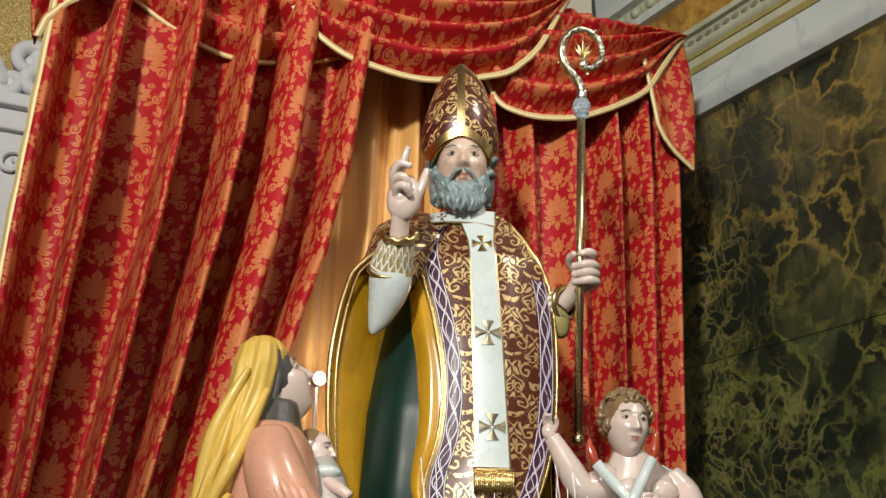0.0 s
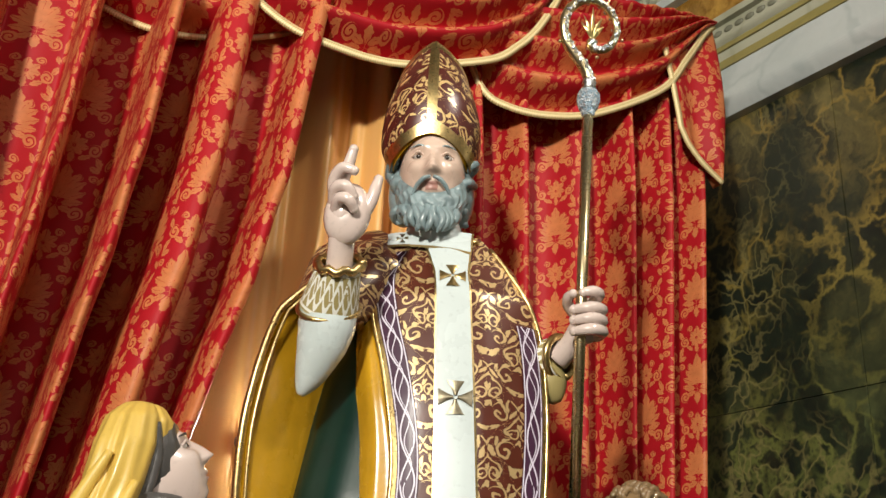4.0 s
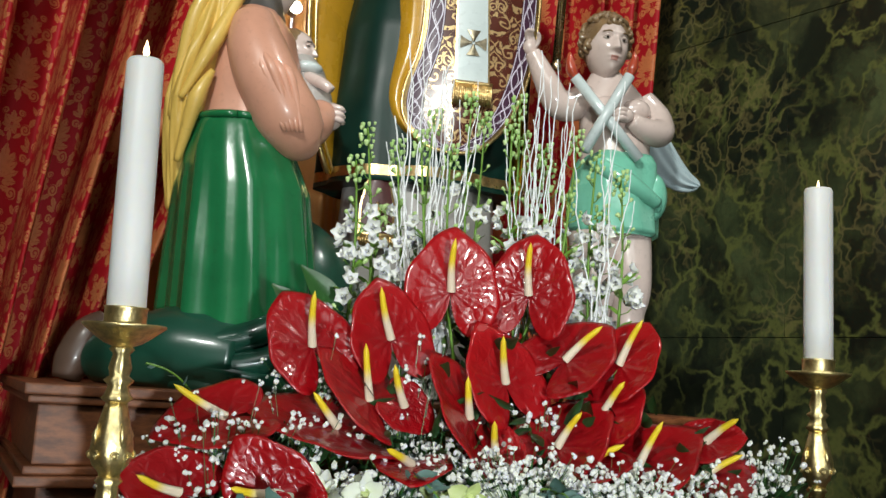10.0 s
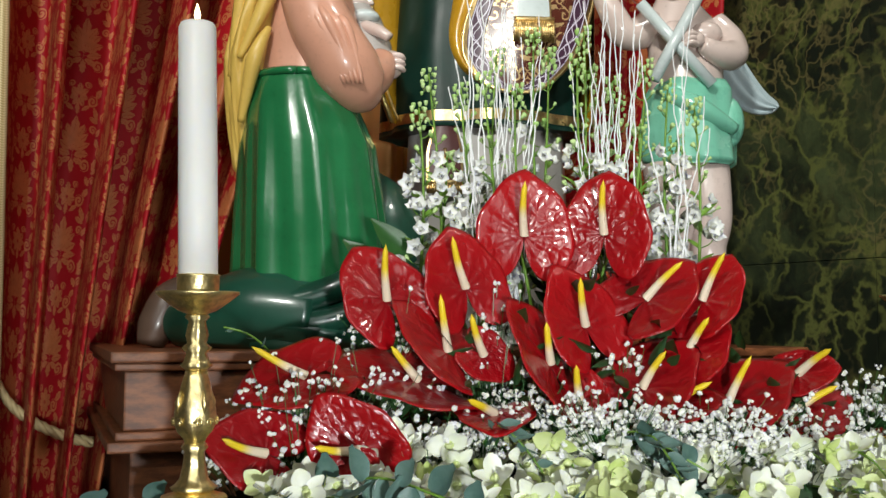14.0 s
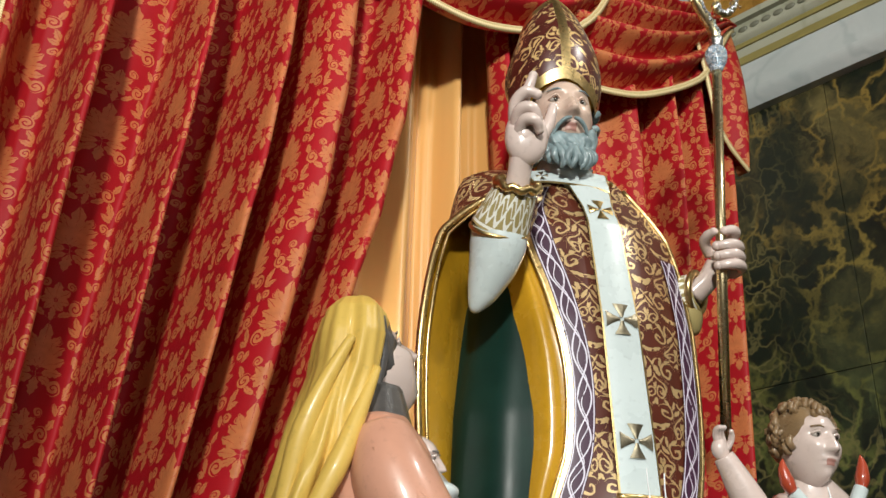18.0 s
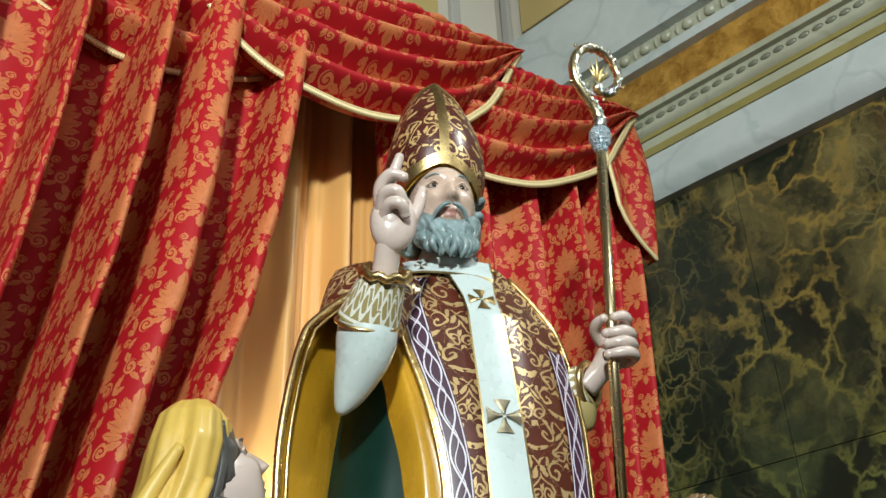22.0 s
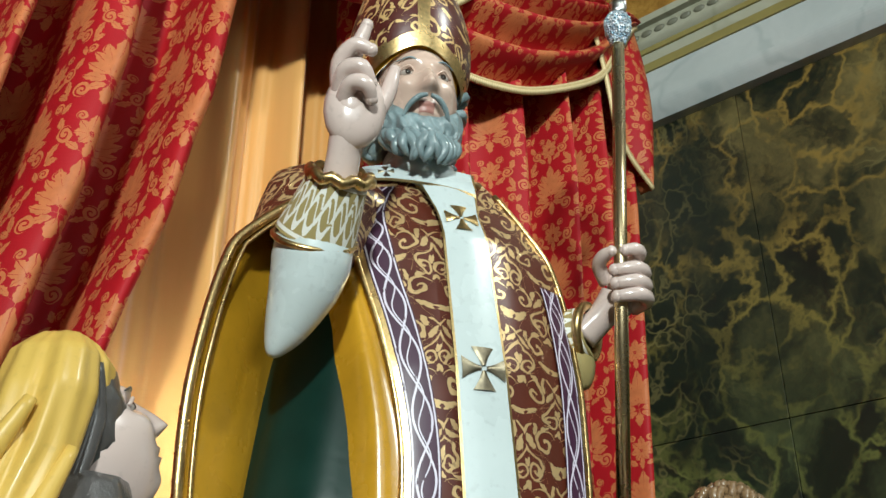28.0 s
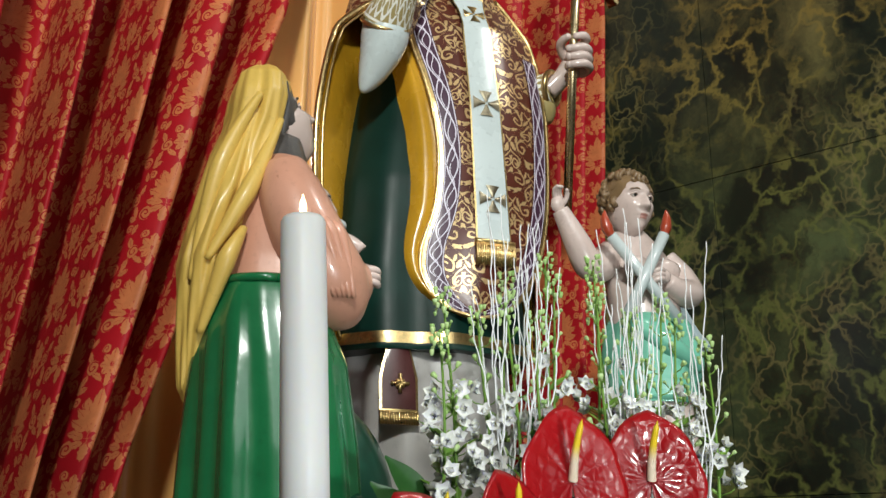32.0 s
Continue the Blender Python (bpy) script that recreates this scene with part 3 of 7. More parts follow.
def edge_braid(name, points, wide, parent, off=0.0, lace=True):
    """A gold braid ribbon along points, with a scalloped lace edge."""
    n = len(points)
    verts, uvs = [], []
    run = 0.0
    for k, p in enumerate(points):
        ahead = (points[min(k + 1, n - 1)] - points[max(k - 1, 0)]).normalized()
        side = ahead.cross(N).normalized()
        if k:
            run += (p - points[k - 1]).length
        scallop = 1.0 + (0.12 * math.sin(run * 700) if lace else 0)
        for j, q in enumerate((-0.5, 0.0, 0.5)):
            s = q * wide * (scallop if q > 0 else 1)
            verts.append(p + side * s + N * (off + 0.004 * (j == 1)))
            uvs.append((run, q * wide))
    ob = mesh_object(name, verts, grid_faces(3, n), BRAID, parent, uvs)
    mod = ob.modifiers.new("thickness", "SOLIDIFY")
    mod.thickness, mod.offset = 0.004, 0.0
    return ob


edge_braid("edge_braid", [left_curtain(0.004, v)[0] + D * 0.006 + N * 0.008 for v in lin(0.05, 1, 420)], 0.027, curtain_left)


def right_place(u, v):
    z = lerp(3.80, 0.05, v)
    a, b = lerp(-0.16, -0.02, v), lerp(0.81, 0.668, min(1, v * 1.7))
    w = u + 0.02 * math.sin(7 * u + v) + 0.012 * math.sin(19 * u)
    t = 2 * math.pi * 6.5 * w
    o = fold(t, 2.0 + 4 * u) * (0.064 + 0.018 * math.sin(11 * u)) * min(1.0, 0.5 + 3 * v)
    return on_curtain(lerp(a, b, u) + (0.012 * math.sin(t + 1.0) - 0.005 * math.sin(2 * t)) * min(1, (1 - u) * 8), z, o + 0.075)


right_arc = arc_table(right_place, 0.4)


def right_curtain(u, v):
    p = right_place(u, v)
    return p, (right_arc(u) + 0.07, p.z)


curtain_right = tagged(new("curtain"), "red damask curtain hanging in close straight pleats", "curtain", group="red curtains")
sheet("cloth", right_curtain, 260, 90, RED_DAMASK, curtain_right, 0.004)


def backdrop(u, v):
    z = lerp(3.79, 0.05, v)
    x = lerp(-1.15, 0.25, u)
    t = 2 * math.pi * 7.6 * (u + 0.05 * math.sin(7 * u + 0.8 * v + 1))
    s = 0.5 + 0.5 * math.sin(t)
    o = 0.085 * s ** 2.0 - 0.03 + 0.012 * math.sin(1.7 * t + 2.0 + v) * s + 0.010 * math.sin(6 * v + 5 * u) + 0.012 * math.sin(3.1 * t + 1.5 * v) * (1 - s) + 0.004 * math.sin(31 * u + 9 * v)
    return on_curtain(x + 0.1 * (0.5 - v) * (0.5 - u), z, o - lerp(0.17, 0.055, min(1.0, max(0.0, (x + 0.62) / 0.22)))), (u * 1.7, z)


tagged(sheet("backdrop_cloth", backdrop, 200, 50, SATIN, None, 0.003), "orange-tan satin cloth hanging behind the bishop statue", "cloth")

# The pelmet: gathered swags with braided lower edges, and tails at both ends.
pelmet = tagged(new("pelmet"), "red damask pelmet of gathered swags with gold braid edging", "pelmet")


def swag(name, lower, top_a, top_b, off, folds, bulge, head=3.82, ends=(0.0, 0.0)):
    """A draped swag between top_a and top_b; lower: the (x, z) points of its lower edge."""
    low = spline([Vector((x, 0, z)) for x, z in lower], 80)

    def fn(u, v):
        q = low[min(79, int(u * 79))].lerp(low[min(79, int(u * 79) + 1)], u * 79 - int(u * 79))
        xt = lerp(top_a, top_b, u)
        x = lerp(xt, q.x, v ** 0.9)
        z0 = head - ends[0] * (1 - u) ** 2 - ends[1] * u ** 2
        z = lerp(z0, q.z, v)
        wave = math.sin(2 * math.pi * folds * (v ** 0.85) + 1.2 * math.sin(3 * u))
        o = off + bulge * math.sin(math.pi * min(1, v * 1.05)) ** 0.8 * (0.4 + 0.6 * math.sin(math.pi * u)) + (0.013 + 0.024 * math.sin(math.pi * u)) * wave * min(1, 6 * v) + 0.012 * v
        gather = 0.008 * math.sin(u * 75 + 4 * v) * max(0, 1 - 2.2 * v)
        z += 0.010 * wave * math.sin(math.pi * u) * min(1, 5 * v) * (1 - v)
        return on_curtain(x, z, o + gather), (u * 1.35, v * 0.75 + 0.12 * math.sin(math.pi * u))

    ob = sheet(name, fn, 150, 90, RED_DAMASK, pelmet, 0.004)
    edge_braid("swag_braid", [fn(u, 1.0)[0] + N * 0.004 for u in lin(0, 1, 520)], 0.021, pelmet)
    return ob


swag("swag", [(-1.33, 3.66), (-1.20, 3.52), (-1.043, 3.42), (-0.94, 3.37), (-0.81, 3.33), (-0.68, 3.338), (-0.505, 3.395), (-0.30, 3.52), (-0.15, 3.68)], -1.34, -0.05, 0.10, 4.5, 0.05)
swag("swag", [(-0.04, 3.56), (0.03, 3.37), (0.11, 3.320), (0.232, 3.322), (0.375, 3.37), (0.58, 3.505), (0.68, 3.645), (0.76, 3.77), (0.80, 3.815)], -0.02, 0.80, 0.115, 5.0, 0.05)
swag("swag", [(-0.72, 3.66), (-0.65, 3.515), (-0.575, 3.425), (-0.49, 3.366), (-0.41, 3.343), (-0.28, 3.328), (-0.16, 3.347), (0.03, 3.42), (0.11, 3.49), (0.165, 3.56), (0.22, 3.66), (0.262, 3.75), (0.30, 3.82)], -0.76, 0.30, 0.15, 6.0, 0.06)


def tail(inner, outer, low, off):
    """A pointed tail that falls from the rail; inner and outer: tables of (z, x) for its two edges."""
    def fn(u, v):
        z = lerp(3.815, low, v)
        x = lerp(curve_at(inner, z), curve_at(outer, z), u)
        return on_curtain(x, z, off + 0.016 * math.sin(u * 8 + 1) * (0.3 + v) + 0.03 * math.sin(math.pi * v)), (x * 1.1 + 0.4, z)

    sheet("tail", fn, 40, 70, RED_DAMASK, pelmet, 0.004)
    edge_braid("tail_braid", [fn(0.0, v)[0] + N * 0.005 for v in lin(0.25, 1, 90)], 0.020, pelmet)


tail([(3.82, 0.60), (3.60, 0.612), (3.50, 0.625), (3.40, 0.643), (3.355, 0.668), (3.32, 0.700), (3.285, 0.745), (3.258, 0.788)], [(3.82, 0.805), (3.5, 0.805), (3.3, 0.800), (3.258, 0.792)], 3.258, 0.115)
tail([(3.82, -1.12), (3.50, -1.15), (3.39, -1.19), (3.33, -1.255), (3.27, -1.297), (3.21, -1.312)], [(3.82, -1.345), (3.3, -1.34), (3.21, -1.322)], 3.21, 0.13)

bm = bmesh.new()
tube(bm, [on_curtain(x, 3.828, 0.06) for x in lin(-1.36, 0.82, 12)], 0.014, 10)
tagged(part("curtain_rail", bm, BRASS, None, smooth=True), "thin brass rail that carries the curtains and pelmet", "rail")

# The rope that ties the drawn curtain back.
bm = bmesh.new()
rope = spline([on_curtain(-1.285, 1.24, 0.12), on_curtain(-1.24, 1.15, 0.13), on_curtain(-1.15, 1.085, 0.14), on_curtain(-1.04, 1.055, 0.14), on_curtain(-0.92, 1.06, 0.11), on_curtain(-0.86, 1.10, 0.02)], 60)
for s in range(3):
    tube(bm, [p + Vector((0, 0, 0.007)) * math.cos(k * 0.9 + s * 2.09) + N * 0.007 * math.sin(k * 0.9 + s * 2.09) for k, p in enumerate(rope)], 0.0075, 6)
tagged(part("tieback_rope", bm, BRAID, None, smooth=True), "twisted gold cord tying the red curtain back", "cord")

# ---- table and pedestal ----
T0 = Matrix.Translation((-0.692, 1.795, -0.067)) @ Matrix.Rotation(radians(4.5), 4, "Z")
altar = tagged(new("altar_table"), "varnished dark wooden altar table behind the red cloth", "table")
bm = bmesh.new()
box(bm, (0.0, 0.0, 1.02), (1.75, 0.47, 1.06), T0, 0.006)
part("tabletop", bm, WOOD, altar)
bm = bmesh.new()
box(bm, (0.03, 0.03, 0.036), (1.72, 0.44, 1.019), T0)
part("body", bm, WOOD, altar)

altar_cloth = tagged(new("altar_cloth"), "red damask altar frontal with gold braid along the top", "cloth")


def frontal(u, v):
    x, z = lerp(-0.012, 1.77, u), lerp(1.0615, 0.06, v)
    return T0 @ Vector((x, -0.012 - 0.004 * math.sin(u * 60) * v - 0.02 * v, z)), (x, z)


sheet("cloth", frontal, 120, 40, CLOTH_DAMASK, altar_cloth, 0.004)


def frontal_side(u, v):
    y, z = lerp(-0.012, 0.47, u), lerp(1.0615, 0.06, v)
    return T0 @ Vector((-0.014 - 0.02 * v, y, z)), (y, z)


sheet("side_cloth", frontal_side, 30, 20, CLOTH_DAMASK, altar_cloth, 0.004, flip=True)


def cloth_lip(u, v):
    x, y = lerp(-0.016, 1.77, u), lerp(-0.016, 0.014, v)
    return T0 @ Vector((x, y, 1.0635 - 0.004 * (1 - v) ** 3)), (x, y)


sheet("top_hem", cloth_lip, 60, 6, CLOTH_DAMASK, altar_cloth, 0.003)
for name, z, wide in (("top_braid", 1.05, 0.024),):
    bm = bmesh.new()
    for row in range(2):
        pts = [T0 @ Vector((x, -0.021 - 0.002 * row, 1.055 - 0.0075 * row + 0.0055 * math.tanh(2.2 * math.sin(x * 116)) + 0.0012 * math.sin(x * 1400 + 2 * row))) for x in lin(-0.02, 1.77, 1500)]
        tube(bm, pts, 0.0030, 5)
    tube(bm, [T0 @ Vector((x, -0.022 - 0.0025 * math.cos(x * 1050), 1.0395 + 0.0048 * math.sin(x * 1050))) for x in lin(-0.02, 1.77, 2400)], 0.0017, 4)
    tube(bm, [T0 @ Vector((x, -0.021, 1.0445)) for x in lin(-0.02, 1.77, 60)], 0.0032, 6)
    tube(bm, [T0 @ Vector((x, 0.012, 1.0645 + 0.0006 * math.sin(x * 900))) for x in lin(-0.02, 1.77, 900)], 0.0016, 4)
    part(name, bm, LACE, altar_cloth, "looped gold braid", smooth=True)
bm = bmesh.new()
for row in range(2):
    tube(bm, [T0 @ Vector((-0.025, y, 1.055 - 0.010 * row + 0.005 * math.tanh(2.2 * math.sin(y * 116)))) for y in lin(-0.02, 0.45, 400)], 0.0030, 5)
part("side_braid", bm, LACE, altar_cloth, "looped gold braid", smooth=True)

P0 = Matrix.Translation((-0.825, 2.30, 0)) @ Matrix.Rotation(radians(18.3), 4, "Z")
pedestal = tagged(new("pedestal"), "moulded dark walnut pedestal carrying the three statues", "pedestal")
for name, grow, a, b in (("top_slab", 0.0, 1.270, 1.290), ("top_moulding", -0.008, 1.255, 1.2695), ("upper_body", -0.026, 1.148, 1.2545), ("lower_moulding", -0.012, 1.132, 1.1475), ("plinth_lip", 0.002, 1.112, 1.1315), ("lower_body", -0.04, 0.0, 1.1115)):
    bm = bmesh.new()
    box(bm, (-grow, -grow, a), (1.55 + grow, 1.02 + grow, b), P0, 0.004)
    part(name, bm, WOOD, pedestal)

# ---- the painted statues: each is one plain mesh ----
class Form:
    """Gathers surfaces into one mesh with several paints."""

    def __init__(self):
        self.verts, self.faces, self.slots, self.uvs = [], [], [], []

    def grid(self, fn, nu, nv, slot, wrap=False, flip=False):
        """fn(u, v) -> place or (place, uv); slot: a number or a function of (u, v)."""
        base = len(self.verts)
        for j in range(nv):
            for i in range(nu):
                got = fn(i / (nu if wrap else nu - 1), j / (nv - 1))
                p, t = got if isinstance(got, tuple) else (got, (i / nu, j / nv))
                self.verts.append(p), self.uvs.append(t)
        per = nu if wrap else nu - 1
        for n, f in enumerate(grid_faces(nu, nv, wrap, base)):
            self.faces.append(f[::-1] if flip else f)
            self.slots.append(slot((n % per + 0.5) / per, (n // per + 0.5) / (nv - 1)) if callable(slot) else slot)
        return self

    def cap(self, ring, slot):
        self.faces.append(tuple(ring)), self.slots.append(slot)

    def take(self, bm, slot=None):
        base = len(self.verts)
        bm.verts.ensure_lookup_table()
        bm.verts.index_update()
        for v in bm.verts:
            self.verts.append(v.co.copy()), self.uvs.append((v.co.x, v.co.z))
        for f in bm.faces:
            self.faces.append(tuple(base + v.index for v in f.verts))
            self.slots.append(f.material_index if slot is None else slot)
        bm.free()
        return self

    def tube(self, pts, radii, slot, n=12, flat=1.0, fine=0):
        if fine:
            if isinstance(radii, (list, tuple)):
                k = len(radii)
                radii = [float(np.interp(i / (fine - 1) * (k - 1), range(k), radii)) for i in range(fine)]
            pts = spline(pts, fine)
        bm = bmesh.new()
        tube(bm, pts, radii, n, flat=flat)
        return self.take(bm, slot)

    def sleeve(self, a, b, ra, rb, slot, n=40):
        """A cuff from a to b whose uv runs round it and along it."""
        a, b = Vector(a), Vector(b)
        ahead = (b - a).normalized()
        side = ahead.orthogonal().normalized()
        other = ahead.cross(side)

        def fn(u, v):
            r = lerp(ra, rb, v)
            t = 2 * math.pi * u
            return a.lerp(b, v) + r * (math.cos(t) * side + math.sin(t) * other), (u * 2 * math.pi * rb, v)

        return self.grid(fn, n, 8, slot)

    def blob(self, m, slot, n=16, shape=None):
        bm = bmesh.new()
        blob(bm, m, n=n, shape=shape)
        return self.take(bm, slot)

    def loft(self, rows, slot, n=48, ripple=None, steps=40, ends=True):
        """rows: (z, cx, cy, rx, ry), turned smoothly into one another; ripple(angle, z) scales the radius."""
        rows = sorted(rows, key=lambda r: -r[0])
        cols = list(zip(*rows))

        def fn(u, v):
            z = lerp(rows[0][0], rows[-1][0], v)
            cx, cy, rx, ry = (float(np.interp(-z, [-q for q in cols[0]], cols[k])) for k in (1, 2, 3, 4))
            a = 2 * math.pi * u
            k = ripple(a, z) if ripple else 1.0
            return Vector((cx + rx * k * math.sin(a), cy - ry * k * math.cos(a), z)), (a * (rx + ry) / 2, z)

        first = len(self.verts)
        self.grid(fn, n, steps, slot, wrap=True, flip=True)
        if ends:
            s0 = slot if not callable(slot) else slot(0.5, 0.0)
            s1 = slot if not callable(slot) else slot(0.5, 1.0)
            self.cap(range(first, first + n), s0)
            self.cap(range(len(self.verts) - n, len(self.verts)), s1)
        return self

    def done(self, name, mats):
        return mesh_object(name, self.verts, self.faces, mats, None, self.uvs, self.slots)


def put(x, y, z, rx, ry, rz, turn=None):
    m = Matrix.Translation((x, y, z))
    return (m @ turn if turn else m) @ Matrix.Diagonal((rx, ry, rz, 1))


def face(form, m, skin, white, dark, lip, brow, old=False):
    """A carved head that looks along -y of m, about 0.21 high."""
    def surface(u, v):
        a, b = 2 * math.pi * u, math.pi * (0.02 + 0.96 * v)
        d = Vector((math.sin(b) * math.sin(a), -math.sin(b) * math.cos(a), math.cos(b)))
        p = Vector((d.x * 0.070, d.y * 0.088, d.z * 0.106))
        if p.z < 0:
            p.x *= 1 - 0.30 * (p.z / 0.106) ** 2
        x, z = p.x, p.z
        f = max(0.0, -d.y) ** 0.6

        def bump(cx, cz, sx, sz):
            return math.exp(-((abs(x) - cx) / sx) ** 2 - ((z - cz) / sz) ** 2)

        tip = max(0.0, min(1.0, (0.032 - z) / 0.052)) if z > -0.020 else max(0.0, 1 - (-0.020 - z) / 0.010)
        out = 0.026 * tip * math.exp(-(x / (0.008 + 0.006 * tip)) ** 2)
        out += 0.006 * bump(0.013, -0.018, 0.006, 0.007)
        out -= 0.013 * bump(0.030, 0.020, 0.017, 0.012)
        out += 0.007 * bump(0.030, 0.040, 0.024, 0.008) + 0.005 * math.exp(-((z - 0.07) / 0.03) ** 2)
        out += 0.006 * bump(0.040, -0.012, 0.018, 0.020)
        out += 0.007 * bump(0.0, -0.043, 0.020, 0.005) + 0.007 * bump(0.0, -0.054, 0.016, 0.005) - 0.004 * bump(0.0, -0.0485, 0.022, 0.0025)
        out += 0.012 * bump(0.0, -0.083, 0.018, 0.015)
        if old:
            out -= 0.006 * bump(0.036, -0.032, 0.010, 0.016)
            out += 0.004 * bump(0.030, 0.006, 0.014, 0.004) + 0.005 * bump(0.043, -0.006, 0.013, 0.012) + 0.006 * tip * math.exp(-(x / 0.011) ** 2)
            out += 0.0020 * math.sin(420 * z + 6 * abs(x) / 0.03) * bump(0.0, 0.066, 0.042, 0.016)
        p.y -= out * f
        return m @ p

    def paint(u, v):
        a, z = 2 * math.pi * u, 0.106 * math.cos(math.pi * (0.02 + 0.96 * v))
        x = 0.07 * math.sin(a)
        if abs(u - 0.5) > 0.42 and -0.058 < z < -0.041 and abs(x) < 0.017:
            return lip
        return skin

    form.grid(surface, 84, 72, paint, wrap=True, flip=True)
    for s in (-1, 1):
        form.blob(m @ put(s * 0.0295, -0.0650, 0.0190, 0.0112, 0.0105, 0.0066), white, 14)
        form.blob(m @ put(s * 0.0295, -0.0740, 0.0195, 0.0050, 0.0030, 0.0054), dark, 10)
        form.tube([m @ Vector((s * x, y, z)) for x, y, z in ((0.012, -0.081, 0.036), (0.028, -0.083, 0.0415), (0.048, -0.068, 0.039))], [0.0014, 0.0020, 0.0010], brow, 6, fine=8)
        form.tube([m @ Vector((s * x, y, z)) for x, y, z in ((0.0165, -0.0705, 0.0200), (0.0295, -0.0785, 0.0285), (0.0435, -0.0655, 0.0210))], 0.0022, skin, 6, fine=8)


def fingers(form, joints, radius, slot):
    for pts in joints:
        form.tube(pts, [radius * 1.05, radius, radius * 0.95, radius * 0.7], slot, 9, fine=14)
        form.blob(put(*pts[-1], radius * 0.78, radius * 0.78, radius * 0.78), slot, 8)


def scrolls(name, ground, line, cell=0.060, shine=0.55):
    """Painted tendrils: spirals with leafy offshoots on a glossy ground."""
    m = Mat(name, 0.26, Coat_Weight=0.2, Coat_Roughness=0.22)
    uv = m.uv()
    u, v, _ = m.split(m.added(uv, m.scaled(m.noise(uv, 22.0, 2.0, colour=True), 0.030, 0.030, 0)))
    col, row = (u / cell).floor(), (v / (cell * 1.25)).floor()
    flip = ((col + row).mod(2.0) - 0.5) * 2.0
    x = ((u / cell).frac() - 0.5) * cell * flip
    y = ((v / (cell * 1.25)).frac() - 0.5) * cell * 1.25
    mask = swirl(m, x, y, 0.008, 0.012, 0.019, 0.0150, 1.0, 0.17)
    mask = mask.max(swirl(m, x, y, -0.017, -0.024, 0.013, 0.0105, -1.0, 0.18))
    mask = mask.max(((x + (y * 85.0).sin() * 0.013 + 0.020).abs() < 0.0024) * (y.abs() < 0.040))
    for cx, cy, deg, long, w in ((-0.012, 0.006, -40, 0.024, 0.0050), (-0.010, 0.020, -10, 0.022, 0.0045), (0.006, -0.012, 120, 0.026, 0.0052), (0.010, -0.020, 80, 0.022, 0.0045), (0.024, 0.026, 35, 0.020, 0.0042), (-0.026, -0.004, 200, 0.020, 0.0042), (0.0, 0.030, 60, 0.018, 0.004)):
        mask = mask.max(lobe(x, y, cx, cy, radians(deg), long, w, 0.0))
    worn = m.noise(uv, 55.0, 3.0).ramp(0.62, 0.72)
    mask = mask * (1 - worn * 0.7)
    p = m.noise(uv, 14.0, 4.0)
    g = m.mix(p, [c * 0.6 for c in ground], [c * 1.4 for c in ground])
    l = m.mix(m.noise(uv, 40.0, 2.0), [c * 0.7 for c in line], line)
    m.set(Base_Color=m.mix(mask, g, l), Metallic=mask * shine, Roughness=p * 0.2 + 0.22)
    m.bump(mask * 1.5 + m.noise(uv, 160.0, 3.0) * 0.6, 0.4, 0.0012)
    return m.mat


def lattice(name, ground, line, pitch=0.052, wide=1.0):
    """Interlaced white ribbons along a border; uv: metres along, 0 to 1 across."""
    m = Mat(name, 0.45, Coat_Weight=0.08, Coat_Roughness=0.2, Specular_IOR_Level=0.3)
    u, v, _ = m.split(m.uv())
    wave = (u * (2 * math.pi / pitch)).sin() * 0.32
    a = ((v - 0.5 - wave).abs() < 0.065 * wide)
    b = ((v - 0.5 + wave).abs() < 0.065 * wide)
    c = (((v - 0.5).abs() - 0.43).abs() < 0.030)
    d = ((v - 0.5 - (u * (4 * math.pi / pitch) + 0.7).sin() * 0.16).abs() < 0.040 * wide)
    mask = a.max(b).max(c).max(d) * (m.noise(m.join(u * 9.0, v, 0.0), 6.0, 2.0) > 0.34)
    m.set(Base_Color=m.mix(mask, ground, line))
    m.bump(mask, 0.4, 0.001)
    return m.mat


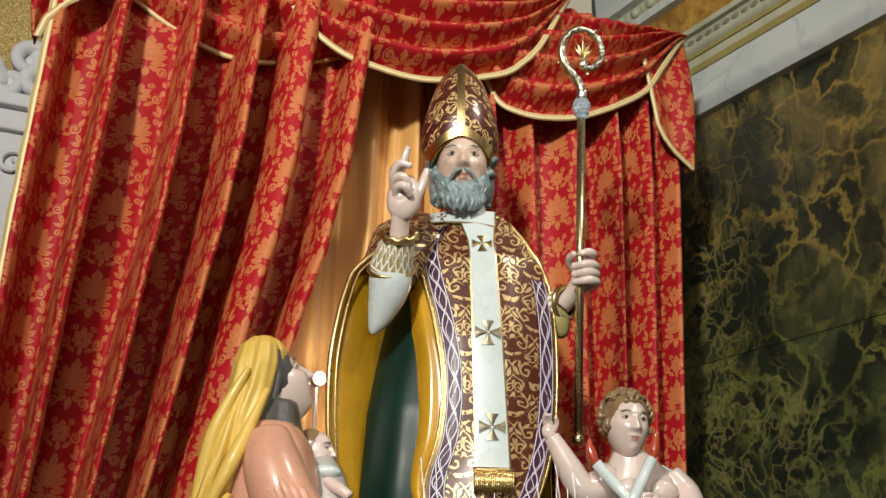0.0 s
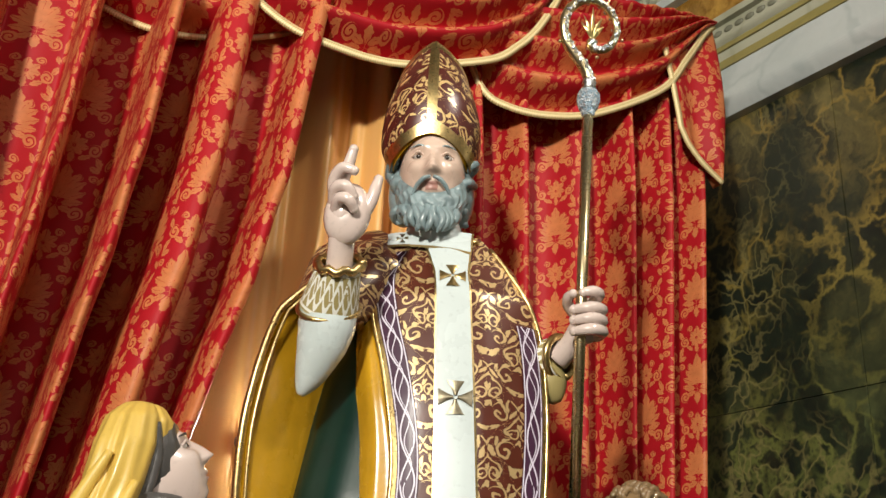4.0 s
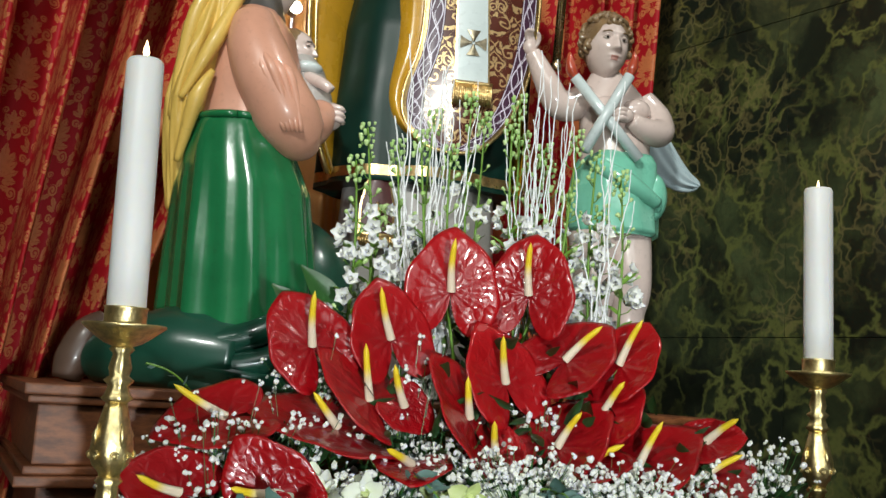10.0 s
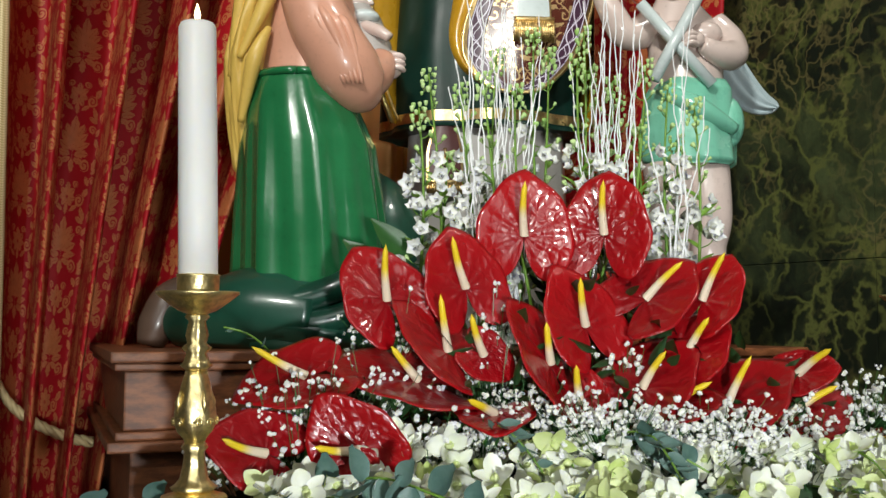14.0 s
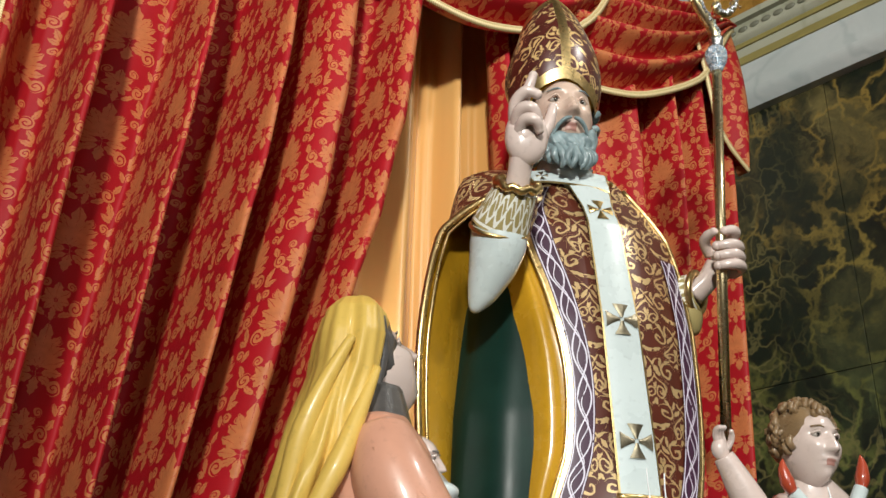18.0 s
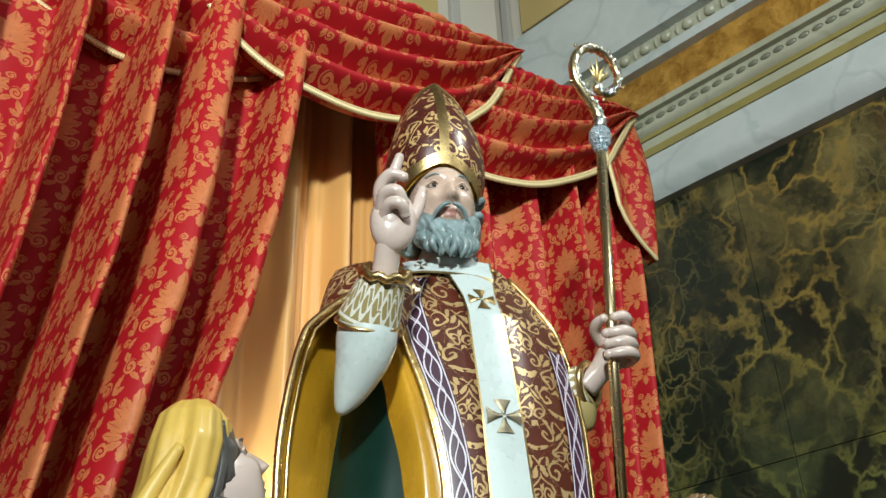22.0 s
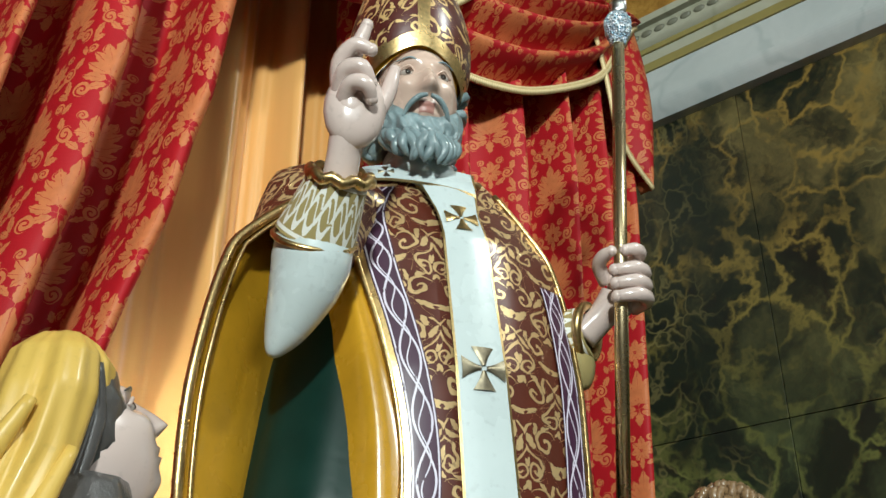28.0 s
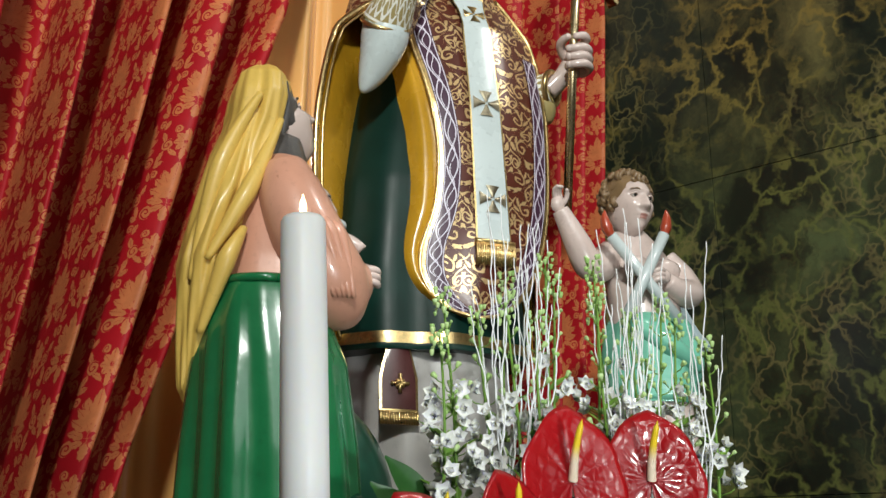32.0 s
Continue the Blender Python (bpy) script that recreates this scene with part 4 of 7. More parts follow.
BROWN = scrolls("brown_gold_brocade", (0.085, 0.017, 0.008), (0.78, 0.56, 0.27))
LATTICE = lattice("purple_white_lattice", (0.050, 0.016, 0.040), (0.66, 0.62, 0.72), 0.135, 0.62)
CUFF = lattice("gold_white_cuff", (0.36, 0.29, 0.12), (0.80, 0.80, 0.74), 0.042, 1.1)
PAINT = {
    "lining": painted("ochre_yellow_paint", (0.50, 0.265, 0.014), 0.25, 0.25),
    "gilt": metal("gilt_edge", (0.80, 0.58, 0.26), 0.28, 80.0, 0.4),
    "dress": painted("bottle_green_paint", (0.003, 0.021, 0.015), 0.36, 0.45, 0.0),
    "white": painted("white_glaze_paint", (0.56, 0.63, 0.63), 0.25, 0.08),
    "skin": painted("flesh_paint", (0.62, 0.455, 0.37), 0.25, 0.16),
    "pale": painted("pale_flesh_paint", (0.62, 0.50, 0.455), 0.22, 0.10, 0.8),
    "beard": painted("blue_grey_hair_paint", (0.19, 0.255, 0.27), 0.3, 0.5, 0.4, 30.0, 0.6),
    "eye": painted("eye_white_paint", (0.42, 0.38, 0.34), 0.15, 0.05),
    "dark": painted("dark_pupil_paint", (0.02, 0.014, 0.010), 0.12, 0.1),
    "lip": painted("lip_paint", (0.40, 0.20, 0.165), 0.4, 0.1, 0.1),
    "brow": painted("brow_paint", (0.16, 0.14, 0.13), 0.4, 0.2),
    "alb": painted("grey_white_cloth_paint", (0.40, 0.38, 0.36), 0.3, 0.18),
    "maroon": painted("maroon_paint", (0.060, 0.011, 0.010), 0.45, 0.2, 0.1),
    "veil": painted("straw_yellow_paint", (0.66, 0.44, 0.095), 0.40, 0.2, 0.15),
    "peach": painted("peach_pink_paint", (0.60, 0.30, 0.205), 0.34, 0.20, 0.3),
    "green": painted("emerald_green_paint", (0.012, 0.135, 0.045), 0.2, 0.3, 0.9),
    "deep": painted("darker_green", (0.010, 0.062, 0.038), 0.3, 0.35, 0.5),
    "hairdark": painted("grey_brown_hair_paint", (0.075, 0.070, 0.068), 0.3, 0.4, 0.5, 25.0, 0.5),
    "curl": painted("brown_curl_paint", (0.20, 0.125, 0.060), 0.3, 0.4, 0.6, 30.0, 0.5),
    "mint": painted("mint_green_paint", (0.18, 0.50, 0.36), 0.25, 0.14, 0.7),
    "wing": painted("pale_blue_wing_paint", (0.45, 0.55, 0.58), 0.3, 0.2),
    "flame": painted("red_flame_paint", (0.42, 0.060, 0.025), 0.3, 0.3),
    "bronze": metal("worn_bronze_leaf", (0.30, 0.26, 0.18), 0.4, 90.0, 0.3),
    "mitre": scrolls("mitre_brocade_paint", (0.075, 0.014, 0.010), (0.80, 0.56, 0.24), 0.074, 0.35),
    "shoe": painted("brown_sole_paint", (0.10, 0.060, 0.042), 0.35, 0.3),
}
PAINT["dress"].node_tree.nodes["Principled BSDF"].inputs["Specular IOR Level"].default_value = 0.22
TINTS = list(PAINT)
SLOT = {k: n + 3 for n, k in enumerate(TINTS)}
PAINTS = [BROWN, LATTICE, CUFF] + [PAINT[k] for k in TINTS]

# -- the bishop --
bishop = Form()
DEPTH = [(2.80, 0.05), (2.74, 0.085), (2.60, 0.150), (2.38, 0.183), (2.10, 0.198), (1.85, 0.205)]
HALF = [(2.80, 0.13), (2.74, 0.165), (2.60, 0.225), (2.38, 0.25), (1.85, 0.27)]


def chest(x, z, out=0.0):
    """The front of the vestment at x and z."""
    q = max(0.0, 1 - ((x + 0.02) / curve_at(HALF, z)) ** 2)
    return Vector((x, 2.95 - curve_at(DEPTH, z) * q ** 0.45 - out, z))


left_border = spline([Vector((x, 0, z)) for x, z in ((-0.150, 2.735), (-0.187, 2.64), (-0.180, 2.555), (-0.150, 2.42), (-0.128, 2.27), (-0.135, 2.13), (-0.165, 2.02), (-0.160, 1.95), (-0.115, 1.89), (-0.046, 1.868))], 90)
right_border = spline([Vector((x, 0, z)) for x, z in ((0.034, 2.748), (0.088, 2.67), (0.146, 2.56), (0.164, 2.45), (0.164, 2.28), (0.150, 2.14), (0.118, 2.02), (0.080, 1.945), (0.020, 1.885), (-0.046, 1.868))], 90)


def on_panel(s, t, out=0.0):
    k = min(88, int(t * 89))
    f = t * 89 - k
    a, b = left_border[k].lerp(left_border[k + 1], f), right_border[k].lerp(right_border[k + 1], f)
    q = a.lerp(b, s)
    ripple = 0.004 * math.sin(11 * s + 3 * t) * math.sin(math.pi * s)
    return chest(q.x, q.z, out + ripple)


def panel(u, v):
    p = on_panel(u, v * 0.998)
    return p, (p.x, p.z)


bishop.grid(panel, 60, 90, 0)
bishop.grid(lambda u, v: on_panel(u, v * 0.998, -0.010), 30, 60, SLOT["lining"], flip=True)


def border(side, inner, outer, t0=0.06):
    """A ribbon that follows the panel's edge, from inner to outer metres within it."""
    def fn(u, v):
        t = lerp(t0, 0.995, v)
        wide = max(0.03, (right_border[min(89, int(t * 89))] - left_border[min(89, int(t * 89))]).length)
        w = lerp(inner, outer, u)
        s = min(0.5, w / wide)
        p = on_panel(s if side < 0 else 1 - s, t, 0.004)
        return p, (t * 1.05, u)
    return fn


for side, start in ((-1, 0.05), (1, 0.24)):
    bishop.grid(border(side, 0.010, 0.049, start), 8, 160, 1, flip=side > 0)
    bishop.grid(border(side, -0.001, 0.0095, start), 4, 120, SLOT["gilt"], flip=side > 0)
    edge = [on_panel(0.0 if side < 0 else 1.0, t, 0.001) for t in lin(0.05, 0.998, 70)]
    bishop.tube(edge, 0.0048, SLOT["gilt"], 7)

# The pallium: a white strip with crosses and a gold fringe.
PALL = [(2.76, -0.036), (2.62, -0.026), (2.40, -0.019), (2.0, -0.006)]


def pallium(u, v):
    z = lerp(2.755, 2.035, v)
    half = lerp(0.034, 0.043, v) + 0.022 * max(0.0, (z - 2.65) / 0.10)
    return chest(curve_at(PALL, z) + half * (2 * u - 1), z, 0.009 + 0.002 * math.sin(math.pi * u)), (u, z)


bishop.grid(pallium, 22, 60, lambda u, v: SLOT["gilt"] if u < 0.07 or u > 0.93 else SLOT["white"])
for k in range(19):
    x = curve_at(PALL, 2.03) - 0.045 + k * 0.005
    bishop.tube([chest(x, 2.045, 0.014), chest(x + 0.001, 2.015, 0.018), chest(x, 1.985 + 0.003 * (k % 2), 0.015)], 0.0034, SLOT["gilt"], 6)
bishop.tube([chest(curve_at(PALL, 2.04) + q, 2.040, 0.014) for q in lin(-0.048, 0.048, 8)], 0.006, SLOT["gilt"], 7)


def cross(cx, z, size, slot):
    for k in range(4):
        a = k * math.pi / 2
        def fn(u, v, a=a):
            r = lerp(0.12, 1.0, v) * size
            w = size * (0.10 + 0.42 * v ** 1.4) * (2 * u - 1)
            x, y = r * math.sin(a) + w * math.cos(a), r * math.cos(a) - w * math.sin(a)
            return chest(cx + x, z + y, 0.0125 + 0.002 * math.sin(math.pi * u))
        bishop.grid(fn, 7, 7, slot)


for z, size in ((2.637, 0.026), (2.380, 0.032), (2.142, 0.032)):
    cross(curve_at(PALL, z) + 0.001, z, size, SLOT["gilt" if z > 2.5 else "bronze"])

# The white band that lies round the shoulders and meets the strip.
band = spline([Vector((x, 0, z)) for x, z in ((-0.158, 2.735), (-0.130, 2.734), (-0.095, 2.730), (-0.055, 2.726), (-0.020, 2.722), (0.012, 2.716))], 30)
bishop.grid(lambda u, v: chest(band[min(29, round(u * 29))].x, band[min(29, round(u * 29))].z + 0.040 * (0.5 - v), 0.010 + 0.003 * math.sin(math.pi * v)), 30, 8, lambda u, v: SLOT["gilt"] if v > 0.90 else SLOT["white"])
cross(-0.128, 2.735, 0.012, SLOT["bronze"])

# The lining that the front panel turns back.
FOLD = [(2.60, 0.012), (2.50, 0.040), (2.40, 0.062), (2.24, 0.078), (2.10, 0.072), (2.0, 0.06), (1.93, 0.035), (1.88, 0.01), (1.86, 0.0)]


def turned_back(u, v):
    b = left_border[int(lerp(10, 86, v))]
    w = curve_at(FOLD, b.z)
    p = chest(b.x, b.z)
    return p + Vector((-w * u, 0.070 * u ** 1.5 + 0.008 * math.sin(7 * u + 3 * v) - 0.004, 0.02 * u * (1 - v)))


bishop.grid(turned_back, 16, 70, SLOT["lining"], flip=True)

# The mantle behind: brown outside, yellow lining inside, a gilt edge.
OUTER = [(2.755, -0.17, 2.93), (2.72, -0.235, 2.89), (2.645, -0.312, 2.845), (2.535, -0.366, 2.82), (2.36, -0.398, 2.80), (2.22, -0.402, 2.80), (2.06, -0.390, 2.81), (1.93, -0.368, 2.83), (1.82, -0.328, 2.87)]


HANG = spline([Vector((x, y, z)) for z, x, y in OUTER], 140)


def mantle(u, v, inset=0.0):
    z = lerp(2.755, 1.82, v)
    zs = [-p.z for p in HANG]
    x0, y0 = float(np.interp(-z, zs, [p.x for p in HANG])), float(np.interp(-z, zs, [p.y for p in HANG]))
    grow = min(1.0, (2.80 - z) / 0.35)
    xr = lerp(0.03, 0.170, min(1, grow))
    roll = max(0.0, min(1.0, (z - 2.55) / 0.13))
    ring = [Vector((x0 + 0.055 * roll, y0 - 0.012 * roll, z - 0.008 * roll)), Vector((lerp(x0, -0.05, 0.16 - 0.22 * roll), lerp(lerp(2.95, y0 + 0.065, grow), y0 + 0.025, roll), z + 0.030 * roll)), Vector((-0.16 * grow - 0.06, lerp(3.0, 3.02, grow), z + 0.015 * roll)), Vector((-0.02, lerp(3.02, 3.16, grow), z)), Vector((0.13 * grow, lerp(3.0, 3.08, grow), z)), Vector((xr, 2.96, z)), Vector((xr - 0.004, 2.91, z))]
    p = ring_at(ring, u)
    mid = Vector((-0.09, 2.98, z))
    p = p + (mid - p).normalized() * inset
    return p + (p - mid).normalized() * 0.006 * math.sin(26 * u + 2 * v) * min(1, 3 * v)


def ring_at(ring, u):
    t = u * (len(ring) - 1)
    i = min(int(t), len(ring) - 2)
    f = t - i
    p0, p1, p2, p3 = ring[max(i - 1, 0)], ring[i], ring[i + 1], ring[min(i + 2, len(ring) - 1)]
    return 0.5 * (2 * p1 + (p2 - p0) * f + (2 * p0 - 5 * p1 + 4 * p2 - p3) * f * f + (3 * p1 - p0 - 3 * p2 + p3) * f ** 3)


bishop.grid(lambda u, v: (mantle(u, v), (u * 1.1, lerp(2.74, 1.82, v))), 64, 50, 0, flip=True)
bishop.grid(lambda u, v: mantle(u, v, 0.010), 64, 50, SLOT["lining"])
bishop.tube([mantle(0.0, v, 0.004) for v in lin(0.03, 1.0, 60)], 0.0075, SLOT["gilt"], 8)
bishop.tube([mantle(0.0, v, 0.018) + Vector((0.004, -0.002, 0)) for v in lin(0.06, 1.0, 60)], 0.0035, SLOT["gilt"], 6)
# Shoulders.
bishop.blob(put(-0.165, 2.925, 2.665, 0.10, 0.085, 0.062, Matrix.Rotation(radians(28), 4, "Y")), 0, 20)
bishop.blob(put(0.050, 2.935, 2.645, 0.080, 0.085, 0.070, Matrix.Rotation(radians(-35), 4, "Y")), 0, 20)
bishop.blob(put(0.122, 2.905, 2.51, 0.045, 0.075, 0.085), 0, 18)

# Dress, alb and the stole's end.
def dress_fold(a, z): return 1 + (0.030 * math.sin(7 * a + 0.6) + 0.022 * math.sin(12 * a + 2.0)) * min(1.0, (2.62 - z) * 1.6)


bishop.loft([(2.66, -0.06, 2.96, 0.115, 0.09), (2.45, -0.098, 2.96, 0.165, 0.120), (2.2, -0.110, 2.955, 0.212, 0.160), (2.0, -0.108, 2.96, 0.235, 0.183), (1.80, -0.098, 2.97, 0.250, 0.202)],
            lambda u, v: SLOT["gilt"] if 0.962 < v < 0.99 else SLOT["dress"], 96, dress_fold, 70)
bishop.loft([(1.83, -0.09, 2.97, 0.19, 0.165), (1.6, -0.09, 2.97, 0.20, 0.175), (1.295, -0.09, 2.97, 0.215, 0.185)], SLOT["alb"], 72, lambda a, z: 1 + 0.03 * math.sin(8 * a) + 0.02 * math.sin(13 * a + 1), 30)


def stole(u, v, slot=None):
    x, z = -0.207 + (u - 0.5) * (0.055 + 0.030 * min(1, v * 2.2)), lerp(1.80, 1.665, v)
    return Vector((x, 2.80 - 0.006 * math.sin(math.pi * u) - 0.01 * v, z))


bishop.grid(stole, 16, 22, lambda u, v: SLOT["gilt"] if u < 0.07 or u > 0.93 or v > 0.93 else SLOT["maroon"])
for k in range(15):
    x = -0.247 + k * 0.0057
    bishop.tube([Vector((x, 2.788, 1.668)), Vector((x, 2.785, 1.640))], 0.0032, SLOT["gilt"], 6)
for k in range(8):
    a = k * math.pi / 4
    long = 0.020 if k % 2 == 0 else 0.011
    bishop.tube([Vector((-0.207, 2.784, 1.725)), Vector((-0.207 + long * math.sin(a), 2.784, 1.725 + long * math.cos(a)))], [0.0022, 0.0045], SLOT["gilt"], 6)

# Collar and neck.
bishop.loft([(2.80, -0.060, 2.925, 0.052, 0.058), (2.768, -0.060, 2.918, 0.062, 0.068), (2.748, -0.056, 2.922, 0.072, 0.078), (2.722, -0.040, 2.930, 0.080, 0.082), (2.69, -0.018, 2.940, 0.086, 0.080), (2.655, 0.004, 2.945, 0.086, 0.078)], SLOT["white"], 60, lambda a, z: 1 + 0.010 * math.sin(5 * a + 20 * z), 26)
bishop.loft([(2.86, -0.058, 2.93, 0.05, 0.055), (2.76, -0.055, 2.93, 0.052, 0.058)], SLOT["skin"], 24, None, 4)
bishop.tube([chest(x, 2.735 - 0.04 * abs(x + 0.045), 0.004) for x in lin(-0.15, 0.03, 14)], 0.005, SLOT["gilt"], 6)

# Head, beard, hair and mitre.
HEAD = Matrix.Translation((-0.070, 2.903, 2.888)) @ Matrix.Rotation(radians(-4), 4, "Z") @ Matrix.Rotation(radians(0), 4, "X") @ Matrix.Scale(1.02, 4)
face(bishop, HEAD, SLOT["skin"], SLOT["eye"], SLOT["dark"], SLOT["lip"], SLOT["beard"], old=True)
rng = random.Random(5)


def beard(u, v):
    """Carved locks that flow from the cheeks over the chin and curl in below."""
    a = lerp(-1.62, 1.62, u)
    mid = max(0.0, math.cos(a))
    top = -0.004 - 0.060 * mid ** 1.5
    low = -0.092 - 0.038 * mid - 0.008 * abs(math.sin(6.5 * a + 0.6)) - 0.004 * math.sin(11 * a)
    t = min(1.0, v / 0.88)
    under = max(0.0, (v - 0.88) / 0.12)
    lock = math.sin(13 * a + 2.4 * math.sin(7 * t + 2 * a)) + 0.5 * math.sin(27 * a + 2.0 * math.sin(9 * t + 1))
    out = 0.016 * math.sin(math.pi * min(1, t * 0.92 + 0.05)) + 0.0042 * lock * (0.25 + 0.75 * t)
    r = (1 - 0.24 * t) * (1 - 0.75 * under)
    return HEAD @ Vector(((0.067 + out) * math.sin(a) * r, -0.014 - (0.062 + out) * mid * r - 0.006 * t * mid, lerp(top, low, t) + 0.012 * under))


bishop.grid(beard, 150, 56, SLOT["beard"], flip=True)
bishop.blob(HEAD @ put(0, -0.034, -0.088, 0.050, 0.040, 0.036), SLOT["beard"], 18)
for k in range(17):
    a = lerp(-1.45, 1.45, (k + 0.5) / 17) + rng.uniform(-0.04, 0.04)
    mid, w = math.cos(a), rng.uniform(-1, 1)
    pts = [Vector((0.060 * math.sin(a) * (1 - 0.12 * t) + 0.006 * math.sin(6 * t + 3 * w), -0.020 - 0.062 * mid - 0.010 * math.sin(2.4 * t), lerp(-0.070 - 0.022 * mid, -0.108 - 0.044 * mid + 0.006 * w, t))) for t in lin(0, 1, 10)]
    bishop.tube([HEAD @ p for p in pts], [0.003, 0.006, 0.0085, 0.0098, 0.010, 0.0096, 0.0088, 0.0075, 0.0055, 0.002], SLOT["beard"], 8)
for s in (-1, 1):
    bishop.tube([HEAD @ Vector((s * x, y, z)) for x, y, z in ((0.003, -0.095, -0.035), (0.016, -0.094, -0.040), (0.030, -0.084, -0.052), (0.038, -0.074, -0.070))], [0.0035, 0.0052, 0.0048, 0.002], SLOT["beard"], 8, fine=12)
    for k in range(16):
        t = k / 15
        c = Vector((s * (0.074 + 0.012 * math.sin(5 * t + 1)), 0.010 + 0.022 * math.sin(9 * t), 0.042 - 0.118 * t))
        pts = [HEAD @ (c + Vector((0.008 * math.sin(q * 5 + k), 0.013 * math.cos(q * 5 + k), 0.013 - 0.028 * q))) for q in lin(0, 1, 9)]
        bishop.tube(pts, [0.006, 0.0085, 0.0095, 0.0098, 0.0098, 0.0095, 0.009, 0.008, 0.005], SLOT["beard"], 7)
    bishop.blob(HEAD @ put(s * 0.058, 0.035, -0.02, 0.035, 0.045, 0.075), SLOT["beard"], 14)
bishop.blob(HEAD @ put(0, 0.025, 0.02, 0.075, 0.078, 0.09), SLOT["beard"], 18)

MITRE = HEAD @ Matrix.Translation((-0.006, 0.012, 0.072)) @ Matrix.Rotation(radians(-6), 4, "X")


def mitre_point(u, v, inset=0.0):
    a = 2 * math.pi * u
    c = math.cos(a)
    h = 0.098 + 0.168 * max(0.0, 1 - abs(math.sin(a))) ** 0.38
    t = v
    rx, ry = 0.084 + 0.024 * math.sin(math.pi * min(1, 0.95 * t + 0.02)) - inset, (0.091 + 0.022 * math.sin(math.pi * t)) * (1 - 0.35 * t * t * abs(c)) - inset
    z = t * h - 0.042 * abs(math.sin(a)) ** 1.6 * (1 - t) - 0.010
    return Vector((rx * math.sin(a), -ry * c + 0.0, z)), h


def mitre_paint(u, v):
    p, h = mitre_point(u, v)
    if v * h < 0.024 or (1 - v) * h < 0.013 + 0.004 * abs(math.sin(2 * math.pi * u)) or abs(p.x) < 0.0105:
        return SLOT["gilt"]
    return SLOT["mitre"]


bishop.grid(lambda u, v: (MITRE @ mitre_point(u, v)[0], (u * 0.62, v * 0.3)), 180, 50, mitre_paint, wrap=True, flip=True)
bishop.grid(lambda u, v: MITRE @ mitre_point(u, v, 0.008)[0], 90, 20, SLOT["lining"], wrap=True)
bishop.tube([MITRE @ mitre_point(u, 1.0, 0.004)[0] for u in lin(0, 1, 120)], 0.005, SLOT["gilt"], 6)
for s in (-1, 1):
    bishop.tube([MITRE @ Vector((s * 0.035, 0.095, 0.0)), Vector((0.028 * s - 0.045, 3.03, 2.85)), Vector((0.05 * s - 0.04, 3.06, 2.72))], [0.012, 0.02, 0.022], SLOT["lining"], 8, 0.3, fine=8)

# The raised arm that blesses.
bishop.sleeve((-0.246, 2.688, 2.602), (-0.262, 2.752, 2.535), 0.040, 0.0565, 2)
bishop.tube([(-0.262, 2.752, 2.535), (-0.264, 2.760, 2.500), (-0.272, 2.768, 2.462), (-0.287, 2.780, 2.415), (-0.299, 2.786, 2.386), (-0.304, 2.788, 2.374)], [0.0535, 0.0545, 0.047, 0.031, 0.016, 0.005], SLOT["white"], 28, fine=24)
bishop.tube([(-0.255, 2.79, 2.535), (-0.235, 2.84, 2.575), (-0.205, 2.88, 2.615), (-0.15, 2.92, 2.66)], [0.040, 0.060, 0.070, 0.060], 0, 22, fine=14)
for pts, r in (([Vector((-0.262, 2.752, 2.535)) + 0.0575 * (Vector((1, 0, 0)) * math.cos(a) + Vector((0.13, 0.75, 0.66)) * math.sin(a)) for a in lin(0, 6.28, 30)], 0.0045),
               ([Vector((-0.246, 2.688, 2.602)) + 0.042 * (Vector((1, 0, 0)) * math.cos(a) + Vector((0.1, 0.75, 0.66)) * math.sin(a)) + Vector((0, 0, 0.004 * math.sin(9 * a))) for a in lin(0, 6.28, 40)], 0.008)):
    bishop.tube(pts, r, SLOT["gilt"], 8)
palm_from = len(bishop.verts)
bishop.tube([(-0.247, 2.695, 2.590), (-0.246, 2.675, 2.625), (-0.244, 2.662, 2.655), (-0.241, 2.656, 2.678), (-0.238, 2.653, 2.696), (-0.236, 2.652, 2.710)], [0.027, 0.0255, 0.0285, 0.0325, 0.028, 0.010], SLOT["pale"], 20, 0.8, fine=18)
bishop.blob(put(-0.239, 2.655, 2.680, 0.041, 0.027, 0.057, Matrix.Rotation(radians(8), 4, "Y")), SLOT["pale"], 16)
fingers(bishop, [[(-0.246, 2.648, 2.712), (-0.250, 2.640, 2.736), (-0.243, 2.630, 2.762), (-0.236, 2.622, 2.786)],
                 [(-0.262, 2.652, 2.705), (-0.266, 2.636, 2.732), (-0.252, 2.618, 2.748), (-0.232, 2.612, 2.742)],
                 [(-0.262, 2.648, 2.694), (-0.262, 2.624, 2.712), (-0.244, 2.610, 2.712), (-0.230, 2.618, 2.698)],
                 [(-0.258, 2.642, 2.680), (-0.254, 2.620, 2.692), (-0.238, 2.610, 2.688), (-0.228, 2.620, 2.676)],
                 [(-0.212, 2.656, 2.680), (-0.200, 2.650, 2.704), (-0.194, 2.648, 2.726), (-0.189, 2.650, 2.746)]], 0.0114, SLOT["pale"])
WRIST = Vector((-0.246, 2.690, 2.605))
for p in bishop.verts[palm_from:]:
    q = p - WRIST
    p.xyz = WRIST + Vector((q.x * 1.06, q.y * 1.06, q.z * 1.10))

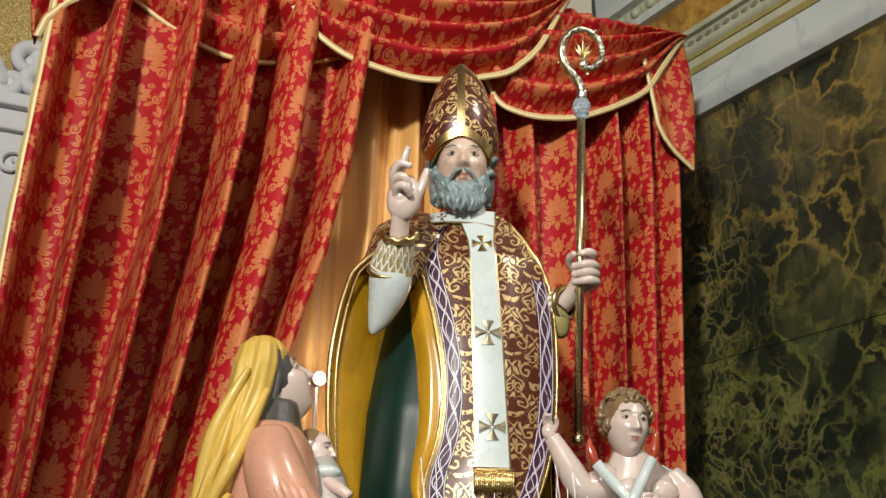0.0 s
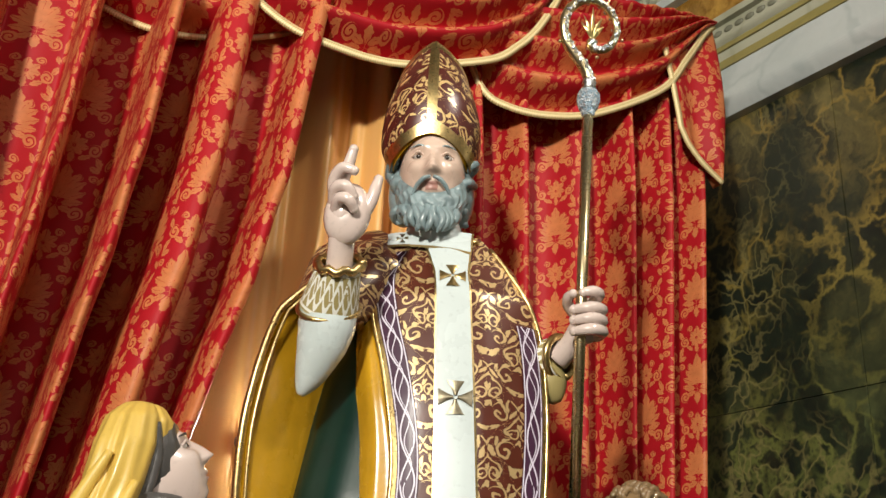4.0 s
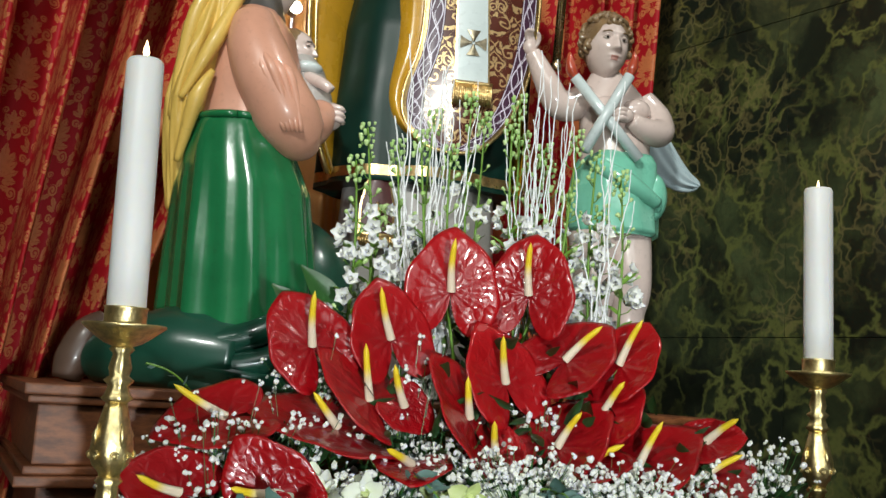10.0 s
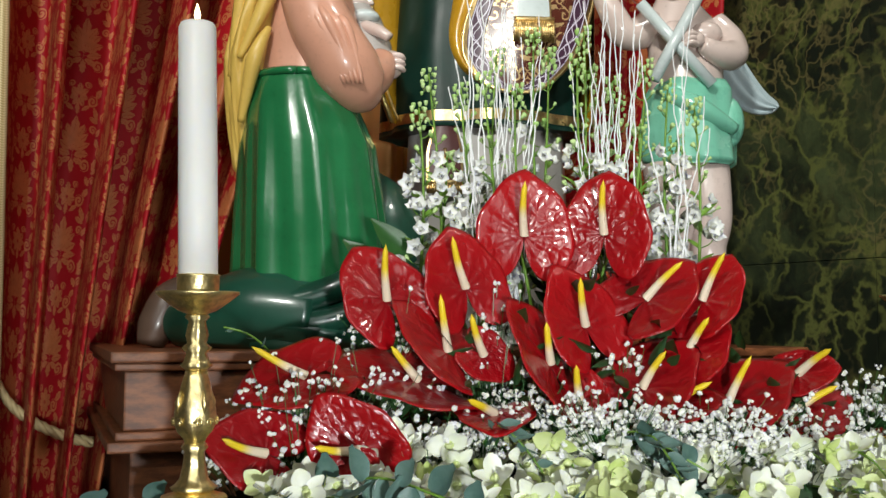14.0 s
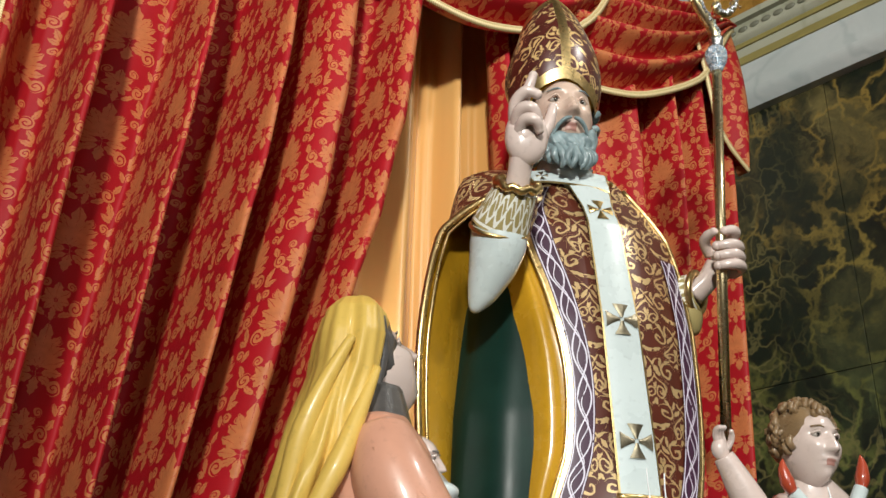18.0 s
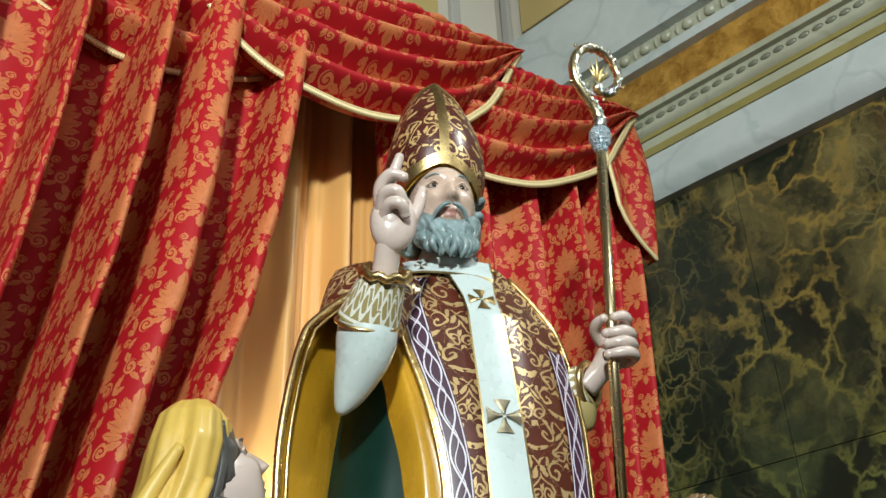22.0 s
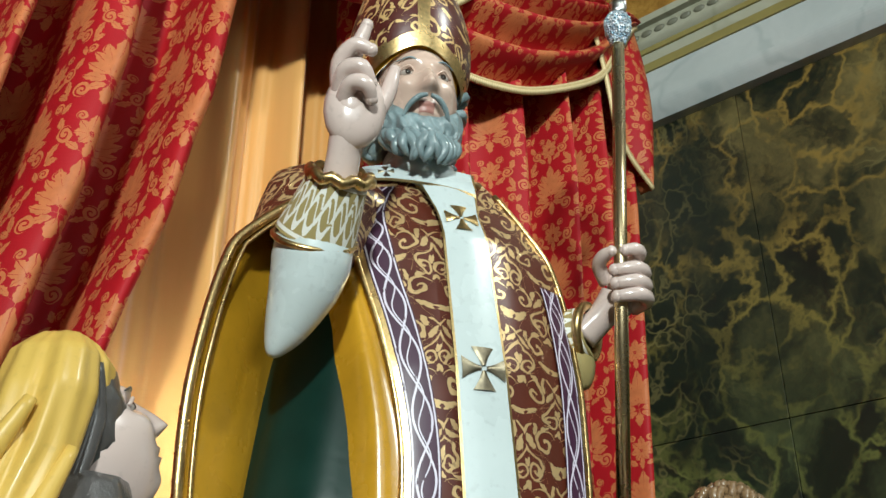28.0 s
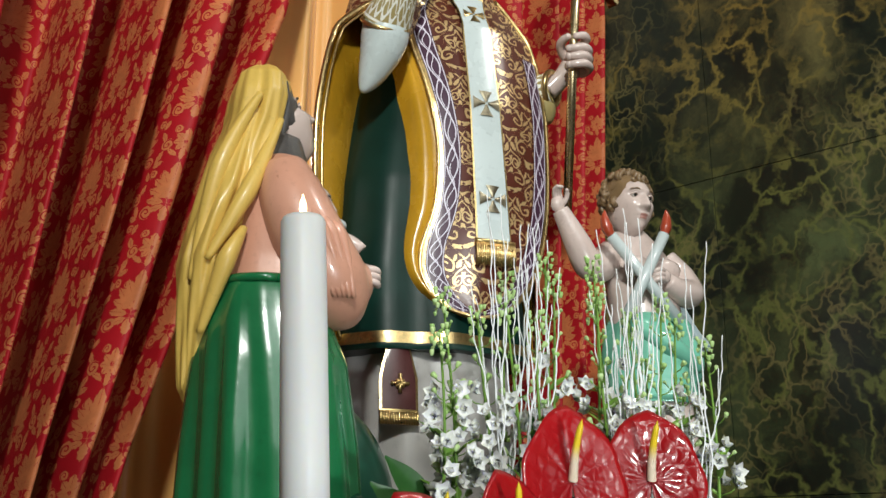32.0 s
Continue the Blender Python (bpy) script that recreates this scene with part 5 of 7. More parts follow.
# The arm that holds the crozier.
bishop.sleeve((0.196, 2.842, 2.492), (0.135, 2.90, 2.478), 0.042, 0.055, 2)
bishop.tube([(0.165, 2.875, 2.47), (0.182, 2.862, 2.435), (0.192, 2.86, 2.405)], [0.045, 0.035, 0.010], 2, 20, fine=10)
bishop.tube([Vector((0.196, 2.842, 2.492)) + 0.042 * (Vector((0.3, 0.45, -0.85)) * math.cos(a) + Vector((0.75, 0.55, 0.45)) * math.sin(a)) for a in lin(0, 6.28, 30)], 0.008, SLOT["gilt"], 8)
bishop.tube([(0.190, 2.848, 2.488), (0.215, 2.830, 2.515), (0.236, 2.816, 2.545)], [0.028, 0.025, 0.030], SLOT["pale"], 14, 0.85, fine=10)
bishop.blob(put(0.246, 2.808, 2.562, 0.026, 0.020, 0.048), SLOT["pale"], 14)
fingers(bishop, [[(0.262, 2.808, z + 0.004), (0.266, 2.774, z + 0.003), (0.240, 2.752, z), (0.208, 2.764, z - 0.003)] for z in (2.527, 2.549, 2.571)], 0.0128, SLOT["pale"])
fingers(bishop, [[(0.255, 2.812, 2.598), (0.262, 2.776, 2.606), (0.245, 2.757, 2.606), (0.226, 2.758, 2.602)], [(0.226, 2.822, 2.575), (0.206, 2.806, 2.592), (0.203, 2.785, 2.600), (0.208, 2.768, 2.602)]], 0.0118, SLOT["pale"])
tagged(bishop.done("bishop_statue", PAINTS), "painted statue in gold-scrolled brown vestment, white strip and mitre", "statue")

# -- the crozier --
crozier = tagged(new("crozier"), "brass crozier with a chased silver crook and glittering knob", "crozier")
SA, SB = Vector((0.2145, 2.822, 2.135)), Vector((0.2345, 2.728, 2.985))
AX = (SB - SA).normalized()
bm = bmesh.new()
tube(bm, [SA, SB], 0.0108, 20)
part("shaft", bm, BRASS, crozier, smooth=True)
CM = Matrix.Translation(SB) @ AX.to_track_quat("Z", "Y").to_matrix().to_4x4()
bm = bmesh.new()
lathe(bm, [(0.008, -0.87), (0.014, -0.865), (0.014, -0.85), (0.010, -0.845)], CM, 16)
part("ferrule", bm, BRASS, crozier, smooth=True)
bm = bmesh.new()
lathe(bm, [(0.011, -0.008), (0.014, -0.004), (0.015, 0.003), (0.0195, 0.008), (0.0225, 0.018), (0.0232, 0.028), (0.0225, 0.040), (0.018, 0.049), (0.012, 0.053)], CM, 24, lambda a, z: 1 + 0.05 * math.sin(12 * a + 500 * z))
part("knob", bm, GLITTER, crozier, "glittering silver-blue knob", smooth=False)
crook = spline([Vector((x, 0, z)) for x, z in ((0, 0.048), (0.0, 0.075), (-0.012, 0.100), (-0.036, 0.126), (-0.055, 0.154), (-0.061, 0.190), (-0.049, 0.228), (-0.020, 0.254), (0.014, 0.258), (0.044, 0.241), (0.059, 0.210), (0.055, 0.177), (0.036, 0.152), (0.012, 0.144), (-0.001, 0.154), (0.007, 0.163))], 110)
CR = CM
bm = bmesh.new()
tube(bm, [CR @ p for p in crook], [0.0135 - 0.0050 * min(1.0, k / 70) for k in range(110)], 14)
for k in range(14, 96, 16):
    p = crook[k]
    out = (p - Vector((0.0, 0, 0.205))).normalized()
    blob(bm, CR @ Matrix.Translation(p + out * 0.016) @ Matrix.Diagonal((0.0042, 0.0042, 0.0042, 1)), n=7)
part("crook_tube", bm, BRASS, crozier, "polished pale brass crook", smooth=True)
bm = bmesh.new()
for k in range(4, 104, 2):
    p = crook[k]
    along = (crook[k + 1] - crook[k - 1]).normalized()
    side = Vector((along.z, 0, -along.x))
    r = 0.0135 - 0.0050 * min(1.0, k / 70)
    for s in (-1, 1):
        c = p + Vector((0, r * 0.86 * s, 0)) + side * 0.0030 * math.sin(k * 1.3)
        tube(bm, [CR @ (c + (along * math.cos(q) + side * math.sin(q)) * 0.0052 * (1 - q / 9) + Vector((0, 0.0012 * s, 0))) for q in lin(0, 5.5, 9)], 0.0017, 5)
        if k % 6 == 0:
            blob(bm, CR @ Matrix.Translation(c) @ Matrix.Diagonal((0.0046, 0.0036, 0.0046, 1)), n=7)
for q, z, r in ((0.004, 0.158, 0.0115), (-0.008, 0.100, 0.008)):
    blob(bm, CR @ Matrix.Translation((q, 0, z)) @ Matrix.Diagonal((r, r, r, 1)), n=12, shape=lambda d: 1 + 0.10 * math.sin(14 * d.x) * math.sin(12 * d.z))
lathe(bm, [(0.010, 0.048), (0.0165, 0.053), (0.0140, 0.059), (0.0160, 0.066), (0.013, 0.076)], CM, 16, lambda a, z: 1 + 0.06 * math.sin(8 * a))
part("crook", bm, SILVER, crozier, "chased silver crook", smooth=True)
bm = bmesh.new()
for s, h, lean in ((0, 0.075, 0.0), (-1, 0.052, -0.026), (1, 0.052, 0.026), (-1, 0.034, -0.032), (1, 0.034, 0.032)):
    tube(bm, [CR @ Vector((0.004, 0, 0.166)), CR @ Vector((0.004 + lean * 0.4, 0, 0.168 + h * 0.6)), CR @ Vector((0.004 + lean * 0.8, 0, 0.168 + h))], [0.003, 0.007, 0.001], 8, flat=0.4)
part("leaf_spray", bm, GOLD, crozier, "small gilt leaf spray", smooth=True)

# -- the kneeling woman with a child --
woman = Form()


def veil_fold(a, z): return 1 + 0.16 * (abs(math.sin(2.5 * a + 4.5 * z)) ** 0.7 - 0.6) + 0.06 * math.sin(9 * a - 14 * z) * min(1, (2.3 - z) * 3) + 0.02 * math.sin(17 * a + 20 * z)


VEIL = [(2.292, -0.572, 2.508, 0.012, 0.012), (2.285, -0.566, 2.508, 0.030, 0.040), (2.262, -0.568, 2.506, 0.047, 0.064), (2.22, -0.572, 2.503, 0.054, 0.076), (2.16, -0.582, 2.498, 0.052, 0.080), (2.10, -0.600, 2.492, 0.052, 0.082), (2.03, -0.615, 2.49, 0.050, 0.082),
        (1.95, -0.634, 2.49, 0.046, 0.078), (1.87, -0.650, 2.492, 0.042, 0.072), (1.80, -0.654, 2.50, 0.035, 0.058), (1.72, -0.656, 2.515, 0.028, 0.040), (1.66, -0.657, 2.525, 0.020, 0.026), (1.635, -0.656, 2.528, 0.008, 0.010)]
woman.loft(VEIL, SLOT["veil"], 110, veil_fold, 110)
for k, (a, b, c) in enumerate((((-0.545, 2.43, 2.16), (-0.60, 2.405, 2.0), (-0.655, 2.42, 1.86)), ((-0.585, 2.42, 2.2), (-0.645, 2.425, 2.05), (-0.675, 2.45, 1.83)), ((-0.60, 2.41, 1.93), (-0.625, 2.41, 1.86), (-0.655, 2.45, 1.74)))):
    woman.tube([a, b, c], [0.006, 0.017, 0.006], SLOT["veil"], 10, fine=18)
WH = Matrix.Translation((-0.538, 2.534, 2.184)) @ Matrix.Rotation(radians(100), 4, "Z") @ Matrix.Rotation(radians(-36), 4, "X") @ Matrix.Scale(0.80, 4)
face(woman, WH, SLOT["pale"], SLOT["eye"], SLOT["dark"], SLOT["lip"], SLOT["hairdark"])
woman.blob(put(-0.556, 2.520, 2.205, 0.058, 0.062, 0.075), SLOT["hairdark"], 18, lambda d: 1 + 0.05 * math.sin(14 * d.z + 6 * d.x))
for k in range(7):
    woman.tube([Vector((-0.535, 2.468 + 0.004 * k, 2.255 - 0.004 * k)), Vector((-0.530 - 0.003 * k, 2.474, 2.20)), Vector((-0.538 - 0.005 * k, 2.470, 2.135))], [0.006, 0.011, 0.006], SLOT["hairdark"], 7, fine=9)
woman.loft([(2.15, -0.535, 2.515, 0.045, 0.05), (2.09, -0.535, 2.51, 0.06, 0.075), (2.075, -0.537, 2.505, 0.066, 0.08)], SLOT["hairdark"], 30, lambda a, z: 1 + 0.03 * math.sin(10 * a), 10)
woman.loft([(2.095, -0.533, 2.50, 0.050, 0.070), (2.05, -0.53, 2.495, 0.078, 0.100), (1.98, -0.525, 2.495, 0.088, 0.105), (1.88, -0.535, 2.50, 0.090, 0.100), (1.805, -0.54, 2.50, 0.090, 0.102)], SLOT["peach"], 48, lambda a, z: 1 + 0.02 * math.sin(8 * a + 7 * z), 30)
woman.tube([(-0.535, 2.432, 2.065), (-0.522, 2.410, 2.00), (-0.495, 2.400, 1.92), (-0.455, 2.412, 1.845), (-0.425, 2.440, 1.808), (-0.402, 2.462, 1.80)], [0.040, 0.058, 0.064, 0.066, 0.055, 0.022], SLOT["peach"], 26, fine=34)
woman.tube([(-0.44, 2.44, 1.825), (-0.405, 2.47, 1.85), (-0.385, 2.495, 1.895)], [0.055, 0.045, 0.025], SLOT["peach"], 20, fine=12)
woman.tube([(-0.50, 2.58, 2.04), (-0.45, 2.60, 1.95), (-0.40, 2.56, 1.88)], [0.05, 0.055, 0.035], SLOT["peach"], 18, fine=12)
for k in range(5):
    woman.tube([Vector((-0.555 + 0.017 * k, 2.362 + 0.006 * abs(k - 2), 2.03 - 0.02 * k)), Vector((-0.515 + 0.015 * k, 2.340 + 0.005 * abs(k - 2), 1.92)), Vector((-0.455 + 0.008 * k, 2.362, 1.80))], [0.003, 0.011, 0.004], SLOT["peach"], 8, fine=12)
woman.blob(put(-0.368, 2.508, 1.880, 0.026, 0.028, 0.034), SLOT["pale"], 12)
fingers(woman, [[(-0.376, 2.496, z + 0.004), (-0.362, 2.484, z + 0.003), (-0.350, 2.484, z), (-0.345, 2.492, z - 0.003)] for z in (1.893, 1.879, 1.865)], 0.0078, SLOT["pale"])
# The child.
CH = Matrix.Translation((-0.452, 2.590, 2.058)) @ Matrix.Rotation(radians(70), 4, "Z") @ Matrix.Scale(0.46, 4)
face(woman, CH, SLOT["pale"], SLOT["eye"], SLOT["dark"], SLOT["lip"], SLOT["brow"])
woman.blob(CH @ put(0, 0.02, 0.03, 0.076, 0.085, 0.088), SLOT["curl"], 14)
woman.tube([(-0.445, 2.59, 2.045), (-0.43, 2.58, 2.0), (-0.41, 2.56, 1.93), (-0.385, 2.53, 1.885)], [0.028, 0.045, 0.045, 0.028], SLOT["alb"], 18, fine=16)
woman.blob(put(-0.425, 2.548, 2.01, 0.034, 0.03, 0.018), SLOT["white"], 12)
woman.tube([(-0.42, 2.545, 1.985), (-0.395, 2.515, 1.965), (-0.372, 2.505, 1.945)], [0.018, 0.015, 0.011], SLOT["pale"], 10, fine=9)
# Skirt, knee, trailing cloth and foot.
def skirt_fold(a, z): return 1 + (0.045 * math.sin(8 * a + 0.5) + 0.034 * math.sin(15 * a + 3 * z)) * min(1, (1.9 - z) * 3)


woman.loft([(1.835, -0.545, 2.50, 0.094, 0.104), (1.818, -0.545, 2.50, 0.099, 0.109), (1.77, -0.54, 2.50, 0.112, 0.118), (1.70, -0.528, 2.50, 0.130, 0.128), (1.55, -0.520, 2.50, 0.142, 0.140), (1.42, -0.515, 2.50, 0.150, 0.145), (1.36, -0.51, 2.51, 0.155, 0.150)], SLOT["green"], 80, skirt_fold, 50)
woman.tube([Vector((-0.545 + 0.093 * math.sin(a), 2.50 - 0.108 * math.cos(a), 1.832)) for a in lin(0, 6.28, 40)], 0.008, SLOT["green"], 8)
# Knee, lower drape and trailing cloth: a darker green than the skirt above.
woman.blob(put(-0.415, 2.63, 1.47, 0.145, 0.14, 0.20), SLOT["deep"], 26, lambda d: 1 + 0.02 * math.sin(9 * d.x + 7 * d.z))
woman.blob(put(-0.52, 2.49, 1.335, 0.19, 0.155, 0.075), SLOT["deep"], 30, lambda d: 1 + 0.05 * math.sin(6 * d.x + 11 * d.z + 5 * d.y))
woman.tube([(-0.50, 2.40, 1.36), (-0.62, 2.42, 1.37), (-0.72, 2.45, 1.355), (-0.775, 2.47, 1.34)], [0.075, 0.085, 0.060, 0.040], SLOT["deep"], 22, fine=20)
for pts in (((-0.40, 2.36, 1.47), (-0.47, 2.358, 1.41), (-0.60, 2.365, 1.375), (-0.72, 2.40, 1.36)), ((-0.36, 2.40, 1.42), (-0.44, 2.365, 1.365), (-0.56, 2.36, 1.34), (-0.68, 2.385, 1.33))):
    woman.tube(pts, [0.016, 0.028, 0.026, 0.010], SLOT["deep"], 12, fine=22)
woman.tube([(-0.755, 2.475, 1.42), (-0.785, 2.465, 1.39), (-0.805, 2.46, 1.34), (-0.815, 2.455, 1.302)], [0.022, 0.034, 0.036, 0.024], SLOT["shoe"], 16, fine=14)
for p in woman.verts:
    p.z -= 0.024 * max(0.0, min(1.0, (p.z - 1.86) / 0.16))
# The figure is a little larger than first carved, and kneels deeper on the pedestal.
SEAT = Vector((-0.86, 1.03, 1.54))
for p in woman.verts:
    q = SEAT + (p - SEAT) * 1.085
    p.xyz = q.x - 0.008, q.y, q.z + 0.012 - 0.030 * max(0.0, q.z - 1.3)
tagged(woman.done("kneeling_woman_statue", PAINTS), "glossy painted kneeling figure with yellow veil, peach bodice, green skirt", "statue")

# -- the cherub --
cherub = Form()
CB = Matrix.Translation((0.300, 2.680, 2.136)) @ Matrix.Rotation(radians(6), 4, "Z") @ Matrix.Rotation(radians(4), 4, "Y") @ Matrix.Scale(0.69, 4)
face(cherub, CB, SLOT["pale"], SLOT["eye"], SLOT["dark"], SLOT["lip"], SLOT["curl"])
cherub.blob(CB @ put(0, 0.022, 0.035, 0.082, 0.092, 0.092), SLOT["curl"], 20, lambda d: 1 + 0.05 * math.sin(13 * d.x + 9 * d.z) * math.sin(11 * d.y))
rng = random.Random(11)
for k in range(110):
    a, b = rng.uniform(-2.8, 2.8), rng.uniform(-0.5, 1.45)
    d = Vector((math.sin(a) * math.cos(b), -math.cos(a) * math.cos(b), math.sin(b)))
    if d.y < -0.45 and d.z < 0.50:
        continue
    c = Vector((d.x * 0.080, d.y * 0.088 + 0.016, d.z * 0.090 + 0.034))
    pts = [CB @ (c + Vector((0.013 * math.sin(q * 5 + k), 0.008 * math.cos(q * 3 + k), 0.013 * math.cos(q * 5 + k)))) for q in lin(0, 1, 8)]
    cherub.tube(pts, [0.004, 0.006, 0.0068, 0.007, 0.0068, 0.006, 0.005, 0.003], SLOT["curl"], 6)
cherub.loft([(2.09, 0.305, 2.70, 0.032, 0.035), (2.06, 0.318, 2.705, 0.060, 0.045), (2.02, 0.328, 2.71, 0.090, 0.058), (1.96, 0.335, 2.70, 0.086, 0.066), (1.90, 0.335, 2.695, 0.082, 0.070), (1.85, 0.335, 2.695, 0.084, 0.072)], SLOT["pale"], 40, None, 34)
cherub.blob(put(0.295, 2.648, 1.99, 0.036, 0.02, 0.026), SLOT["pale"], 12)
cherub.blob(put(0.368, 2.650, 1.99, 0.036, 0.02, 0.026), SLOT["pale"], 12)
cherub.tube([(0.262, 2.705, 2.030), (0.225, 2.690, 1.998), (0.188, 2.678, 1.995), (0.160, 2.670, 2.035), (0.132, 2.668, 2.085), (0.118, 2.667, 2.108)], [0.036, 0.038, 0.034, 0.030, 0.022, 0.018], SLOT["pale"], 16, fine=26)
cherub.blob(put(0.112, 2.665, 2.120, 0.017, 0.013, 0.020), SLOT["pale"], 12)
fingers(cherub, [[(0.108 + 0.006 * k, 2.664, 2.130), (0.102 + 0.006 * k, 2.660, 2.142), (0.100 + 0.005 * k, 2.652, 2.150), (0.102 + 0.005 * k, 2.645, 2.153)] for k in range(3)] + [[(0.122, 2.66, 2.12), (0.128, 2.655, 2.132), (0.128, 2.65, 2.142), (0.125, 2.645, 2.147)]], 0.0058, SLOT["pale"])
cherub.tube([(0.400, 2.715, 2.030), (0.430, 2.700, 1.985), (0.428, 2.660, 1.945), (0.385, 2.630, 1.940), (0.345, 2.615, 1.955)], [0.036, 0.042, 0.036, 0.028, 0.018], SLOT["pale"], 16, fine=24)
cherub.blob(put(0.328, 2.606, 1.962, 0.020, 0.016, 0.018), SLOT["pale"], 12)
fingers(cherub, [[(0.330, 2.600, 1.970 - 0.010 * k), (0.316, 2.590, 1.972 - 0.010 * k), (0.304, 2.592, 1.968 - 0.010 * k), (0.298, 2.602, 1.962 - 0.010 * k)] for k in range(3)], 0.0062, SLOT["pale"])
for a, b in (((0.205, 2.604, 2.040), (0.362, 2.600, 1.862)), ((0.330, 2.592, 2.052), (0.232, 2.596, 1.868))):
    cherub.tube([a, b], 0.0125, SLOT["white"], 14)
    up = (Vector(a) - Vector(b)).normalized()
    cherub.tube([Vector(a), Vector(a) + up * 0.012 + Vector((0, 0, 0.006)), Vector(a) + up * 0.02 + Vector((0, 0, 0.022)), Vector(a) + up * 0.018 + Vector((0, 0, 0.042))], [0.008, 0.013, 0.009, 0.001], SLOT["flame"], 10, fine=12)
def mint_fold(a, z): return 1 + 0.05 * math.sin(4 * a + 22 * (z - 1.7)) + 0.03 * math.sin(9 * a)


cherub.loft([(1.885, 0.340, 2.695, 0.082, 0.072), (1.865, 0.338, 2.69, 0.092, 0.080), (1.80, 0.335, 2.69, 0.100, 0.088), (1.74, 0.332, 2.69, 0.108, 0.094), (1.70, 0.335, 2.69, 0.108, 0.094), (1.692, 0.335, 2.69, 0.095, 0.08)], SLOT["mint"], 56, mint_fold, 40)
cherub.blob(put(0.418, 2.66, 1.79, 0.035, 0.03, 0.058), SLOT["mint"], 14)
cherub.tube([(0.26, 2.64, 1.86), (0.33, 2.60, 1.81), (0.42, 2.63, 1.77)], [0.014, 0.024, 0.014], SLOT["mint"], 12, fine=14)
for x, knee in ((0.282, 2.655), (0.368, 2.665)):
    cherub.tube([(x, 2.69, 1.73), (x + 0.005, knee, 1.58), (x + 0.002, knee + 0.005, 1.51), (x + 0.006, knee + 0.015, 1.42), (x, 2.69, 1.34)], [0.058, 0.050, 0.040, 0.041, 0.026], SLOT["pale"], 18, fine=24)
    cherub.tube([(x, 2.70, 1.335), (x, 2.66, 1.318), (x - 0.005, 2.615, 1.306)], [0.028, 0.024, 0.015], SLOT["pale"], 12, fine=8)


def wing(u, v):
    along = [Vector((0.395, 2.775, 2.055)), Vector((0.455, 2.80, 2.02)), Vector((0.505, 2.82, 1.95)), Vector((0.560, 2.84, 1.895)), Vector((0.606, 2.85, 1.872))]
    p = ring_at(along, v)
    wide = 0.075 * math.sin(math.pi * min(1, 0.18 + 0.78 * v)) ** 0.8 + 0.004
    step = 0.006 * math.sin(u * 16)
    return p + Vector((-0.62, 0.1, -0.72)) * wide * (u - 0.25) + Vector((0, -0.010 * math.sin(math.pi * u) + step * 0.5, 0))


for off in (0.0, 0.012):
    cherub.grid(lambda u, v, off=off: wing(u, v) + Vector((0, off, 0)), 26, 30, SLOT["wing"], flip=off > 0)
cherub.tube([wing(u, 1.0) + Vector((0, 0.006, 0)) for u in lin(0, 1, 8)], 0.006, SLOT["wing"], 6)
cherub.tube([wing(0.0, v) + Vector((0, 0.006, 0)) for v in lin(0, 1, 16)], 0.0075, SLOT["wing"], 8)
cherub.tube([wing(1.0, v) + Vector((0, 0.006, 0)) for v in lin(0, 1, 16)], 0.0065, SLOT["wing"], 8)
tagged(cherub.done("cherub_statue", PAINTS), "glossy painted cherub with mint loincloth, pale wings and crossed candles", "statue")

# ---- candlesticks and candles ----
WAX = Mat("white_wax", 0.45, Subsurface_Weight=0.3, Subsurface_Radius=(0.01, 0.008, 0.006))
WAX.set(Base_Color=WAX.mix(WAX.noise(WAX.place(), 20.0, 3.0), (0.82, 0.82, 0.81), (0.89, 0.89, 0.88)))
WAX = WAX.mat
FLAME = bpy.data.materials.new("candle_flame")
FLAME.use_nodes = True
FLAME.node_tree.nodes["Principled BSDF"].inputs["Emission Color"].default_value = (1.0, 0.72, 0.34, 1)
FLAME.node_tree.nodes["Principled BSDF"].inputs["Emission Strength"].default_value = 7.0
WICK = painted("burnt_wick", (0.02, 0.014, 0.01), 0.8, 0.2, 0.0)


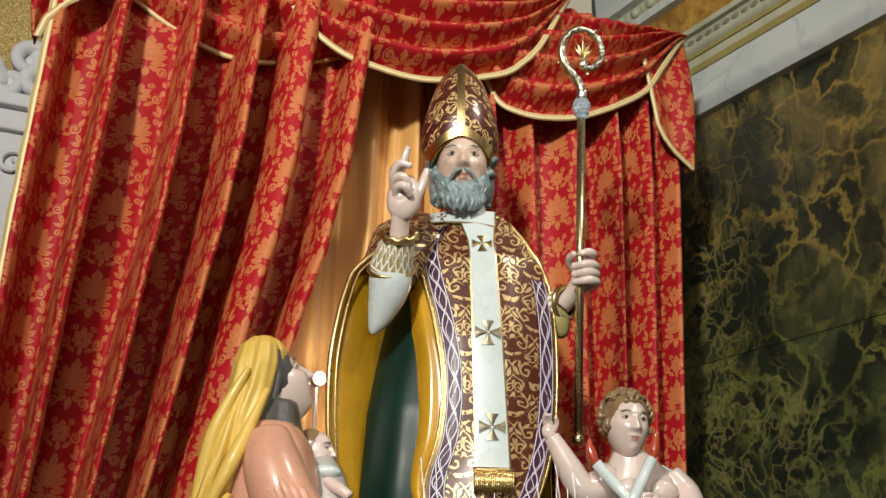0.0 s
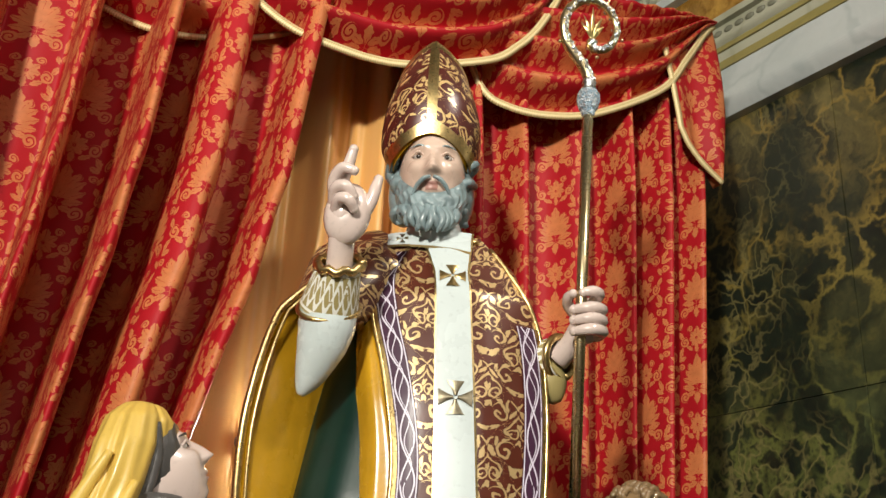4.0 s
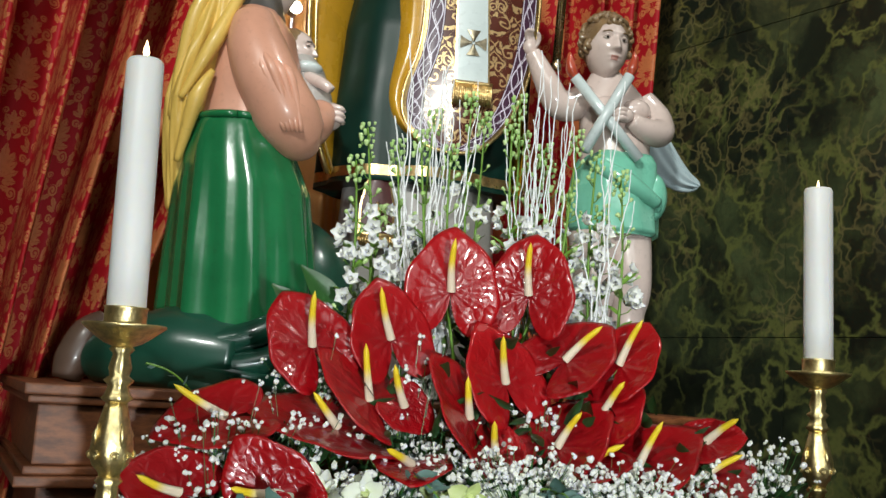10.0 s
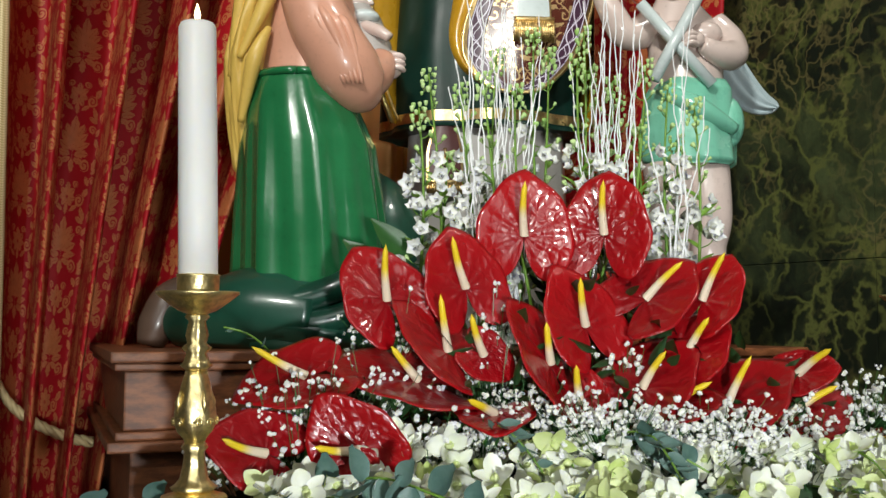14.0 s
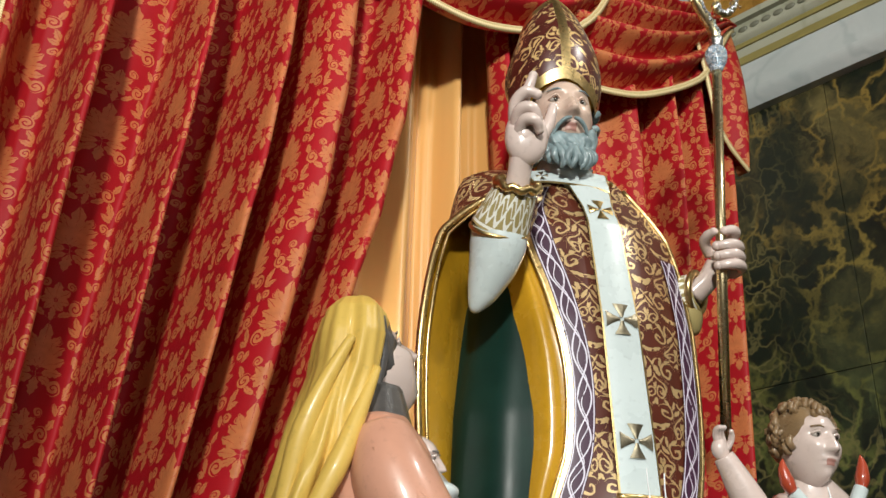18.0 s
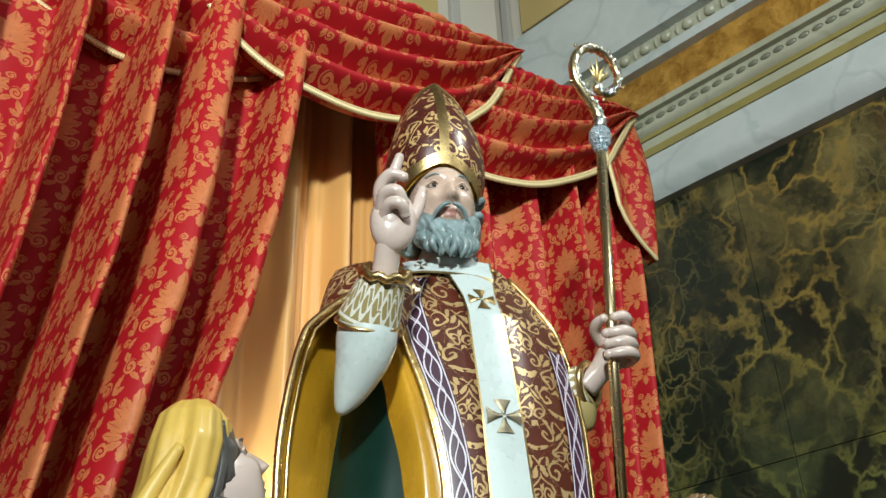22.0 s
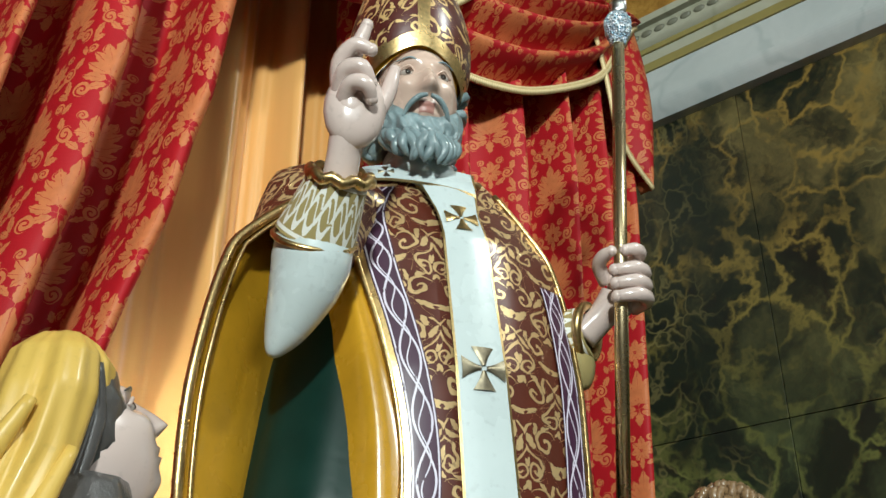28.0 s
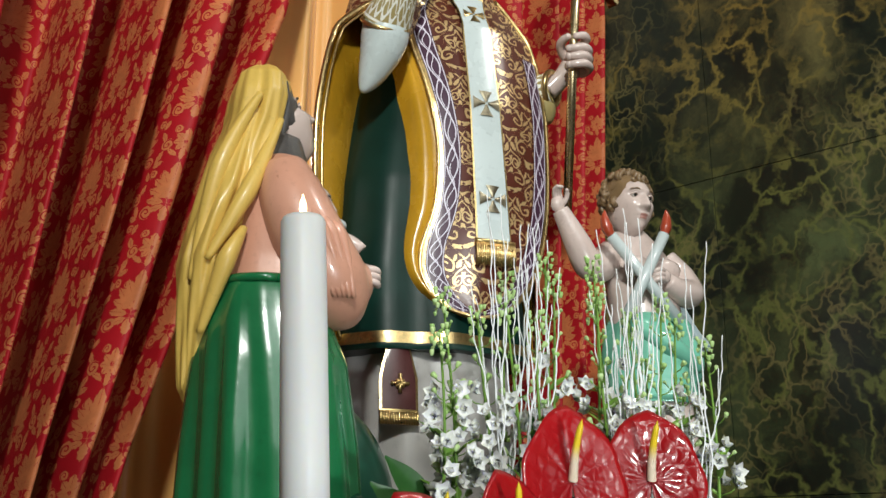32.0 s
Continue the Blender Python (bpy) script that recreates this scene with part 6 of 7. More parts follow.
def candlestick():
    thing = tagged(new("candlestick"), "polished gilt candlestick with scrolled three-footed base", "candlestick", group="altar candlesticks")

    def turned(name, prof, lobes=None, n=36):
        bm = bmesh.new()
        lathe(bm, prof, None, n, lobes)
        return part(name, bm, GOLD, thing, smooth=True)

    turned("drip_pan", [(0.014, 0.350), (0.024, 0.354), (0.036, 0.362), (0.049, 0.372), (0.054, 0.376), (0.0535, 0.379), (0.046, 0.378), (0.030, 0.372), (0.012, 0.371)], lambda a, z: 1 + 0.02 * math.sin(14 * a) * (z < 0.37))
    turned("socket", [(0.0275, 0.3715), (0.0282, 0.374), (0.0272, 0.378), (0.0272, 0.398), (0.0285, 0.401), (0.026, 0.4015)])
    turned("neck", [(0.012, 0.351), (0.016, 0.346), (0.0105, 0.340), (0.0145, 0.322), (0.012, 0.312), (0.019, 0.306), (0.0125, 0.299), (0.016, 0.288), (0.0205, 0.283), (0.013, 0.277)], lambda a, z: 1 + 0.04 * math.sin(8 * a))
    turned("baluster", [(0.013, 0.2775), (0.015, 0.268), (0.020, 0.250), (0.0255, 0.228), (0.0265, 0.212), (0.022, 0.198), (0.015, 0.190), (0.013, 0.184)], lambda a, z: 1 + 0.07 * math.sin(6 * a + 90 * z) * math.sin(40 * z))
    for k in range(4):
        a = k * math.pi / 2 + 0.5
        o, e = Vector((math.cos(a), math.sin(a), 0)), Vector((-math.sin(a), math.cos(a), 0))
        bm = bmesh.new()
        for t in (-1, 1):
            tube(bm, [o * (0.0255 + 0.001 * q) + e * t * (0.008 + 0.006 * (1 - 0.8 * q) * math.cos(8 * q)) + Vector((0, 0, 0.211 + 0.006 * (1 - 0.8 * q) * math.sin(8 * q))) for q in lin(0, 1, 16)], 0.0018, 5)
        tube(bm, [o * r + Vector((0, 0, z)) for r, z in ((0.024, 0.222), (0.0245, 0.236), (0.0205, 0.252))], [0.0022, 0.0045, 0.001], 6)
        part("acanthus_relief", bm, GOLD, thing, smooth=True)
    turned("stem", [(0.013, 0.1845), (0.017, 0.178), (0.0125, 0.172), (0.0145, 0.155), (0.018, 0.138), (0.024, 0.131), (0.030, 0.127), (0.022, 0.121)], lambda a, z: 1 + 0.04 * math.sin(9 * a))
    turned("collar", [(0.024, 0.1215), (0.041, 0.116), (0.043, 0.110), (0.034, 0.106), (0.048, 0.099), (0.047, 0.094), (0.036, 0.088)], lambda a, z: 1 + 0.05 * math.sin(3 * a))
    turned("base_body", [(0.036, 0.105), (0.047, 0.097), (0.049, 0.091), (0.040, 0.084), (0.042, 0.068), (0.050, 0.056), (0.060, 0.046), (0.056, 0.038), (0.022, 0.028)], lambda a, z: 1 + 0.14 * math.cos(3 * (a + 2.25)) * (0.095 - z) / 0.06)
    for k in range(3):
        a = 2 * math.pi * k / 3 - 2.25
        out, up = Vector((math.cos(a), math.sin(a), 0)), Vector((0, 0, 1))
        across = Vector((-math.sin(a), math.cos(a), 0))
        bm = bmesh.new()
        volute = [out * (0.067 + 0.023 * (1 - t * 0.75) * math.cos(1.5 + 9 * t)) + up * (0.056 + 0.023 * (1 - t * 0.75) * math.sin(1.5 + 9 * t)) for t in lin(0, 1, 30)]
        tube(bm, volute[::-1] + spline([volute[0], out * 0.074 + up * 0.036, out * 0.064 + up * 0.024, out * 0.070 + up * 0.012, out * 0.084 + up * 0.005], 10)[1:], [0.006] * 8 + [0.012] * 22 + [0.013, 0.012, 0.011, 0.010, 0.0095, 0.010, 0.0105, 0.011, 0.009], 10)
        for side in (-1, 1):
            tube(bm, [out * (0.067 + 0.015 * (1 - t * 0.8) * math.cos(9 * t)) + up * (0.056 + 0.015 * (1 - t * 0.8) * math.sin(9 * t)) + across * 0.012 * side for t in lin(0, 1, 22)], 0.0028, 6)
            tube(bm, spline([out * 0.040 + up * 0.098 + across * 0.016 * side, out * 0.050 + up * 0.084 + across * 0.018 * side, out * 0.060 + up * 0.078 + across * 0.012 * side], 10), 0.0040, 6)
        box(bm, (-0.020, -0.014, 0), (0.018, 0.014, 0.007), Matrix.Translation(out * 0.080) @ Matrix.Rotation(a, 4, "Z"), 0.002)
        part("foot", bm, GOLD, thing, smooth=True)
    for k in range(3):
        a = 2 * math.pi * k / 3 - 2.25 + math.pi / 3
        bm = bmesh.new()
        blob(bm, Matrix.Translation((0.047 * math.cos(a), 0.047 * math.sin(a), 0.050)) @ Matrix.Diagonal((0.012, 0.012, 0.018, 1)), n=10, shape=lambda d: 1 + 0.15 * math.sin(9 * d.z))
        for t in (-1, 1):
            face_on = Vector((math.cos(a), math.sin(a), 0))
            beside = Vector((-math.sin(a), math.cos(a), 0))
            tube(bm, [face_on * 0.046 + beside * t * (0.016 + 0.009 * (1 - 0.8 * q) * math.cos(8 * q)) + Vector((0, 0, 0.068 + 0.009 * (1 - 0.8 * q) * math.sin(8 * q))) for q in lin(0, 1, 18)], 0.0026, 6)
        part("mask_ornament", bm, GOLD, thing, smooth=True)
    return thing


def candle(lit):
    thing = tagged(new("candle"), "tall white wax candle with a burning flame" if lit else "tall white wax candle with a tiny flame", "candle", group="altar candles")
    bm = bmesh.new()
    lathe(bm, [(0.0262, 0.0), (0.0264, 0.1), (0.0262, 0.25), (0.0258, 0.347), (0.0235, 0.352), (0.012, 0.347), (0.004, 0.345)], None, 40, lambda a, z: 1 + 0.006 * math.sin(3 * a + 9 * z))
    part("wax", bm, WAX, thing, smooth=True)
    bm = bmesh.new()
    tube(bm, [(0, 0, 0.345), (0.001, 0, 0.355), (0.0025, 0, 0.361)], 0.0016, 6)
    part("wick", bm, WICK, thing)
    bm = bmesh.new()
    k = 0.8 if lit else 0.4
    lathe(bm, [(0.001, 0.355), (0.0042 * k, 0.355 + 0.005 * k), (0.0058 * k, 0.355 + 0.011 * k), (0.0045 * k, 0.355 + 0.020 * k), (0.0018 * k, 0.355 + 0.029 * k), (0.0003, 0.355 + 0.034 * k)], None, 14)
    part("flame", bm, FLAME, thing, "small yellow-white flame", smooth=True)
    return thing


TOP_Z = 0.9935
stick = candlestick()
stick.matrix_basis = pose(-0.600, 1.872, TOP_Z, 0, 0, 8) @ Matrix.Scale(1.03, 4)
second = copy_thing(stick, pose(0.582, 2.205, TOP_Z, 0, 0, -20) @ Matrix.Scale(1.03, 4))
lit = candle(True)
lit.matrix_basis = pose(-0.600, 1.872, TOP_Z + 0.394, -3.4, -2.0, 0) @ Matrix.Diagonal((1, 1, 1.05, 1))
dim = candle(False)
dim.matrix_basis = pose(0.582, 2.205, TOP_Z + 0.394, -0.5, -0.4, 0)

# A small spotlight behind the kneeling figure.
spot = tagged(new("spotlight"), "small metal spotlight shining on a thin stand behind the statues", "spotlight")
where = on_curtain(-0.455, 2.370, 0.012)
SM = Matrix.Translation(where) @ Matrix((D, Vector((0, 0, 1)), N)).transposed().to_4x4()
STEEL = metal("grey_lamp_metal", (0.45, 0.45, 0.46), 0.35, 30.0, 0.05)
bm = bmesh.new()
lathe(bm, [(0.010, -0.03), (0.017, -0.026), (0.019, 0.0), (0.020, 0.012), (0.0175, 0.0125), (0.016, 0.004)], SM, 24)
part("housing", bm, STEEL, spot, smooth=True)
GLOW = bpy.data.materials.new("led_lens")
GLOW.use_nodes = True
GLOW.node_tree.nodes["Principled BSDF"].inputs["Emission Color"].default_value = (0.80, 0.92, 1.0, 1)
GLOW.node_tree.nodes["Principled BSDF"].inputs["Emission Strength"].default_value = 160.0
bm = bmesh.new()
lathe(bm, [(0.0155, 0.0045), (0.015, 0.008), (0.006, 0.010)], SM, 20)
part("lens", bm, GLOW, spot, "glowing white lens")
bm = bmesh.new()
tube(bm, [where - N * 0.02 - Vector((0, 0, 0.016)), where - N * 0.02 + Vector((0, 0, 0.02 - where.z))], 0.005, 10)
part("stand", bm, STEEL, spot)
lamp("spotlight_glow", "POINT", where + N * 0.035, where + N, 2.6, (0.85, 0.94, 1.0), 0.02)

# ---- the flower arrangement ----
def petal_mat(name, colour, other, rough=0.4, scale=60.0, sub=0.15, coat=0.0, bump=0.2):
    m = Mat(name, rough, Subsurface_Weight=sub, Subsurface_Radius=(0.01, 0.01, 0.005), Coat_Weight=coat, Coat_Roughness=0.08)
    p = m.place()
    n = m.noise(p, scale, 3.0)
    info = m.node("ShaderNodeObjectInfo", 5)
    m.set(Base_Color=m.mix((n * 1.2 + info * 0.5 - 0.35), colour, other))
    m.bump(m.noise(p, scale * 3, 3.0), bump, 0.0015)
    return m.mat


def spathe_mat():
    m = Mat("anthurium_red", 0.28, Coat_Weight=0.45, Coat_Roughness=0.05, Specular_IOR_Level=0.35)
    u, v, _ = m.split(m.uv())
    info = m.node("ShaderNodeObjectInfo", 5)
    warp = m.noise(m.join(u, v, info), 4.0, 2.0, colour=True)
    net = m.cells(m.added(m.join(u * 1.1, v * 0.8, info), m.scaled(warp, 0.16, 0.16, 0.0)), 7.0)
    r = (u * u + v * v).sqrt()
    veins = (u.abs() * 1.0 < 0.012) * -1.0
    c = m.mix(r.ramp(0.0, 1.0) * 0.6 + info * 0.4, (0.18, 0.002, 0.005), (0.34, 0.003, 0.006))
    m.set(Base_Color=c)
    m.bump(veins * 0.4 + net.ramp(0.0, 0.40) * 0.8 + m.noise(m.join(u, v, info), 2.5, 1.0) * 1.2, 0.28, 0.0045)
    return m.mat


def spadix_mat():
    m = Mat("anthurium_spadix", 0.4)
    u, v, _ = m.split(m.uv())
    c = m.mix(v.ramp(0.30, 0.62), (0.78, 0.66, 0.50), (0.80, 0.58, 0.02))
    m.set(Base_Color=c)
    m.bump(m.cells(m.join(u, v * 4.0, 0.0), 30.0), 0.3, 0.001)
    return m.mat


SPATHE, SPADIX = spathe_mat(), spadix_mat()
STEM = petal_mat("green_stem", (0.10, 0.22, 0.02), (0.19, 0.34, 0.05), 0.4)
DARK_LEAF = petal_mat("dark_leaf", (0.008, 0.030, 0.008), (0.025, 0.075, 0.018), 0.35, coat=0.3)
FERN = petal_mat("fern_green", (0.012, 0.060, 0.010), (0.03, 0.11, 0.02), 0.4)
EUCALYPTUS = petal_mat("blue_grey_leaf", (0.055, 0.125, 0.105), (0.150, 0.245, 0.215), 0.5)
ORCHID = petal_mat("white_orchid", (0.70, 0.74, 0.58), (0.84, 0.86, 0.80), 0.45, 30.0, 0.25)
ORCHID_GREEN = petal_mat("green_white_orchid", (0.46, 0.58, 0.16), (0.72, 0.76, 0.46), 0.45, 30.0, 0.25)
BUD = petal_mat("pale_green_bud", (0.42, 0.56, 0.10), (0.66, 0.74, 0.34), 0.45)
STOCK_BUD = petal_mat("stock_bud_green", (0.24, 0.46, 0.09), (0.62, 0.76, 0.38), 0.45)
WHITE_PETAL = petal_mat("white_petal", (0.68, 0.70, 0.66), (0.86, 0.86, 0.84), 0.5, 40.0, 0.25)
TWIG = painted("white_sprayed_twig", (0.86, 0.87, 0.88), 0.5, 0.04, 0.0)

HEART = [(0, 1.03), (6, 0.985), (14, 0.92), (24, 0.855), (36, 0.79), (50, 0.74), (64, 0.71), (80, 0.70), (96, 0.715), (112, 0.75), (126, 0.79), (138, 0.815), (148, 0.80), (156, 0.73), (163, 0.58), (169, 0.40), (175, 0.20), (180, 0.04)]


def anthurium(x, y, z, tx, ty, tz, sx, sz, half, seed):
    thing = tagged(new("anthurium"), "glossy red anthurium with a yellow-tipped spadix", "flower", group="red anthuriums")
    base, tip = Vector((x, y, z)), Vector((tx, ty, tz))
    toward = Vector((-0.10, -1.0, 0.05)).normalized()
    rnd = random.Random(seed)
    tip, half = tip * 1.07, half * 1.07
    long = tip.length
    if half > 0.74 * long:
        true = half / 0.74
        tip = (tip.normalized() * long + toward * math.sqrt(max(0, true * true - long * long)))
        long = true
    ya = tip.normalized()
    na = (toward - ya * toward.dot(ya)).normalized()
    if half < 0.70 * long:
        turn = math.acos(max(0.25, half / (0.74 * long)))
        na = Matrix.Rotation(-turn if ya.x > 0 else turn, 3, ya) @ na
        if na.z < -0.2:
            na = Matrix.Rotation(2 * (turn if ya.x > 0 else -turn), 3, ya) @ na
    xa = ya.cross(na).normalized()

    def blade(u, v):
        a = (u * 2 - 1) * 180
        r = curve_at(HEART, abs(a)) * v * (1 + 0.025 * math.sin(a * 0.11 + seed))
        q = radians(a)
        px, py = r * math.sin(q), r * math.cos(q)
        lobes = max(0, -py)
        lift = 0.16 * abs(px) ** 1.5 - 0.10 * r * r + 0.32 * lobes * abs(px) + 0.02 * math.sin(9 * r + 3 * abs(px)) * r
        lift += 0.06 * (1 - abs(math.sin(6 * q))) * r * (1 - r)
        p = base + (xa * px + ya * py + na * lift) * long
        return p, (px, py)

    sheet("spathe", blade, 81, 14, SPATHE, thing, 0.0012)
    sp = Vector((sx, -0.035, sz))
    ln = max(0.075, min(0.10, sp.length))
    sd = (sp.normalized() + na * 0.18).normalized()
    bend = na.cross(sd) * 0.004

    def spike(u, v):
        r = (0.0078 - 0.0036 * v) * (1.0 if v < 0.93 else 0.55 if v < 0.99 else 0.05)
        side = sd.orthogonal().normalized()
        q = 2 * math.pi * u
        return base + na * 0.003 + sd * ln * v + bend * math.sin(3 * v) + (side * math.cos(q) + sd.cross(side) * math.sin(q)) * r, (u, v)

    sheet("spadix", spike, 13, 16, SPADIX, thing)
    bm = bmesh.new()
    tube(bm, spline([base - na * 0.001, base - na * 0.03 + Vector((0, 0.01, -0.03)), Vector((lerp(x, 0.0, 0.25), y + 0.06, max(1.06, z - 0.16))), Vector((lerp(x, 0.0, 0.45), y + 0.05, 1.045))], 12), 0.003, 7)
    part("stem", bm, STEM, thing, smooth=True)
    return thing


for n, row in enumerate((
    (-0.106, 2.225, 1.495, 0.005, 0.015, 0.111, -0.003, 0.100, 0.079), (0.036, 2.227, 1.499, 0.011, 0.015, 0.109, -0.004, 0.098, 0.077),
    (-0.344, 2.177, 1.380, -0.051, 0.015, 0.087, -0.008, 0.095, 0.068), (-0.212, 2.186, 1.402, -0.023, 0.015, 0.099, -0.034, 0.086, 0.068),
    (-0.245, 2.142, 1.296, -0.074, 0.015, 0.082, -0.030, 0.101, 0.044), (-0.014, 2.160, 1.339, -0.038, 0.015, 0.096, -0.025, 0.081, 0.066),
    (0.096, 2.179, 1.384, 0.080, 0.015, 0.067, 0.062, 0.056, 0.062), (0.194, 2.178, 1.383, 0.050, 0.015, 0.079, 0.038, 0.077, 0.052),
    (-0.078, 2.134, 1.277, -0.053, 0.015, 0.106, -0.025, 0.067, 0.046), (0.155, 2.141, 1.294, 0.059, 0.015, 0.064, 0.032, 0.057, 0.052),
    (0.073, 2.118, 1.239, 0.077, 0.015, 0.077, 0.037, 0.057, 0.060), (0.208, 2.106, 1.211, 0.099, 0.015, 0.072, 0.038, 0.078, 0.058),
    (0.309, 2.100, 1.197, 0.102, 0.015, 0.034, 0.070, 0.040, 0.056), (0.096, 2.103, 1.203, 0.089, -0.035, 0.027, 0.083, 0.033, 0.030),
    (0.337, 2.127, 1.261, 0.050, -0.035, 0.014, 0.029, 0.025, 0.034), (-0.294, 2.122, 1.249, -0.129, -0.035, 0.029, -0.053, 0.048, 0.042),
    (-0.386, 1.965, 1.160, -0.055, -0.010, 0.070, -0.063, 0.014, 0.064), (-0.469, 2.076, 1.258, -0.095, -0.035, -0.021, -0.089, 0.037, 0.052),
    (-0.520, 1.990, 1.152, -0.075, -0.035, 0.030, -0.065, 0.023, 0.056), (-0.178, 2.052, 1.202, -0.004, -0.035, -0.021, -0.031, 0.008, 0.063),
    (-0.030, 2.120, 1.215, 0.030, -0.030, -0.050, -0.010, 0.060, 0.050), (-0.185, 2.150, 1.290, 0.050, 0.000, -0.030, -0.030, 0.070, 0.040),
    (0.430, 2.130, 1.150, 0.080, -0.010, -0.020, 0.080, -0.008, 0.045))):
    anthurium(*row, seed=n + 3)


def shared(name, bm, mats):
    me = bpy.data.meshes.new(name)
    bmesh.ops.recalc_face_normals(bm, faces=bm.faces[:])
    for f in bm.faces:
        f.smooth = True
    bm.to_mesh(me)
    bm.free()
    for m in mats if isinstance(mats, (list, tuple)) else [mats]:
        me.materials.append(m)
    return me


def piece(name, me, parent, m):
    ob = new(name, me)
    ob.parent = parent
    ob.matrix_basis = m
    return ob


def petal(bm, long, wide, lift, m, slot=0, tip=0.5, n=5, end=0.08, full=0.9):
    """A cupped petal from the origin along y."""
    grid = []
    for j in range(n + 1):
        t = j / n
        w = wide * max(0.12, math.sin(math.pi * (0.08 + 0.92 * t) ** tip)) ** full if t < 1 else wide * end
        grid.append([bm.verts.new(m @ Vector((w * s, long * t, lift * 0.10 * t * t * long + 0.30 * s * s * w))) for s in (-1, -0.5, 0, 0.5, 1)])
    for a, b in zip(grid, grid[1:]):
        for i in range(4):
            bm.faces.new((a[i], a[i + 1], b[i + 1], b[i])).material_index = slot


def turned(rnd, aim, spread=0.5):
    """A turn that points +z roughly along aim."""
    d = (Vector(aim) + Vector((rnd.uniform(-1, 1), rnd.uniform(-1, 1), rnd.uniform(-1, 1))) * spread).normalized()
    return d.to_track_quat("Z", "Y").to_matrix().to_4x4() @ Matrix.Rotation(rnd.uniform(0, 6.28), 4, "Z")


# Orchid blossoms, three shapes shared by all sprays.
BLOSSOMS = []
for k in range(4):
    bm = bmesh.new()
    rnd = random.Random(k)
    for i in range(5):
        a = 2 * math.pi * i / 5 + rnd.uniform(-0.12, 0.12)
        m = Matrix.Rotation(a, 4, "Z") @ Matrix.Rotation(radians(rnd.uniform(8, 30) + 12 * (k % 3)), 4, "X")
        petal(bm, rnd.uniform(0.029, 0.035), rnd.uniform(0.0125, 0.0145) if i in (1, 4) else 0.0092, rnd.uniform(-3, 3), m, 0, 1.3 if i in (1, 4) else 1.05, 9, 0.22, 0.62)
    m = Matrix.Rotation(radians(55), 4, "X")
    petal(bm, 0.018, 0.009, 4.0, m, 1)
    blob(bm, Matrix.Translation((0, 0.001, 0.004)) @ Matrix.Diagonal((0.0062, 0.0062, 0.0085, 1)), 1, 8)
    BLOSSOMS.append(shared("blossom", bm, [ORCHID if k < 3 else ORCHID_GREEN, ORCHID_GREEN]))
bm = bmesh.new()
blob(bm, Matrix.Diagonal((0.0058, 0.0058, 0.0155, 1)), 0, 10, lambda d: 1 - 0.25 * max(0, d.z))
BUD_MESH = shared("bud", bm, BUD)


def orchid_spray(pts, seed, blossoms, buds):
    rnd = random.Random(seed)
    thing = tagged(new("orchid_spray"), "arching spray of white and greenish orchid blossoms with buds", "flower", group="orchid sprays")
    line = spline(pts, 40)
    bm = bmesh.new()
    tube(bm, line, [0.0028 - 0.0016 * k / 39 for k in range(40)], 6)
    part("stem", bm, STEM, thing, smooth=True)
    total = blossoms + buds
    for k in range(total):
        t = 0.10 + 0.88 * (k + 0.3 * rnd.random()) / total
        p = line[min(39, int(t * 39))]
        off = Vector((rnd.uniform(-1, 1) * 0.024, rnd.uniform(-1.0, 0.1) * 0.020, rnd.uniform(-0.6, 1) * 0.018))
        if k < blossoms:
            piece("blossom", rnd.choice(BLOSSOMS), thing, Matrix.Translation(p + off) @ turned(rnd, (-0.1, -1, 0.15), 0.75) @ Matrix.Scale(rnd.uniform(0.85, 1.2), 4))
        else:
            piece("bud", BUD_MESH, thing, Matrix.Translation(p + off * 0.8) @ turned(rnd, (off.x * 30, -0.4, -0.4), 0.4) @ Matrix.Scale(rnd.uniform(0.7, 1.2) * (1.2 - 0.5 * (k - blossoms) / max(1, buds)), 4))
    return thing


rnd = random.Random(21)
for k in range(38):
    t = k / 37
    x = -0.50 + 1.22 * t + rnd.uniform(-0.02, 0.02)
    back = lerp(1.985, 2.09, t)
    lean = rnd.uniform(-0.05, 0.09)
    front = rnd.uniform(0.0, 0.10)
    orchid_spray([(x, back + 0.02, 1.10 + 0.02 * math.sin(9 * t)), (x + lean * 0.4, back - 0.07, 1.105), (x + lean * 0.8, back - 0.15 - front * 0.4, 1.075), (x + lean * 1.3, back - 0.225 - front * 0.4, 1.01 - front * 0.8)], 40 + k, rnd.choice((6, 7, 8)), rnd.choice((0, 1, 1, 2)))
for k in range(16):
    x = -0.42 + 1.15 * k / 15
    orchid_spray([(x, 2.06, 1.12), (x + 0.02, 2.03, 1.15), (x + 0.04, 1.99, 1.14), (x + 0.05, 1.95, 1.11)], 90 + k, 4, 1)
# Trailing sprays at the left end.
orchid_spray([(-0.40, 1.93, 1.075), (-0.55, 1.83, 1.06), (-0.62, 1.79, 1.01), (-0.72, 1.77, 0.95), (-0.80, 1.77, 0.93)], 7, 2, 8)
orchid_spray([(-0.38, 1.92, 1.07), (-0.44, 1.80, 1.065), (-0.50, 1.765, 1.02), (-0.56, 1.75, 0.95)], 8, 4, 4)
orchid_spray([(-0.58, 1.99, 1.07), (-0.69, 1.90, 1.06), (-0.76, 1.88, 1.01), (-0.84, 1.87, 0.965), (-0.90, 1.87, 0.95)], 9, 0, 9)
orchid_spray([(-0.33, 1.93, 1.08), (-0.36, 1.82, 1.07), (-0.40, 1.76, 1.02), (-0.45, 1.74, 0.97)], 10, 5, 3)

